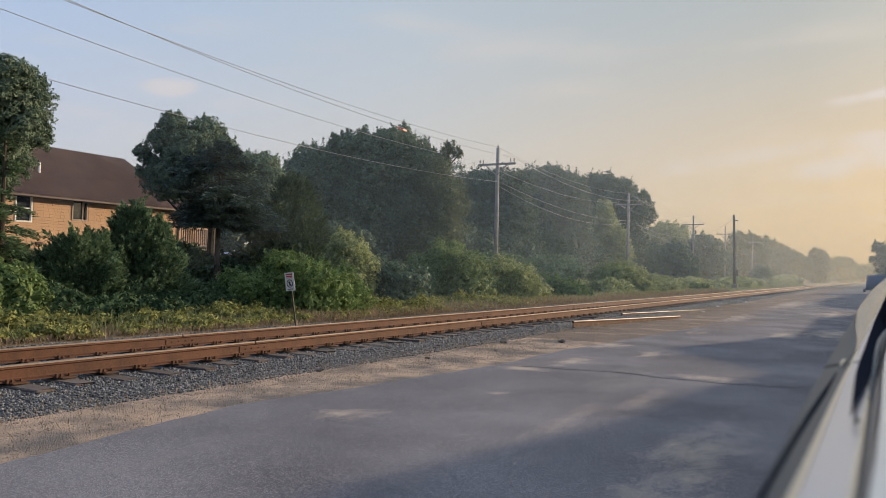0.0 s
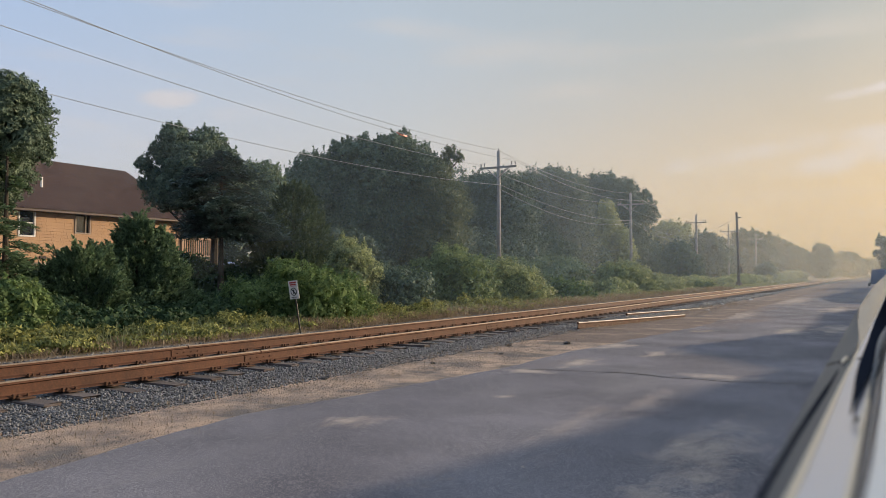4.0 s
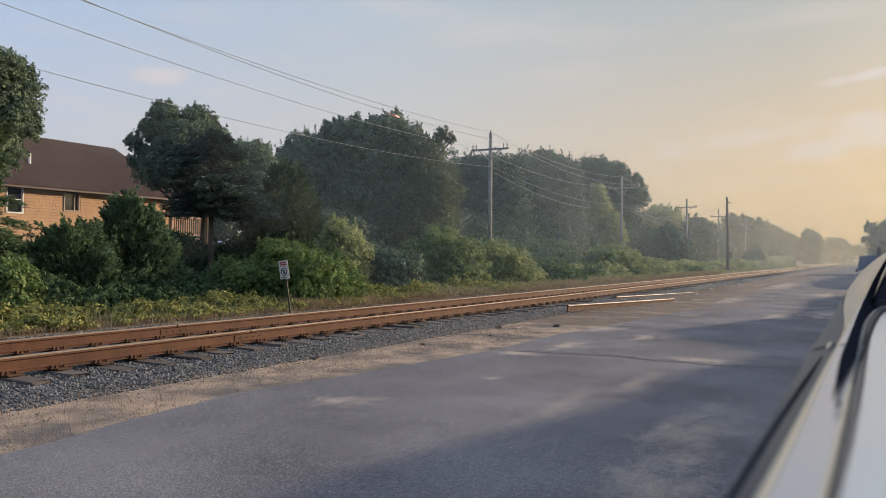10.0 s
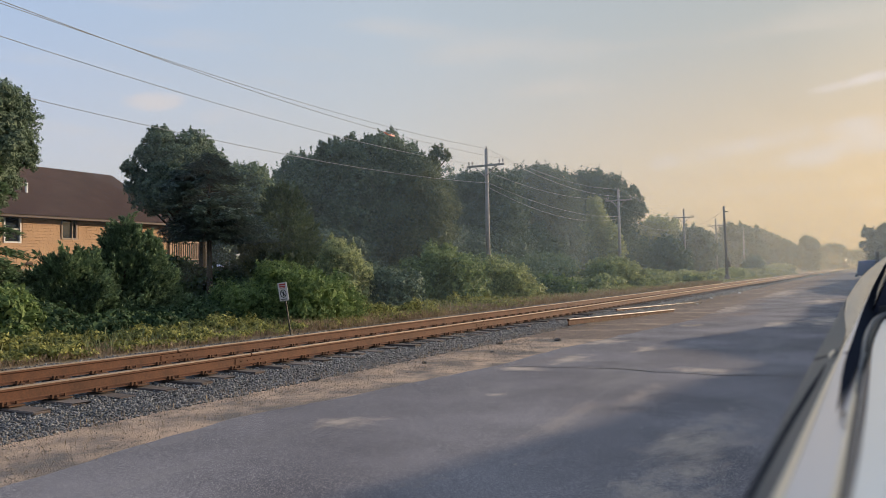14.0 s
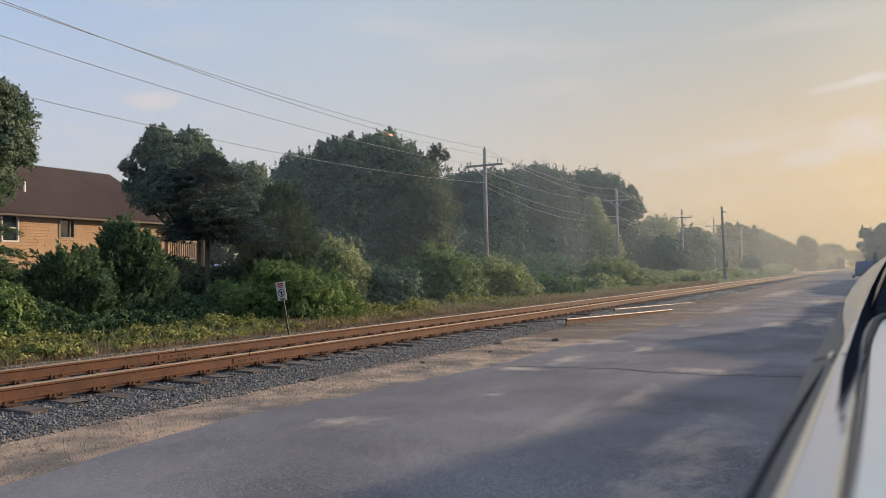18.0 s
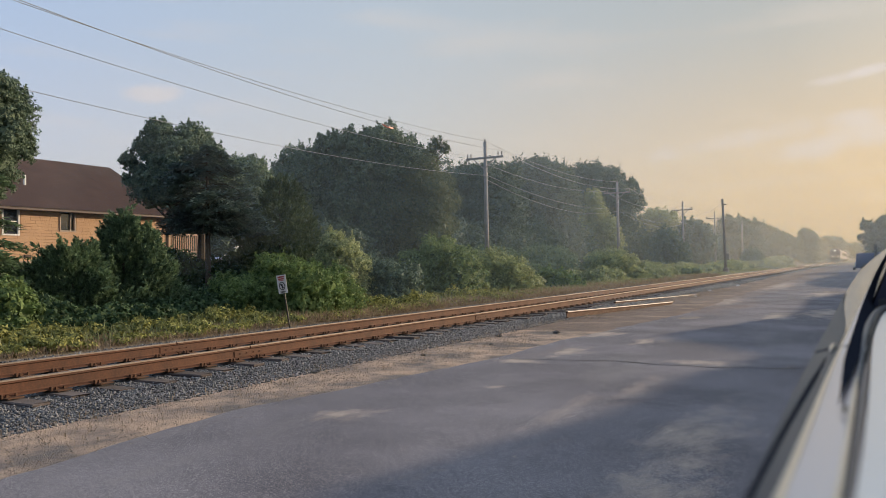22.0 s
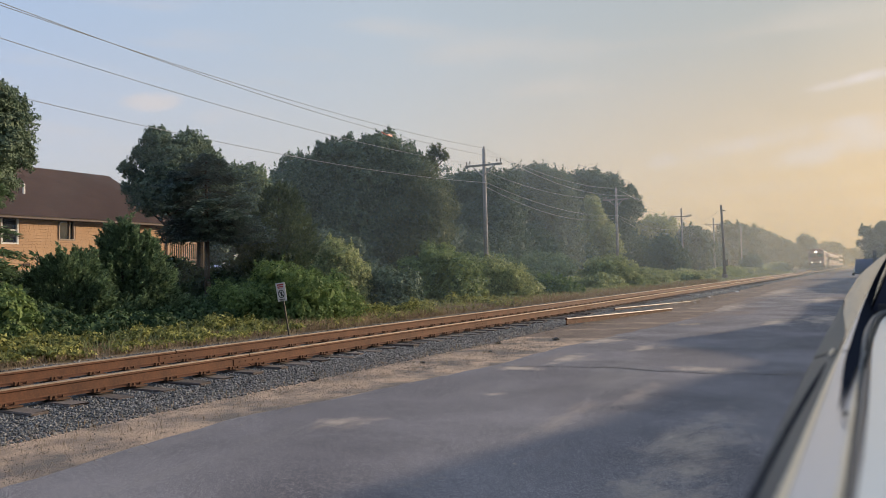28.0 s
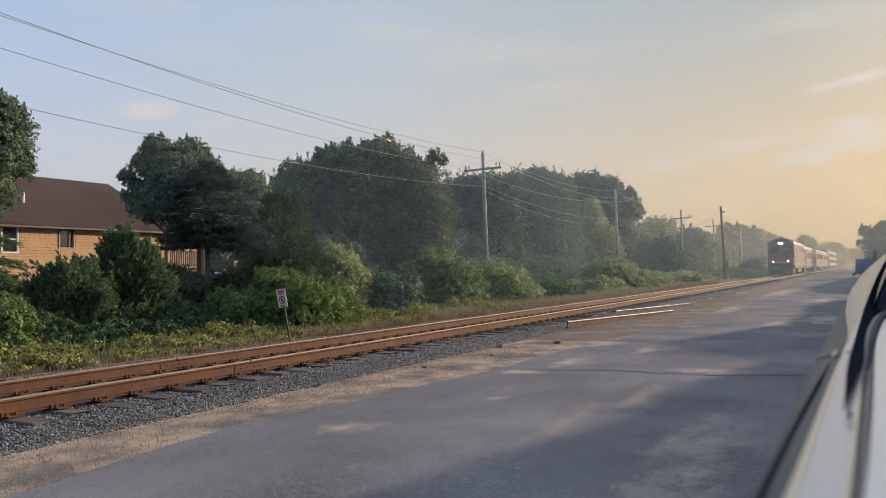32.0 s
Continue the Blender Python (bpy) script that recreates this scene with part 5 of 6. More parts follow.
lobed_tree("tall hazy tree beyond the line", -18.15, 299.45, 3.5, FARLEAF, 7000, 0.5, ((-0.56, 9.58, 2.34), (1.39, 8.32, 2.15), (-1.89, 7.21, 1.81), (-0.16, 4.17, 3.23), (2.38, 5.1, 1.43), (0.13, 1.17, 2.87)))
lobed_tree("faint rounded tree near the horizon", -13.56, 429.79, 1.8, FARLEAF, 5000, 0.8, ((-1.88, 8.83, 3.27), (1.62, 8.17, 2.99), (-0.0, 3.7, 4.49), (5.0, 4.15, 2.47)))
lobed_tree("rounded roadside tree against the bright sky", 2.44, 149.98, -0.9, FARLEAF, 12000, 0.28, ((-2.31, 6.76, 0.93), (-2.8, 4.55, 0.68), (-0.93, 4.97, 1.5), (0.62, 6.83, 1.65), (2.41, 5.81, 2.43), (-1.41, 2.57, 1.25), (1.1, 2.99, 2.29)))
for x, y, h, rx, ry in ((-20.5, 11.5, 1.5, 1.5, 2.0), (-21.0, 15.0, 1.4, 1.5, 2.0), (-21.0, 18.3, 1.5, 1.5, 2.0), (-20.5, 21.0, 1.5, 1.4, 1.9), (-24.6, 21.5, 1.2, 1.4, 2.0), (-25.8, 25.4, 0.75, 1.2, 2.2), (-19.5, 25.5, 1.6, 1.4, 2.0), (-23.5, 28.5, 1.4, 1.6, 2.2)):
    bush(x, y, G(x, y), h, rx, ry, int(-x * 91 + y * 7), BRAMBLE, 5000, 0.12, label="dark low shrub in front of the house", group="shrubs in front of the house")
# the wood deeper in; crown heights keep under the skyline of its edge
sky_y = [30, 39.1, 47.2, 53.1, 59.2, 73.3, 87.4, 101.3, 107, 116, 131, 142, 160, 195, 248, 335]
sky_z = [5.6, 8.4, 9.2, 9.4, 10.4, 12.6, 13.6, 14.1, 14.2, 12.2, 11.5, 10.8, 10.2, 12.4, 13.9, 13.4]
rr = random.Random(4)
y, k = 33.0, 0
while y < 175:
    x = -40 + rr.uniform(-1.5, 1.5)
    tree(x, y, G(x, y), float(np.interp(y, sky_y, sky_z)) * 0.9, 4.2, 200 + k, WOOD, 6000, 0.45, base=0.05, label="tall leafy tree deeper in the wood", group="trees deeper in the wood")
    y += 7.5
    k += 1
for (x, y, h, rx, ry, leaf) in (
        (-34, 30.5, 3.6, 2.0, 2.6, WOOD), (-35, 31, 5.0, 2.4, 3.6, WOOD), (-38, 27, 5.0, 2.4, 3.6, WOOD), (-26, 33, 3.0, 2.2, 3.0, WOOD), (-26.5, 39, 3.4, 2.4, 3.4, WOOD), (-27, 45, 3.6, 2.4, 3.6, WOOD), (-28, 52, 4.2, 2.6, 4.0, WOOD), (-28, 60, 4.6, 2.6, 4.4, WOOD), (-28, 69, 4.8, 2.6, 5, WOOD),
        (-28, 79, 5.0, 2.6, 5.4, WOOD), (-28, 90, 5.2, 2.8, 6, WOOD), (-26, 102, 5.2, 3, 6, WOOD), (-26, 114, 5.6, 3, 6, WOOD), (-26, 127, 6, 3, 7, WOOD), (-26, 141, 6, 3, 7, WOOD), (-26, 156, 6, 3, 8, WOOD)):
    bush(x, y, G(x, y), h, rx, ry, int(x * 7 + y * 13) % 9999 + 1, leaf, 9000, 0.17, label="dense green undergrowth at the wood's edge", group="undergrowth at the wood's edge")
for i, (x, y) in enumerate(((-44, 9), (-43, 15), (-44, 21), (-42, 27), (-41, 33), (-46, 36))):
    tree(x, y, G(x, y), 5.0, 3.4, 640 + i, OAK, 5500, 0.35, base=0.03, label="leafy tree behind the house", group="trees behind the house")
# shrubs along the track
lobed_shrub("leafy shrub overgrown with bright vine leaves", -14.34, 16.68, 40.7, VINE, 40000, 0.07, ((-0.44, 1.43, 0.31), (-0.01, 1.23, 0.47), (0.62, 1.02, 0.57), (1.32, 0.84, 0.58), (-0.71, 0.73, 0.55), (-1.47, 0.67, 0.55), (1.8, 0.51, 0.45), (0.29, 0.31, 0.56), (1.08, 0.16, 0.48)))
lobed_shrub("pale green willow shrub with upright shoots", -15.82, 21.25, 36.7, SHRUB2, 17000, 0.09, ((-0.11, 2.15, 0.42), (0.27, 1.89, 0.46), (-0.35, 1.71, 0.46), (0.65, 1.4, 0.46), (0.03, 1.02, 0.73), (-0.55, 0.94, 0.53)))
lobed_shrub("grey-green leafy shrub beside the track", -15.07, 23.0, 33.2, OAK, 17000, 0.095, ((-0.51, 1.23, 0.52), (0.19, 1.02, 0.56), (-0.82, 0.49, 0.52), (-0.12, 0.38, 0.56), (0.68, 0.46, 0.49), (0.89, 0.96, 0.45)))
lobed_shrub("large rounded dark green shrub", -16.26, 29.29, 29.0, ALDER, 24000, 0.1, ((-0.37, 2.1, 0.54), (0.25, 1.96, 0.59), (-1.24, 1.42, 0.64), (1.1, 1.53, 0.64), (-0.13, 1.23, 0.94), (1.09, 0.79, 0.84), (-0.88, 0.63, 0.79), (-1.5, 0.51, 0.49)))
lobed_shrub("rounded shrub with lit yellow-green shoots", -15.2, 33.18, 24.6, SHRUB2, 22000, 0.1, ((-0.62, 1.53, 0.54), (-0.01, 1.3, 0.64), (0.78, 0.97, 0.64), (-0.42, 0.64, 0.85), (0.77, 0.27, 0.64), (1.57, 0.48, 0.42), (-1.1, 0.38, 0.7)))
lobed_shrub("low bright green leafy shrub", -14.32, 38.42, 20.4, VINE, 9000, 0.11, ((-0.52, 0.78, 0.38), (0.12, 0.59, 0.38), (0.76, 0.34, 0.35), (-0.18, 0.21, 0.47), (1.29, 0.04, 0.23)))
lobed_shrub("wide olive-green rounded shrub", -16.12, 54.15, 16.6, OLIVE, 22000, 0.13, ((-0.89, 1.33, 0.88), (0.19, 1.47, 0.95), (1.25, 1.13, 0.86), (2.33, 0.54, 0.62), (-1.83, 0.61, 0.64), (-0.03, 0.54, 1.11), (1.54, 0.23, 0.7), (3.1, 0.09, 0.35)))
lobed_shrub("small rounded green shrub in haze", -16.21, 134.02, 6.9, OAK2, 5000, 0.22, ((-0.34, 2.35, 0.94), (0.68, 2.05, 0.85), (-1.22, 1.63, 0.69), (0.14, 1.24, 1.02)))
lobed_shrub("low green shrub at the wood's edge", -16.99, 88.38, 10.9, SHRUB2, 6000, 0.17, ((-0.64, 0.26, 0.72), (0.85, -0.01, 0.65), (2.15, -0.22, 0.53), (-1.87, -0.23, 0.61)))
lobed_shrub("bright green shrub beside the track", -14.87, 9.21, 58.2, VINE, 15000, 0.085, ((-0.25, 0.94, 0.29), (0.04, 0.82, 0.28), (0.27, 0.64, 0.2), (-0.1, 0.49, 0.29), (-0.58, 0.84, 0.38), (0.39, 0.3, 0.14)))
for (x, y, h, rx, ry, leaf, n, s) in (
        (-15.4, 9.4, 0.9, 1.3, 1.5, BRAMBLE, 9000, 0.085), (-14.8, 11.6, 0.6, 1.0, 1.6, BRAMBLE, 7000, 0.085), (-15.2, 14.2, 0.65, 1.1, 1.6, BRAMBLE, 7000, 0.085), (-15.6, 16.6, 1.1, 1.5, 1.7, BRAMBLE, 9000, 0.085), (-17.0, 18.4, 1.3, 1.5, 1.6, BRAMBLE, 9000, 0.09),
        (-21.5, 55.0, 2.2, 2.6, 4.0, OAK2, 7000, 0.15), (-23.0, 48.0, 2.0, 2.4, 3.5, OAK2, 6000, 0.15), (-18.5, 42.5, 1.5, 1.6, 2.5, OAK2, 7000, 0.13), (-16.2, 46.5, 0.8, 1.3, 2.0, SHRUB2, 5000, 0.13), (-17.0, 67.5, 1.3, 2, 3.5, OLIVE, 7000, 0.16), (-16.3, 80.0, 1.1, 1.6, 5, SHRUB2, 6000, 0.17), (-15.6, 94.0, 1.0, 1.4, 7, SHRUB2, 5000, 0.2),
        (-15.6, 118.0, 1.1, 1.6, 9, SHRUB2, 5000, 0.24), (-16.0, 139.0, 1.2, 1.8, 10, SHRUB2, 4500, 0.28), (-16, 108, 1.4, 1.6, 5, SHRUB2, 6000, 0.2), (-17, 150, 1.5, 2, 8, SHRUB2, 5000, 0.26), (-17, 180, 2.0, 3, 12, SHRUB2, 5000, 0.32)):
    bush(x, y, G(x, y), h, rx, ry, int(-x * 31 + y * 17), leaf, n, s, label="dense green shrub beside the track")

rr = random.Random(21)
for k in range(34):
    y = 47 + 105 * (k / 34) ** 1.3
    x = -14.2 - rr.uniform(0, 2.6)
    h = rr.uniform(0.35, 1.15)
    bush(x, y, G(x, y), h, h * rr.uniform(1.0, 1.5), h * rr.uniform(1.4, 2.4), 900 + k, (SHRUB2, OLIVE, OLIVE)[k % 3], 1600, 0.11 + 0.0011 * y, label="low weedy shrub beside the track")

# far trees and woods
for (x, y, h, R, n) in ((-24, 500, 13, 12, 5000), (-12, 640, 12, 12, 5000), (15, 220, 13, 6, 6000), (22, 190, 12, 6, 6000)):
    tree(x, y, 0, h, R, int(y + x * 3), FARLEAF, n, 0.45 + y * 0.0008, base=0.08, label="hazy distant leafy tree", group="distant trees")
rng = np.random.default_rng(77)
cl = []
for i in range(300):
    y = rng.uniform(165, 420)
    top = float(np.interp(y, sky_y, sky_z)) * 0.85
    x = rng.uniform(-50, -32)
    r = rng.uniform(2.2, 4.2)
    cl.append((x, y, rng.uniform(1.5, top - r * 0.8), r, r * 1.3, r * 0.85))
tagged(link("far_wood", quads_mesh("far_wood", clump_leaves(rng, cl, 60000, 0.9, 0.6)), FARLEAF), "hazy distant wood beyond the track", "woodland", kind="stuff")
cl = []
for i in range(260):
    y = rng.uniform(420, 1300)
    x = rng.uniform(-60, -20) if rng.random() < 0.6 else rng.uniform(10, 60)
    r = rng.uniform(4, 7)
    cl.append((x, y, rng.uniform(1, 9), r, r * 2, r * 0.8))
tagged(link("far_wood", quads_mesh("far_wood", clump_leaves(rng, cl, 40000, 1.4, 1.0)), FARLEAF), "faint distant treeline at the horizon", "woodland", kind="stuff")

# unseen trees along the right of the road; their shade falls across the asphalt
# leaves are cut away where their shade would pass the SHADE outline
SHADE_Y = [-20, 0.6, 1.2, 2.8, 3.8, 4.4, 5.4, 6.1, 6.9, 8.75, 9.7, 10.6, 11.3, 11.9, 12.9, 13.7, 14.35, 15.2, 16.2, 18.2, 20, 23.5, 30.5, 33.5, 34.5, 38, 41, 43, 51, 60, 69, 81, 90]
SHADE_X = [1.6, 1.6, -1.6, -3.0, -3.0, -2.82, -2.62, -2.36, -2.2, -2.0, -1.93, -1.55, -1.3, -1.5, -2.3, -3.0, -3.55, -3.4, -2.84, -2.38, -1.78, -1.65, -1.95, -0.9, 0.3, 0.3, -1.9, -2.4, -3.4, -3.1, -2.7, -1.4, -0.5]
fall_x, fall_y = sd.x / sd.z, sd.y / sd.z


def within_shade_outline(p):
    edge = np.interp(p[:, 1] - fall_y * p[:, 2], SHADE_Y, SHADE_X)
    return p[:, 0] - fall_x * p[:, 2] > edge + 0.05 * np.sin(p[:, 1] * 5.0)


shade_row = [(11.0 + 0.3 * math.sin(y), y, 6.3, 2.7) for y in np.arange(9.0, 43.0, 2.6)]
shade_row += [(11.0, y, 6.0, 2.9) for y in (46, 50, 54, 58.5, 63, 69, 76, 84, 93)]
for i, (x, y, h, R) in enumerate(shade_row):
    tree(x, y, 0, h, R, 700 + i, OAK2, 9000, 0.44, base=0.05, label="leafy green roadside tree", group="roadside trees", trim=within_shade_outline)
for i, (x, y, h, R) in enumerate(((12, 106, 4.4, 2.6), (12, 121, 4.4, 2.8), (13, 136, 4.6, 3), (13, 152, 4.8, 3), (13, 172, 5, 3))):
    tree(x, y, 0, h, R, 760 + i, OAK2, 4500, 0.5, base=0.05, label="leafy green roadside tree", group="roadside trees")

# weeds and grass along the far side of the track
rng = np.random.default_rng(99)


def blades(n, xf, y0, y1, h0, h1, w, power=1.5, lean=0.35):
    u = rng.uniform(0, 1, n) ** power
    y = y0 + (y1 - y0) * u
    x = xf(n, y)
    z = np.array([G(a, b) for a, b in zip(x, y)])
    a = rng.uniform(0, math.tau, n)
    h = rng.uniform(h0, h1, n)
    ww = w * (1 + 1.2 * u)
    b = np.stack([x, y, z], 1)
    s = np.stack([np.cos(a), np.sin(a), 0 * a], 1) * ww[:, None]
    tip = b + np.stack([rng.normal(0, lean, n) * h, rng.normal(0, lean, n) * h, h], 1)
    mid = (b + tip) / 2 + np.array([0, 0, 0.06])
    return np.stack([b - s, mid - s * 0.8, tip, mid + s * 0.8], 1)


q = blades(20000, lambda n, y: -12.15 + np.minimum(0.5, np.abs(rng.normal(0, 0.3, n))) - np.abs(rng.normal(0, 0.8, n)), 2, 52, 0.03, 0.17, 0.007, lean=0.7)
tagged(link("dry_grass", quads_mesh("dry_grass", q), DRY), "tawny dry grass along the ballast", "grass", kind="stuff")
q = blades(16000, lambda n, y: -11.9 - np.abs(rng.normal(0, 0.9, n)), 15, 75, 0.08, 0.32, 0.008, 1.2, lean=0.5)
tagged(link("dry_grass", quads_mesh("dry_grass", q), DRY), "tall tawny grass between track and shrubs", "grass", kind="stuff")
q = np.concatenate([blades(8000, lambda n, y: rng.uniform(-15.5, -12.2, n), 2, 60, 0.10, 0.38, 0.011), blades(9000, lambda n, y: rng.uniform(-15.8, -12.1, n), 44, 170, 0.1, 0.3, 0.03, 1.3)])
tagged(link("tall_grass", quads_mesh("tall_grass", q), GRASS), "green and yellow tall grass beside the track", "grass", kind="stuff")
cl = []
while len(cl) < 640:
    u = rng.uniform(0, 1) ** 1.4
    y = 3 + 27 * u
    x = -12.2 - 2.6 * rng.uniform(0, 1) ** 1.5
    dense = noise.noise((x * 0.9, y * 0.7, 3.0)) + 0.25
    if rng.random() > 0.35 + dense:
        continue
    hh = max(0.08, 0.22 + 0.30 * dense + rng.normal(0, 0.07)) * (0.6 if x > -12.8 else 1.0)
    cl.append((x, y, G(x, y) + hh * 0.55, rng.uniform(0.12, 0.28), rng.uniform(0.12, 0.3), hh * 0.5))
tagged(link("weeds", quads_mesh("weeds", clump_leaves(rng, cl, 90000, 0.062, 0.036, 0.1)), WEED), "yellow-green leafy weeds beside the track", "weeds", kind="stuff")
q = blades(220, lambda n, y: rng.normal(-6.42, 0.1, n), 2, 60, 0.02, 0.09, 0.006)
tagged(link("dry_grass", quads_mesh("dry_grass", q), DRY), "dry grass tufts at the ballast's foot", "grass", kind="stuff")
q = blades(3200, lambda n, y: rng.normal(-5.95, 0.38, n), 2, 40, 0.012, 0.03, 0.0022, lean=3.2)
tagged(link("straw", quads_mesh("straw", q + np.array([0, 0, 0.02])), DRY), "dry straw and twigs strewn on the sand", "straw", kind="stuff")


# ---- litter and lumps beside the track ----
for x, y, s_, white in ((-6.3, 36.6, 0.12, True), (-5.8, 30.6, 0.10, True), (-6.1, 44.0, 0.14, True), (-6.2, 13.4, 0.10, False), (-5.4, 14.4, 0.12, False), (-6.0, 10.2, 0.07, False), (-5.7, 12.0, 0.06, False), (-6.35, 8.0, 0.07, False)):
    lr = np.random.default_rng(int(y * 10))
    o = thing("crumpled_paper" if white else "stone", x, y, -0.012, "crumpled white paper litter on the shoulder" if white else "dark broken stone lying on the sand", "litter" if white else "stone")
    bm = bmesh.new()
    bmesh.ops.create_icosphere(bm, subdivisions=2, radius=s_ * 0.62)
    for vv in bm.verts:
        vv.co *= 0.75 + 0.5 * lr.random()
        vv.co.z = max(0.0, vv.co.z * 0.55 + s_ * 0.2)
    part("paper" if white else "lump", bm, WHITEP if white else BALLAST, o)


# ---- thin sheets that stand in for haze over the line ----
def haze_sheet(alpha, haze_tint):
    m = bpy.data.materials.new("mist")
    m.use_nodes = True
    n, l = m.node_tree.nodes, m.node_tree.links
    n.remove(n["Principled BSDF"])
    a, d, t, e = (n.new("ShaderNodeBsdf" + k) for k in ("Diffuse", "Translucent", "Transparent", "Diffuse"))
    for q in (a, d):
        q.inputs["Color"].default_value = (*haze_tint, 1)
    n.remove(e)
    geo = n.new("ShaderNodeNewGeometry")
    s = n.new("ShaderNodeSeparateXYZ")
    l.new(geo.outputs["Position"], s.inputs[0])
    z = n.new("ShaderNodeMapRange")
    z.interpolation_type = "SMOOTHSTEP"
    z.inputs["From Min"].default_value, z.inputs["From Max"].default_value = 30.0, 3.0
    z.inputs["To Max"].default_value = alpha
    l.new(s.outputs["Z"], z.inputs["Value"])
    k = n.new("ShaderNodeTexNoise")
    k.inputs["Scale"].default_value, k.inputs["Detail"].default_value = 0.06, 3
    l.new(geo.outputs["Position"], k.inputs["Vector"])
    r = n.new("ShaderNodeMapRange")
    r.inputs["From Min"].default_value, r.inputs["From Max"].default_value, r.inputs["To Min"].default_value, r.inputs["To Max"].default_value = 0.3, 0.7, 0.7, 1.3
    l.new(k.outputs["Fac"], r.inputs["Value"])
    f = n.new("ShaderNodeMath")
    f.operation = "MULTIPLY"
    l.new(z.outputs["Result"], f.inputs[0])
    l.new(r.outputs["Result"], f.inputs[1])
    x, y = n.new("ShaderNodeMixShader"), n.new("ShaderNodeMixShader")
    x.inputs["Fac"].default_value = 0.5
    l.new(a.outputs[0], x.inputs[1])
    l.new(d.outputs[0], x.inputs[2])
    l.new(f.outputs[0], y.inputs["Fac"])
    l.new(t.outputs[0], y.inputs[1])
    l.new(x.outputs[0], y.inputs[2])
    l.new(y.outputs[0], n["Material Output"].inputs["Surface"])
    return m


# scattered light is put into the colours: bluish near, warm far off
for far_off, alpha, haze_tint in ((25, 0.034, (0.66, 0.84, 1.0)), (36, 0.036, (0.66, 0.84, 1.0)), (54, 0.036, (0.70, 0.86, 1.0)), (74, 0.11, (0.84, 0.91, 0.92)), (108, 0.13, (0.93, 0.92, 0.82)), (150, 0.15, (0.98, 0.90, 0.68)), (210, 0.16, (1.0, 0.86, 0.56)), (330, 0.27, (1.0, 0.82, 0.47))):
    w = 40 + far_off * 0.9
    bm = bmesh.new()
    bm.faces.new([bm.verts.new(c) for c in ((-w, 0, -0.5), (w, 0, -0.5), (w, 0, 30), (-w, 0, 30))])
    m = tagged(part("mist", bm, haze_sheet(alpha, haze_tint)), "thin haze sheet tinted for its distance", "mist", kind="stuff")
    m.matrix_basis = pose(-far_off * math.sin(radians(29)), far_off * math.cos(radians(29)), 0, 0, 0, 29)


# ---- blue truck ----
truck = thing("truck", -1.0, 86.0, 0.0, "dark blue parked truck with a black mirror", "truck")
bm = boxm(0.0, 3.2, 0, 2.3, 0.40, 1.98, 0.14)
for vv in bm.verts:
    if vv.co.x < 0.5:
        vv.co.z -= 0.12 * (vv.co.z > 1.4)
        vv.co.x += 0.14 * (vv.co.z > 1.4)
part("hood", bm, TRUCKB, truck, smooth=True)
part("cab", boxm(3.16, 4.6, -0.02, 2.32, 0.75, 3.05, 0.16), TRUCKB, truck, smooth=True)
part("side_window", boxm(3.4, 4.3, -0.05, -0.015, 2.05, 2.75, 0.02), GLASS, truck)
part("bed", boxm(4.7, 8.8, -0.05, 2.35, 0.95, 2.5, 0.05), TRUCKB, truck)
part("bumper", boxm(-0.18, 0.06, -0.05, 2.35, 0.24, 0.52, 0.05), BLACKP, truck)
for s in (0.1, 2.2):
    part("headlamp", boxm(-0.06, 0.10, s - 0.16, s + 0.16, 0.58, 0.86, 0.04), CHROME, truck, "bright chrome headlamp")
mir = part("mirror", boxm(1.66, 1.98, -0.42, -0.30, 1.45, 2.75, 0.05), BLACKP, truck, "tall black side mirror")
part("mirror_arm", tube(bmesh.new(), [(1.85, -0.36, 2.7), (1.95, -0.36, 3.08), (2.5, -0.30, 3.2), (3.3, -0.05, 3.05)], [0.045] * 4, 6), BLACKP, mir)
part("mirror_arm", tube(bmesh.new(), [(1.85, -0.36, 1.6), (1.9, -0.02, 1.6)], [0.04] * 2, 6), BLACKP, mir)
for x in (0.95, 5.9, 7.2):
    for s in (0.15, 2.15):
        w = part("wheel", tube(bmesh.new(), [(x, s - 0.15, 0.5), (x, s - 0.12, 0.5), (x, s + 0.12, 0.5), (x, s + 0.15, 0.5)], [0.42, 0.5, 0.5, 0.42], 18), RUBBER, truck)
        part("rim", tube(bmesh.new(), [(x, s - 0.17, 0.5), (x, s - 0.14, 0.5)], [0.24, 0.27], 14), BLACKP, w)


# ---- silver pickup beside the camera ----
pickup = thing("pickup_truck", 0, 0, 0, "silver parked pickup with a white bed cover", "pickup truck", rz=-1.8)
EYE = 1.36
# long lines of the near side by distance ahead: out from the camera's line, height against it
LINE_Y = [-1.3, 0.4, 0.75, 1.0, 1.3, 1.6, 2.0, 2.4, 2.8, 3.4]
OUTER = ([-0.066, -0.068, -0.083, -0.093, -0.100, -0.100, -0.099, -0.090, -0.072, -0.037], [-0.124, -0.121, -0.120, -0.121, -0.116, -0.098, -0.064, -0.030, -0.006, 0.026])
RIDGE = ([-0.046, -0.049, -0.058, -0.063, -0.064, -0.061, -0.055, -0.045, -0.028, 0.0], [-0.109, -0.111, -0.115, -0.113, -0.104, -0.087, -0.058, -0.024, 0.013, 0.06])
INNER = ([-0.0195, -0.021, -0.0285, -0.033, -0.034, -0.033, -0.030, -0.020, 0.0, 0.02], [-0.109, -0.109, -0.110, -0.108, -0.104, -0.095, -0.085, -0.06, -0.03, 0.0])
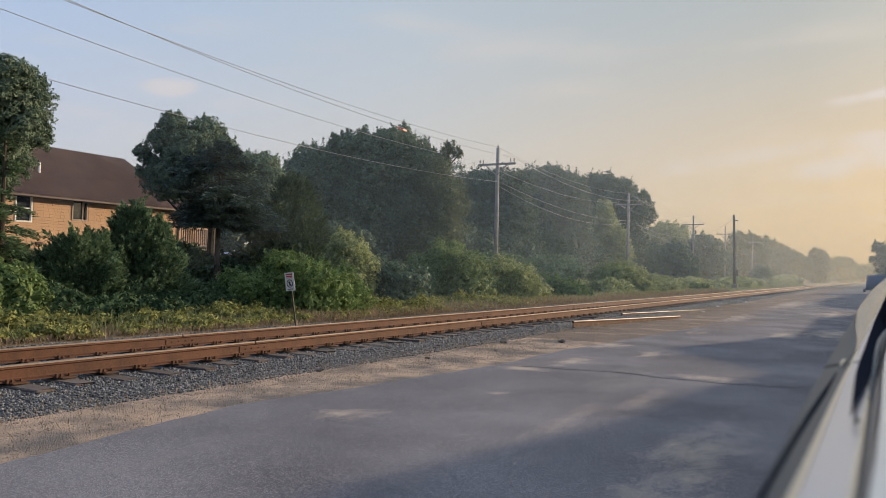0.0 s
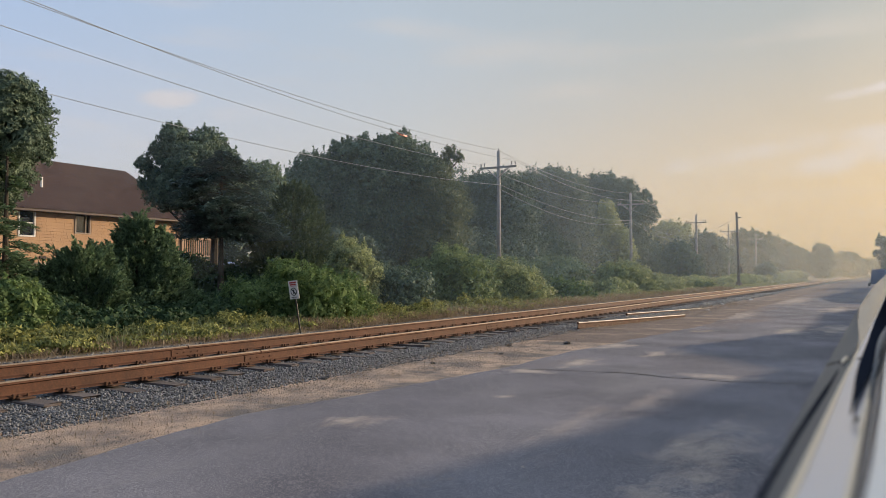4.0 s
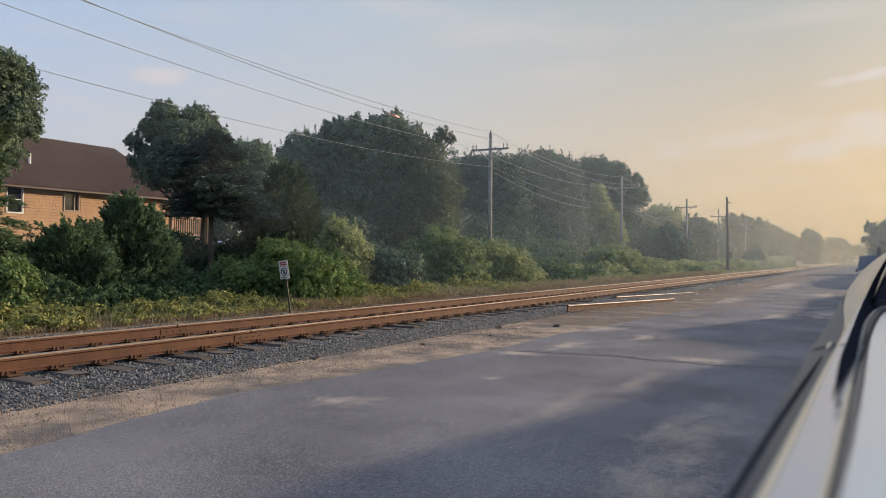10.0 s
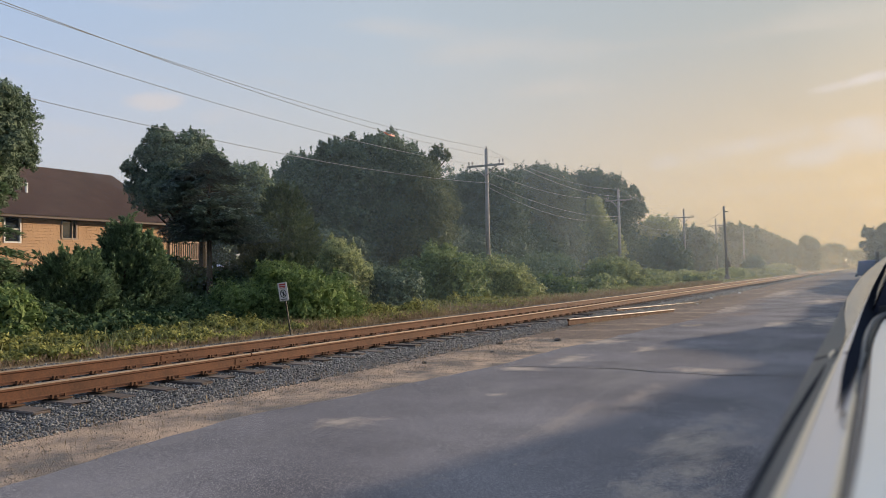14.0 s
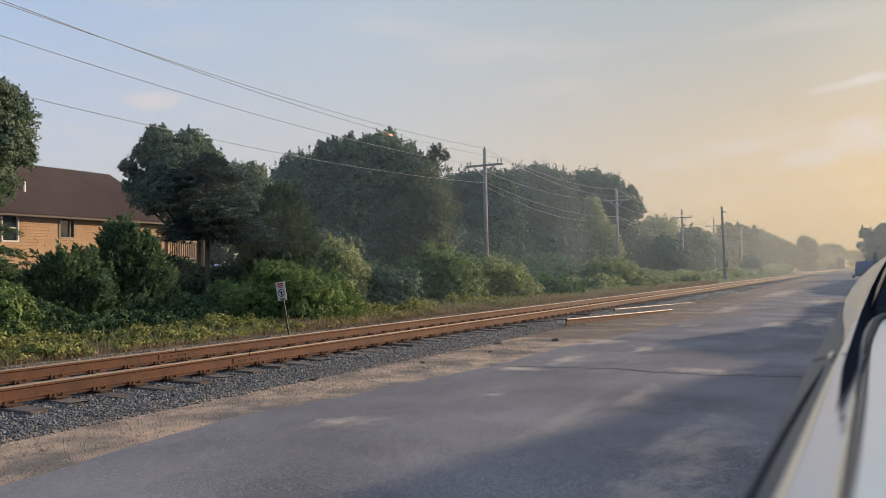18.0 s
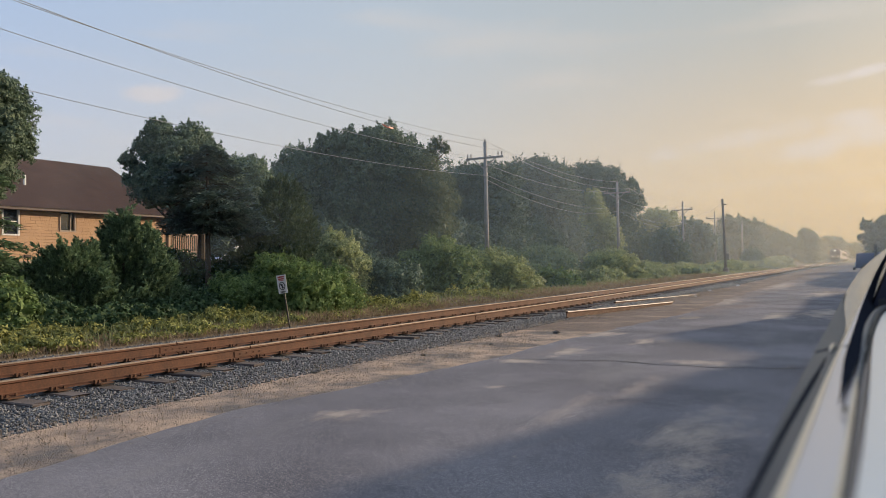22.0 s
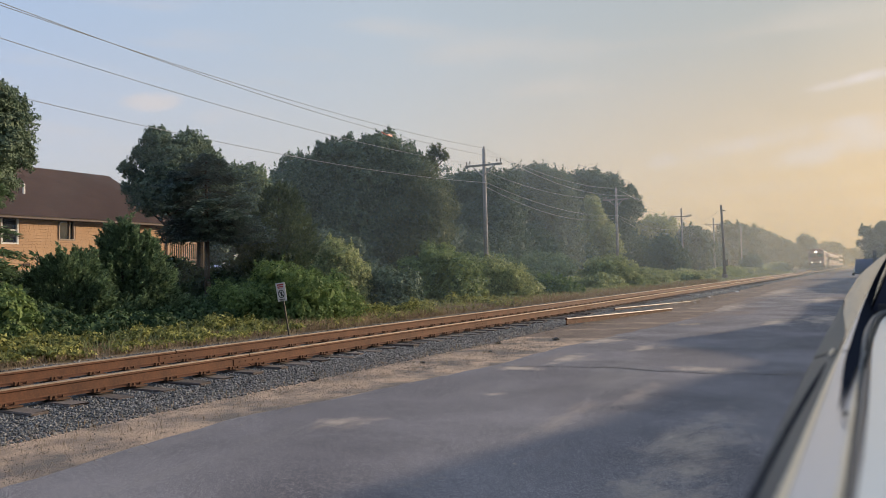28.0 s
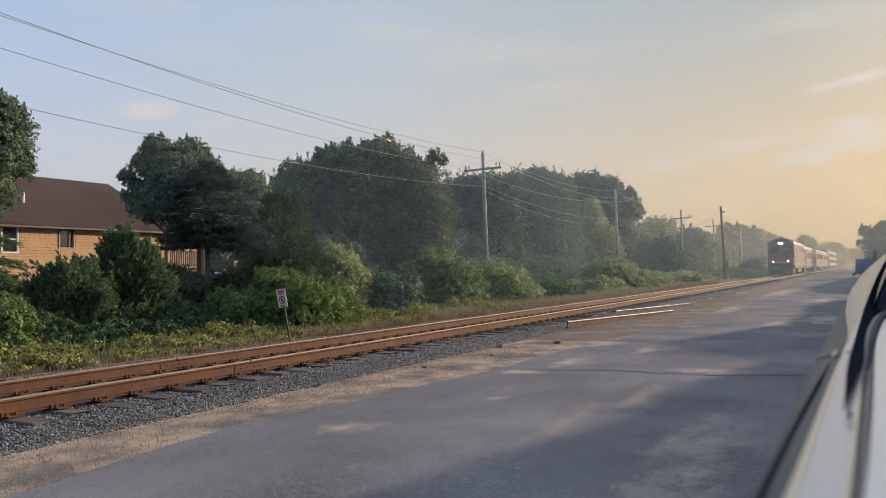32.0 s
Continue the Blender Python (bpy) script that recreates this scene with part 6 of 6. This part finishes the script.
WEDGE = ([-0.03, -0.035, -0.047, -0.051, -0.056, -0.056, -0.049, -0.038, -0.02, 0.008], [-0.105, -0.105, -0.106, -0.107, -0.104, -0.084, -0.049, -0.012, 0.03, 0.07])


def on(line, y, dx=0.0, dz=0.0):
    """A place on one of the long lines, smoothed between its knots."""
    w = [(y + k * 0.06, c) for k, c in ((-2, 1), (-1, 2), (0, 3), (1, 2), (2, 1))]
    return Vector((sum(c * float(np.interp(v, LINE_Y, line[0])) for v, c in w) / 9 + dx, y, EYE + sum(c * float(np.interp(v, LINE_Y, line[1])) for v, c in w) / 9 + dz))


def between(y, a, b, bulge, n=7):
    """Points from line a to line b, arched by bulge metres outwards and up."""
    p, q = on(a, y), on(b, y)
    return [p.lerp(q, k / n) + Vector((-0.5, 0, 0.8)) * bulge * 4 * (k / n) * (1 - k / n) for k in range(n + 1)]


def ribbon(y0, y1, n, points):
    bm = bmesh.new()
    rings = [[bm.verts.new(p) for p in points(y)] for y in np.linspace(y0, y1, n)]
    for r, q in zip(rings, rings[1:]):
        for i in range(len(r) - 1):
            bm.faces.new((r[i], r[i + 1], q[i + 1], q[i]))
    return bm


def skirt(y):
    p = on(OUTER, y)
    drop = [(-0.006, -0.012), (-0.012, -0.05), (-0.02, -0.2), (-0.016, -0.45), (0.01, -0.66), (0.08, -0.8)]
    return [p + Vector((dx, 0, dz)) for dx, dz in reversed(drop)]


def flank(y, bulge):
    return skirt(y) + between(y, OUTER, RIDGE, bulge)


bed_side = part("bed_side", ribbon(-1.3, 1.145, 30, lambda y: flank(y, 0.001)), SIDEG, pickup, "lower side, dark grey for the reflected road", smooth=True)
bed_rail = part("bed_rail", ribbon(-1.3, 1.145, 30, lambda y: between(y, RIDGE, INNER, 0.0016)), LILAC, bed_side, "pale silver bed rail", smooth=True)
# thin cream tubes imitate the sky's highlight on both rail edges
part("edge_highlight", tube(bmesh.new(), [on(RIDGE, y, 0.0, -0.0012) for y in np.linspace(-1.3, 1.3, 30)], [0.0032] * 24 + [0.003, 0.0027, 0.0024, 0.002, 0.0015, 0.001], 10), SHINE, bed_side, "bright highlight added along the rail's edge", smooth=True)
part("inner_highlight", tube(bmesh.new(), [on(INNER, y, -0.002, -0.0012) for y in np.linspace(-1.3, 0.95, 24)], [0.0026] * 24, 8), SHINE, bed_side, smooth=True)
part("side_moulding", tube(bmesh.new(), [on(OUTER, y).lerp(on(RIDGE, y), 0.10 + 0.5 * smooth01(0.3, 1.05, y)) + Vector((0, 0, 0.0006)) for y in np.linspace(-1.3, 1.06, 24)], [0.0022] * 19 + [0.0024, 0.0026, 0.0028, 0.002, 0.001], 8), NAVY, bed_side, "thin black side moulding", smooth=True)


def wedge_row(y):
    k = smooth01(0.60, 1.05, y)
    p, q = on(WEDGE, y, 0, 0.0045), on(INNER, y, -0.0035, 0.0045)
    m = p.lerp(q, 0.5)
    return [m.lerp(p, k), m.lerp(p, k * 0.5) + Vector((0, 0, 0.0008)), m.lerp(q, k * 0.5) + Vector((0, 0, 0.0008)), m.lerp(q, k)]


# matte dark wedge stands in for the cab mirrored in the rail
part("rail_reflection", ribbon(0.66, 3.35, 36, wedge_row), NAVY, bed_side, "dark reflection of the cab along the rail", smooth=True)
part("rail_seal", sweep(bmesh.new(), [(-0.0225, -0.113), (-0.0215, -0.105), (-0.017, -0.105), (-0.012, -0.115)], [lambda a, b, y=y: (a + on(INNER, y).x + 0.0235, y, EYE + b) for y in np.linspace(-1.3, 1.3, 24)]), SEALB, pickup, "brown rubber seal of the bed cover", smooth=True)
cab_side = part("cab_side", ribbon(1.148, 3.38, 36, lambda y: flank(y, 0.001 + 0.012 * smooth01(1.3, 2.0, y))), SILVER, pickup, "pale rounded cab side", smooth=True)
# narrowing dark strip imitates the reflection low on the cab side
part("lower_reflection", ribbon(1.15, 1.85, 16, lambda y: [on(OUTER, y).lerp(on(RIDGE, y), f) + Vector((-0.5, 0, 0.8)) * (0.0015 + (0.004 + 0.048 * smooth01(1.3, 2.0, y)) * f * (1 - f)) for f in [k / 6 * (0.9 - 0.65 * smooth01(1.25, 1.85, y)) for k in range(7)]]), SIDEG, cab_side, "dark reflection painted along the cab side", smooth=True)
part("cab_shoulder", ribbon(1.148, 3.38, 36, lambda y: between(y, RIDGE, WEDGE, 0.001)), LILAC, cab_side, smooth=True)
part("fender", ribbon(3.386, 4.9, 16, lambda y: [Vector((dx + 0.25 * smooth01(4.0, 4.9, y) ** 2, y, EYE + dz - 0.14 * smooth01(4.0, 4.9, y))) for dx, dz in ((0.06, -0.94), (-0.02, -0.9), (-0.085, -0.72), (-0.105, -0.45), (-0.1, -0.22), (-0.08, -0.14), (-0.04, -0.11), (0.05, -0.1))]), SILVER, pickup, smooth=True)


def cover_at(u, y):
    """A place on the bed cover, u metres in from its edge: a low crown."""
    return (-0.0155 - 0.012 * smooth01(0.4, 1.3, y) + 0.9 * u, y, EYE - 0.104 + 0.012 * smooth01(0.9, 1.65, y) + 0.03 * (1 - math.exp(-14 * u)))


EDGE = [(0.0, 1.26), (0.0015, 1.38), (0.0045, 1.50), (0.0095, 1.585), (0.018, 1.625), (0.04, 1.64), (0.12, 1.65), (0.4, 1.655), (0.9, 1.655), (1.6, 1.64)]
bm = bmesh.new()
rows = [[bm.verts.new(cover_at(u, -1.2 + (f + 1.2) * (k / 11) ** 0.6)) for k in range(12)] for u, f in EDGE]
for p, q in zip(rows, rows[1:]):
    for i in range(11):
        bm.faces.new((p[i], p[i + 1], q[i + 1], q[i]))
bed_cover = part("bed_cover", bm, COVERW, pickup, "white vinyl bed cover", smooth=True)
for name, grow, rad, material, label in (("cover_groove", 0.006, 0.005, RUBBER, "black groove round the cover"), ("cover_seal", 0.016, 0.006, SEALG, "grey rubber seal round the cover")):
    pts = [(x - grow * (0.7 if u < 0.03 else 0.0), y + grow * (0.3 if u < 0.004 else 2.0), z - 0.001) for u, (x, y, z) in [(u, cover_at(u, f)) for u, f in EDGE]]
    pts = [(-0.029, 0.78 if grow > 0.01 else 0.95, EYE - 0.105)] + pts
    part(name, tube(bmesh.new(), pts, [rad * 0.15, rad * 0.6] + [rad] * (len(pts) - 2), 8), material, bed_cover, label, smooth=True)
part("front_bulkhead", boxm(-0.03, 1.6, 1.685, 1.70, 0.6, EYE - 0.07), RUBBER, pickup)
# cab: leaning sides, dark rear window, silver edges
CAB = [(-0.045, -0.085), (-0.016, -0.011), (0.0245, 0.09), (0.07, 0.16), (0.14, 0.22), (0.30, 0.27), (0.80, 0.29), (1.30, 0.27), (1.46, 0.22), (1.53, 0.13), (1.60, -0.085)]
bm = bmesh.new()
vs = [bm.verts.new((a + 0.004, 1.725, EYE + b)) for a, b in CAB]
bm.faces.new(vs)
part("rear_window", bm, DARKGLASS, pickup, "dark tinted rear cab window")
st = [lambda a, b, y=y, k=k: (0.78 + (a - 0.78) * k, y, EYE + b * (1 if b < 0 else k)) for y, k in ((1.73, 1.0), (2.0, 1.01), (2.6, 1.0))]
part("cab_roof", sweep(bmesh.new(), CAB, st, closed=False), SILVER, pickup, "silver cab roof and pillars", smooth=True)
part("cab_edge", tube(bmesh.new(), [(a + 0.002, 1.722, EYE + b) for a, b in CAB[2:-1]], [0.013] * (len(CAB) - 3), 8), SILVER, pickup, "silver edge of the cab", smooth=True)
bm = bmesh.new()
vs = [bm.verts.new(c) for c in ((0.03, 3.25, EYE - 0.06), (1.55, 3.25, EYE - 0.06), (1.42, 2.6, EYE + 0.23), (0.16, 2.6, EYE + 0.23))]
bm.faces.new(vs)
bmesh.ops.solidify(bm, geom=bm.faces[:], thickness=0.008)
part("windscreen", bm, DARKGLASS, pickup)
for s, x in ((1, 0.0), (-1, 1.56)):
    bm = bmesh.new()
    vs = [bm.verts.new(c) for c in ((x - 0.02 * s, 1.9, EYE - 0.07), (x - 0.02 * s, 3.15, EYE - 0.06), (x + 0.08 * s, 2.62, EYE + 0.17), (x + 0.08 * s, 1.95, EYE + 0.17))]
    bm.faces.new(vs)
    bmesh.ops.solidify(bm, geom=bm.faces[:], thickness=0.006)
    part("side_window", bm, DARKGLASS, pickup)
bm = bmesh.new()
bmesh.ops.create_uvsphere(bm, u_segments=12, v_segments=8, radius=1.0, matrix=Matrix.Translation((-0.0325, 0.655, EYE - 0.1045)) @ Matrix.Diagonal((0.0018, 0.014, 0.0012, 1)))
part("rail_plug", bm, RUBBER, bed_side, "small black rubber plug", smooth=True)
bm = bmesh.new()
bmesh.ops.create_uvsphere(bm, u_segments=12, v_segments=8, radius=1.0, matrix=Matrix.Translation((-0.074, 1.15, EYE - 0.1095)) @ Matrix.Diagonal((0.003, 0.045, 0.0035, 1)))
part("side_lamp", bm, SHINE, bed_side, "small bright side lamp", smooth=True)
# bonnet, tail and the far side
bm = bmesh.new()
prof = [(math.copysign(abs(math.cos(q)) ** 0.4, math.cos(q)), abs(math.sin(q)) ** 0.8) for q in np.linspace(0, math.pi, 25)]
st = []
for y, w, h in ((3.25, 0.82, 0.09), (3.6, 0.83, 0.11), (4.2, 0.82, 0.12), (4.6, 0.76, 0.09), (4.85, 0.66, 0.04), (4.95, 0.56, 0.0)):
    st.append(lambda a, b, y=y, w=w, h=h: (0.78 + a * w, y, EYE - 0.15 + b * h))
sweep(bm, prof, st, closed=False)
part("bonnet", bm, SILVER, pickup, "rounded silver bonnet", smooth=True)
part("nose", boxm(0.02, 1.55, 4.45, 5.02, 0.42, 1.205, 0.06), SILVER, pickup)
part("far_side", boxm(1.52, 1.68, -1.3, 4.7, 0.42, EYE - 0.09, 0.06), SILVER, pickup, smooth=True)
part("tailgate", boxm(-0.02, 1.58, -1.38, -1.31, 0.6, EYE - 0.09, 0.02), SILVER, pickup, smooth=True)
part("chassis", boxm(0.1, 1.46, -1.2, 4.6, 0.4, 0.55), BLACKP, pickup)
for x in (0.05, 1.52):
    for y in (-0.3, 3.9):
        w = part("wheel", tube(bmesh.new(), [(x - 0.12, y, 0.39), (x - 0.1, y, 0.39), (x + 0.1, y, 0.39), (x + 0.12, y, 0.39)], [0.33, 0.39, 0.39, 0.33], 20), RUBBER, pickup)
        part("rim", tube(bmesh.new(), [(x - 0.125, y, 0.39), (x + 0.125, y, 0.39)], [0.22, 0.22], 16), CHROME, w)


# ---- train ----
def loft_section(w, h0, h1, r, n=6):
    """Cross-section of a body: upright sides and a rounded roof."""
    pts = [(-w, h0), (-w, h1 - r)]
    pts += [(-w * math.cos(q * math.pi / (2 * n)) if q else -w, h1 - r + r * math.sin(q * math.pi / (2 * n))) for q in range(1, n + 1)]
    return pts + [(-a, b) for a, b in reversed(pts[:-1])]


def bogie(parent, y, wheels):
    b = part("truck_frame", boxm(-1.15, 1.15, y - 1.5, y + 1.5, 0.35, 0.85, 0.06), BLACKP, parent, "black running gear")
    for wy in wheels:
        for s in (-1, 1):
            part("wheel", tube(bmesh.new(), [(s * 0.69, y + wy, 0.46), (s * 0.72, y + wy, 0.46), (s * 0.82, y + wy, 0.46)], [0.49, 0.46, 0.45], 20), BLACKP, b)


def locomotive():
    t = thing("locomotive", TRACK_X, 0, RAIL_TOP, "dark red diesel locomotive with lit headlamps", "locomotive", "train")
    sec = loft_section(1.5, 1.2, 4.5, 0.75)
    bm = sweep(bmesh.new(), sec, [lambda a, b, y=y, k=k, d=d: (a * k, y, b - d * max(0, b - 2.4)) for y, k, d in ((0.35, 0.93, 0.14), (0.5, 0.97, 0.05), (0.9, 1.0, 0.0), (4.4, 1.0, 0.0))])
    part("cab", bm, MAROON, t, "dark red cab")
    bm = sweep(bmesh.new(), loft_section(1.48, 1.2, 4.35, 0.6), [lambda a, b, y=y: (a, y, b) for y in (4.42, 10.5, 17.0)])
    part("engine_hood", bm, CREAM, t, "tan body side with dark red louvres")
    bm = sweep(bmesh.new(), loft_section(1.46, 1.0, 2.3, 0.25), [lambda a, b, y=y, k=k: (a * k, y, b) for y, k in ((-0.35, 0.88), (-0.15, 0.97), (0.42, 1.0))])
    part("nose", bm, MAROON, t)
    part("frame", boxm(-1.5, 1.5, -0.1, 17.1, 0.85, 1.2, 0.03), BLACKP, t)
    part("snowplough", sweep(bmesh.new(), [(-1.4, 0.12), (1.4, 0.12), (1.4, 0.95), (-1.4, 0.95)], [lambda a, b: (a * 0.9, -0.62 + 0.15 * b, b), lambda a, b: (a, -0.2, b)]), BLACKP, t, "black front plough")
    part("pilot_plate", boxm(-1.3, 1.3, -0.44, -0.33, 0.95, 1.5, 0.03), BLACKP, t, "black plate under the nose")
    part("front_sill", boxm(-0.78, 0.78, -0.42, -0.34, 1.56, 1.64, 0.01), STAINLESS, t, "bright sill across the nose")
    part("coupler", boxm(-0.14, 0.14, -0.9, -0.3, 0.75, 1.0, 0.03), BLACKP, t)
    for s in (-1, 1):
        part("windscreen", boxm(s * 0.68 - 0.5, s * 0.68 + 0.5, 0.27, 0.36, 2.75, 3.45, 0.04), GLASS, t)
        part("ditch_lamp", tube(bmesh.new(), [(s * 0.80, -0.42, 1.72), (s * 0.80, -0.34, 1.72)], [0.085, 0.085], 12), DITCH, t, "lit ditch lamp")
        part("side_window", boxm(s * 1.49 - 0.02, s * 1.49 + 0.02, 1.6, 2.9, 2.7, 3.4), GLASS, t)
        for k in range(6):
            part("louvre", boxm(s * 1.485 - 0.02, s * 1.485 + 0.02, 5.2 + k * 1.9, 6.6 + k * 1.9, 2.9, 3.7), MAROON, t)
        for k in range(2):
            part("handrail", tube(bmesh.new(), [(s * 1.3, -0.2 + k * 4.5, 1.3), (s * 1.45, -0.2 + k * 4.5, 2.4)], [0.025, 0.025], 5), CHROME, t)
        part("sill_stripe", boxm(s * 1.505 - 0.006, s * 1.505 + 0.006, 0.9, 17.0, 1.25, 1.5), STAINLESS, t)
    hl = part("headlamp_housing", boxm(-0.34, 0.34, 0.2, 0.45, 3.62, 3.95, 0.05), BLACKP, t)
    for s in (-1, 1):
        part("headlamp", tube(bmesh.new(), [(s * 0.13, 0.15, 3.82), (s * 0.13, 0.22, 3.82)], [0.095, 0.095], 12), LAMP, hl, "lit round headlamp")
    part("horn", boxm(-0.25, 0.25, 1.2, 1.6, 4.5, 4.68, 0.04), BLACKP, t)
    for y in (10.2, 12.4, 14.6):
        part("roof_fan", tube(bmesh.new(), [(0, y, 4.3), (0, y, 4.5)], [0.7, 0.66], 18), BLACKP, t)
    part("fuel_tank", boxm(-1.3, 1.3, 6.5, 10.5, 0.3, 0.85, 0.1), BLACKP, t)
    bogie(t, 3.2, (-0.95, 0.95))
    bogie(t, 13.8, (-0.95, 0.95))
    return t


def coach(bilevel):
    t = thing("coach", TRACK_X, 0, RAIL_TOP, "tan passenger coach with a row of windows", "coach", "train")
    top = 4.75 if bilevel else 4.15
    bm = sweep(bmesh.new(), loft_section(1.52, 1.0, top, 0.7), [lambda a, b, y=y, k=k: (a * k, y, b) for y, k in ((0.3, 0.96), (0.6, 1.0), (24.9, 1.0), (25.2, 0.96))])
    part("body", bm, STAINLESS if bilevel else CREAM, t)
    part("underframe", boxm(-1.35, 1.35, 0.2, 25.3, 0.75, 1.02, 0.03), BLACKP, t)
    for s in (-1, 1):
        for z0 in ((1.6, 3.0) if bilevel else (2.2,)):
            for k in range(13):
                part("window", boxm(s * 1.52 - 0.015, s * 1.52 + 0.015, 2.4 + k * 1.6, 3.6 + k * 1.6, z0, z0 + 0.8), GLASS, t)
        part("letter_board", boxm(s * 1.525 - 0.006, s * 1.525 + 0.006, 0.7, 24.8, 3.3 if not bilevel else 4.0, 3.5 if not bilevel else 4.15), MAROON, t, "dark red stripe")
        for y in (1.1, 23.4):
            part("door", boxm(s * 1.525 - 0.012, s * 1.525 + 0.012, y, y + 0.9, 1.1, 3.1), MAROON, t)
    part("gangway", boxm(-0.6, 0.6, -0.1, 0.3, 1.0, 3.4, 0.05), RUBBER, t)
    bogie(t, 3.6, (-1.2, 1.2))
    bogie(t, 21.6, (-1.2, 1.2))
    return t


loco = locomotive()
flat = coach(False)
cars = [(flat, 17.9), (copy_thing(flat, pose(TRACK_X, 43.6, RAIL_TOP)), 43.6), (copy_thing(flat, pose(TRACK_X, 69.3, RAIL_TOP)), 69.3)]
tall = coach(True)
cars += [(tall, 95.0), (copy_thing(tall, pose(TRACK_X, 120.7, RAIL_TOP)), 120.7)]
TRAIN_ROWS = [(0, 612), (6, 520), (9, 474), (13, 416), (17, 358), (19, 327), (21, 294), (23, 258), (25, 222), (28, 172.5), (30, 135.4), (31, 116.9), (32, 98.2)]


# ---- birds crossing the evening sky ----
def bird():
    t = thing("bird", 0, 0, 0, "small dark bird flying across the sky", "bird", "flying birds")
    part("body", tube(bmesh.new(), [(-0.16, 0, 0), (-0.10, 0, 0.01), (0.0, 0, 0.0), (0.10, 0, 0.01), (0.17, 0, 0.0)], [0.008, 0.03, 0.045, 0.03, 0.012], 8), BLACKP, t, smooth=True)
    for s in (-1, 1):
        bm = bmesh.new()
        vs = [bm.verts.new(c) for c in ((-0.06, s * 0.03, 0.02), (0.07, s * 0.03, 0.02), (0.06, s * 0.16, 0.09), (0.02, s * 0.32, 0.06), (-0.04, s * 0.16, 0.085))]
        bm.faces.new(vs)
        bmesh.ops.solidify(bm, geom=bm.faces[:], thickness=0.008)
        part("wing", bm, BLACKP, t)
    part("tail", boxm(0.15, 0.25, -0.03, 0.03, -0.004, 0.004), BLACKP, t)
    for o in t.children:
        o.data.transform(Matrix.Scale(0.75, 4))
    return t


# each bird's place at 25 s or at 27.5 s, and its speed across and up
flight = [(25, -5.9, 8.6, -8.0, 2.1), (25, -3.5, 8.0, -8.2, 2.15), (25, -1.8, 7.9, -8.4, 2.0), (25, 0.2, 8.0, -8.8, 1.95), (25, 1.1, 7.8, -8.9, 1.9), (27.5, -12.1, 16.0, -10.1, 1.2), (27.5, -6.9, 12.4, -7.6, 0.97)]
first = bird()
birds = [first] + [copy_thing(first, pose(0, 120, 10)) for _ in flight[1:]]
# birds that leave to the right in the first second: place at 0.2 s
leaving = [(-6.8, 16.4), (-5.1, 14.4), (0.0, 18.8), (0.1, 15.2)]
early_birds = [copy_thing(first, pose(0, 120, 10)) for _ in leaving]


def motions():
    for ob, (t0, x, z, vx, vz) in zip(birds, flight):
        walk(ob, [(t, pose(x + vx * (t - t0), 120.0, z + vz * (max(t, 18.0) - t0))) for t in (0, 18, 24, 28, 32)])
    for k, (ob, (x, z)) in enumerate(zip(early_birds, leaving)):
        walk(ob, [(t, pose(x + (7.1 - 0.3 * k) * (t - 0.2), 120.0, z + 0.75 * (t - 0.2))) for t in (0, 2, 32)])
    for ob, back in [(loco, 0.0)] + cars:
        walk(ob, [(t, pose(TRACK_X, y + back, RAIL_TOP)) for t, y in TRAIN_ROWS])


motions()
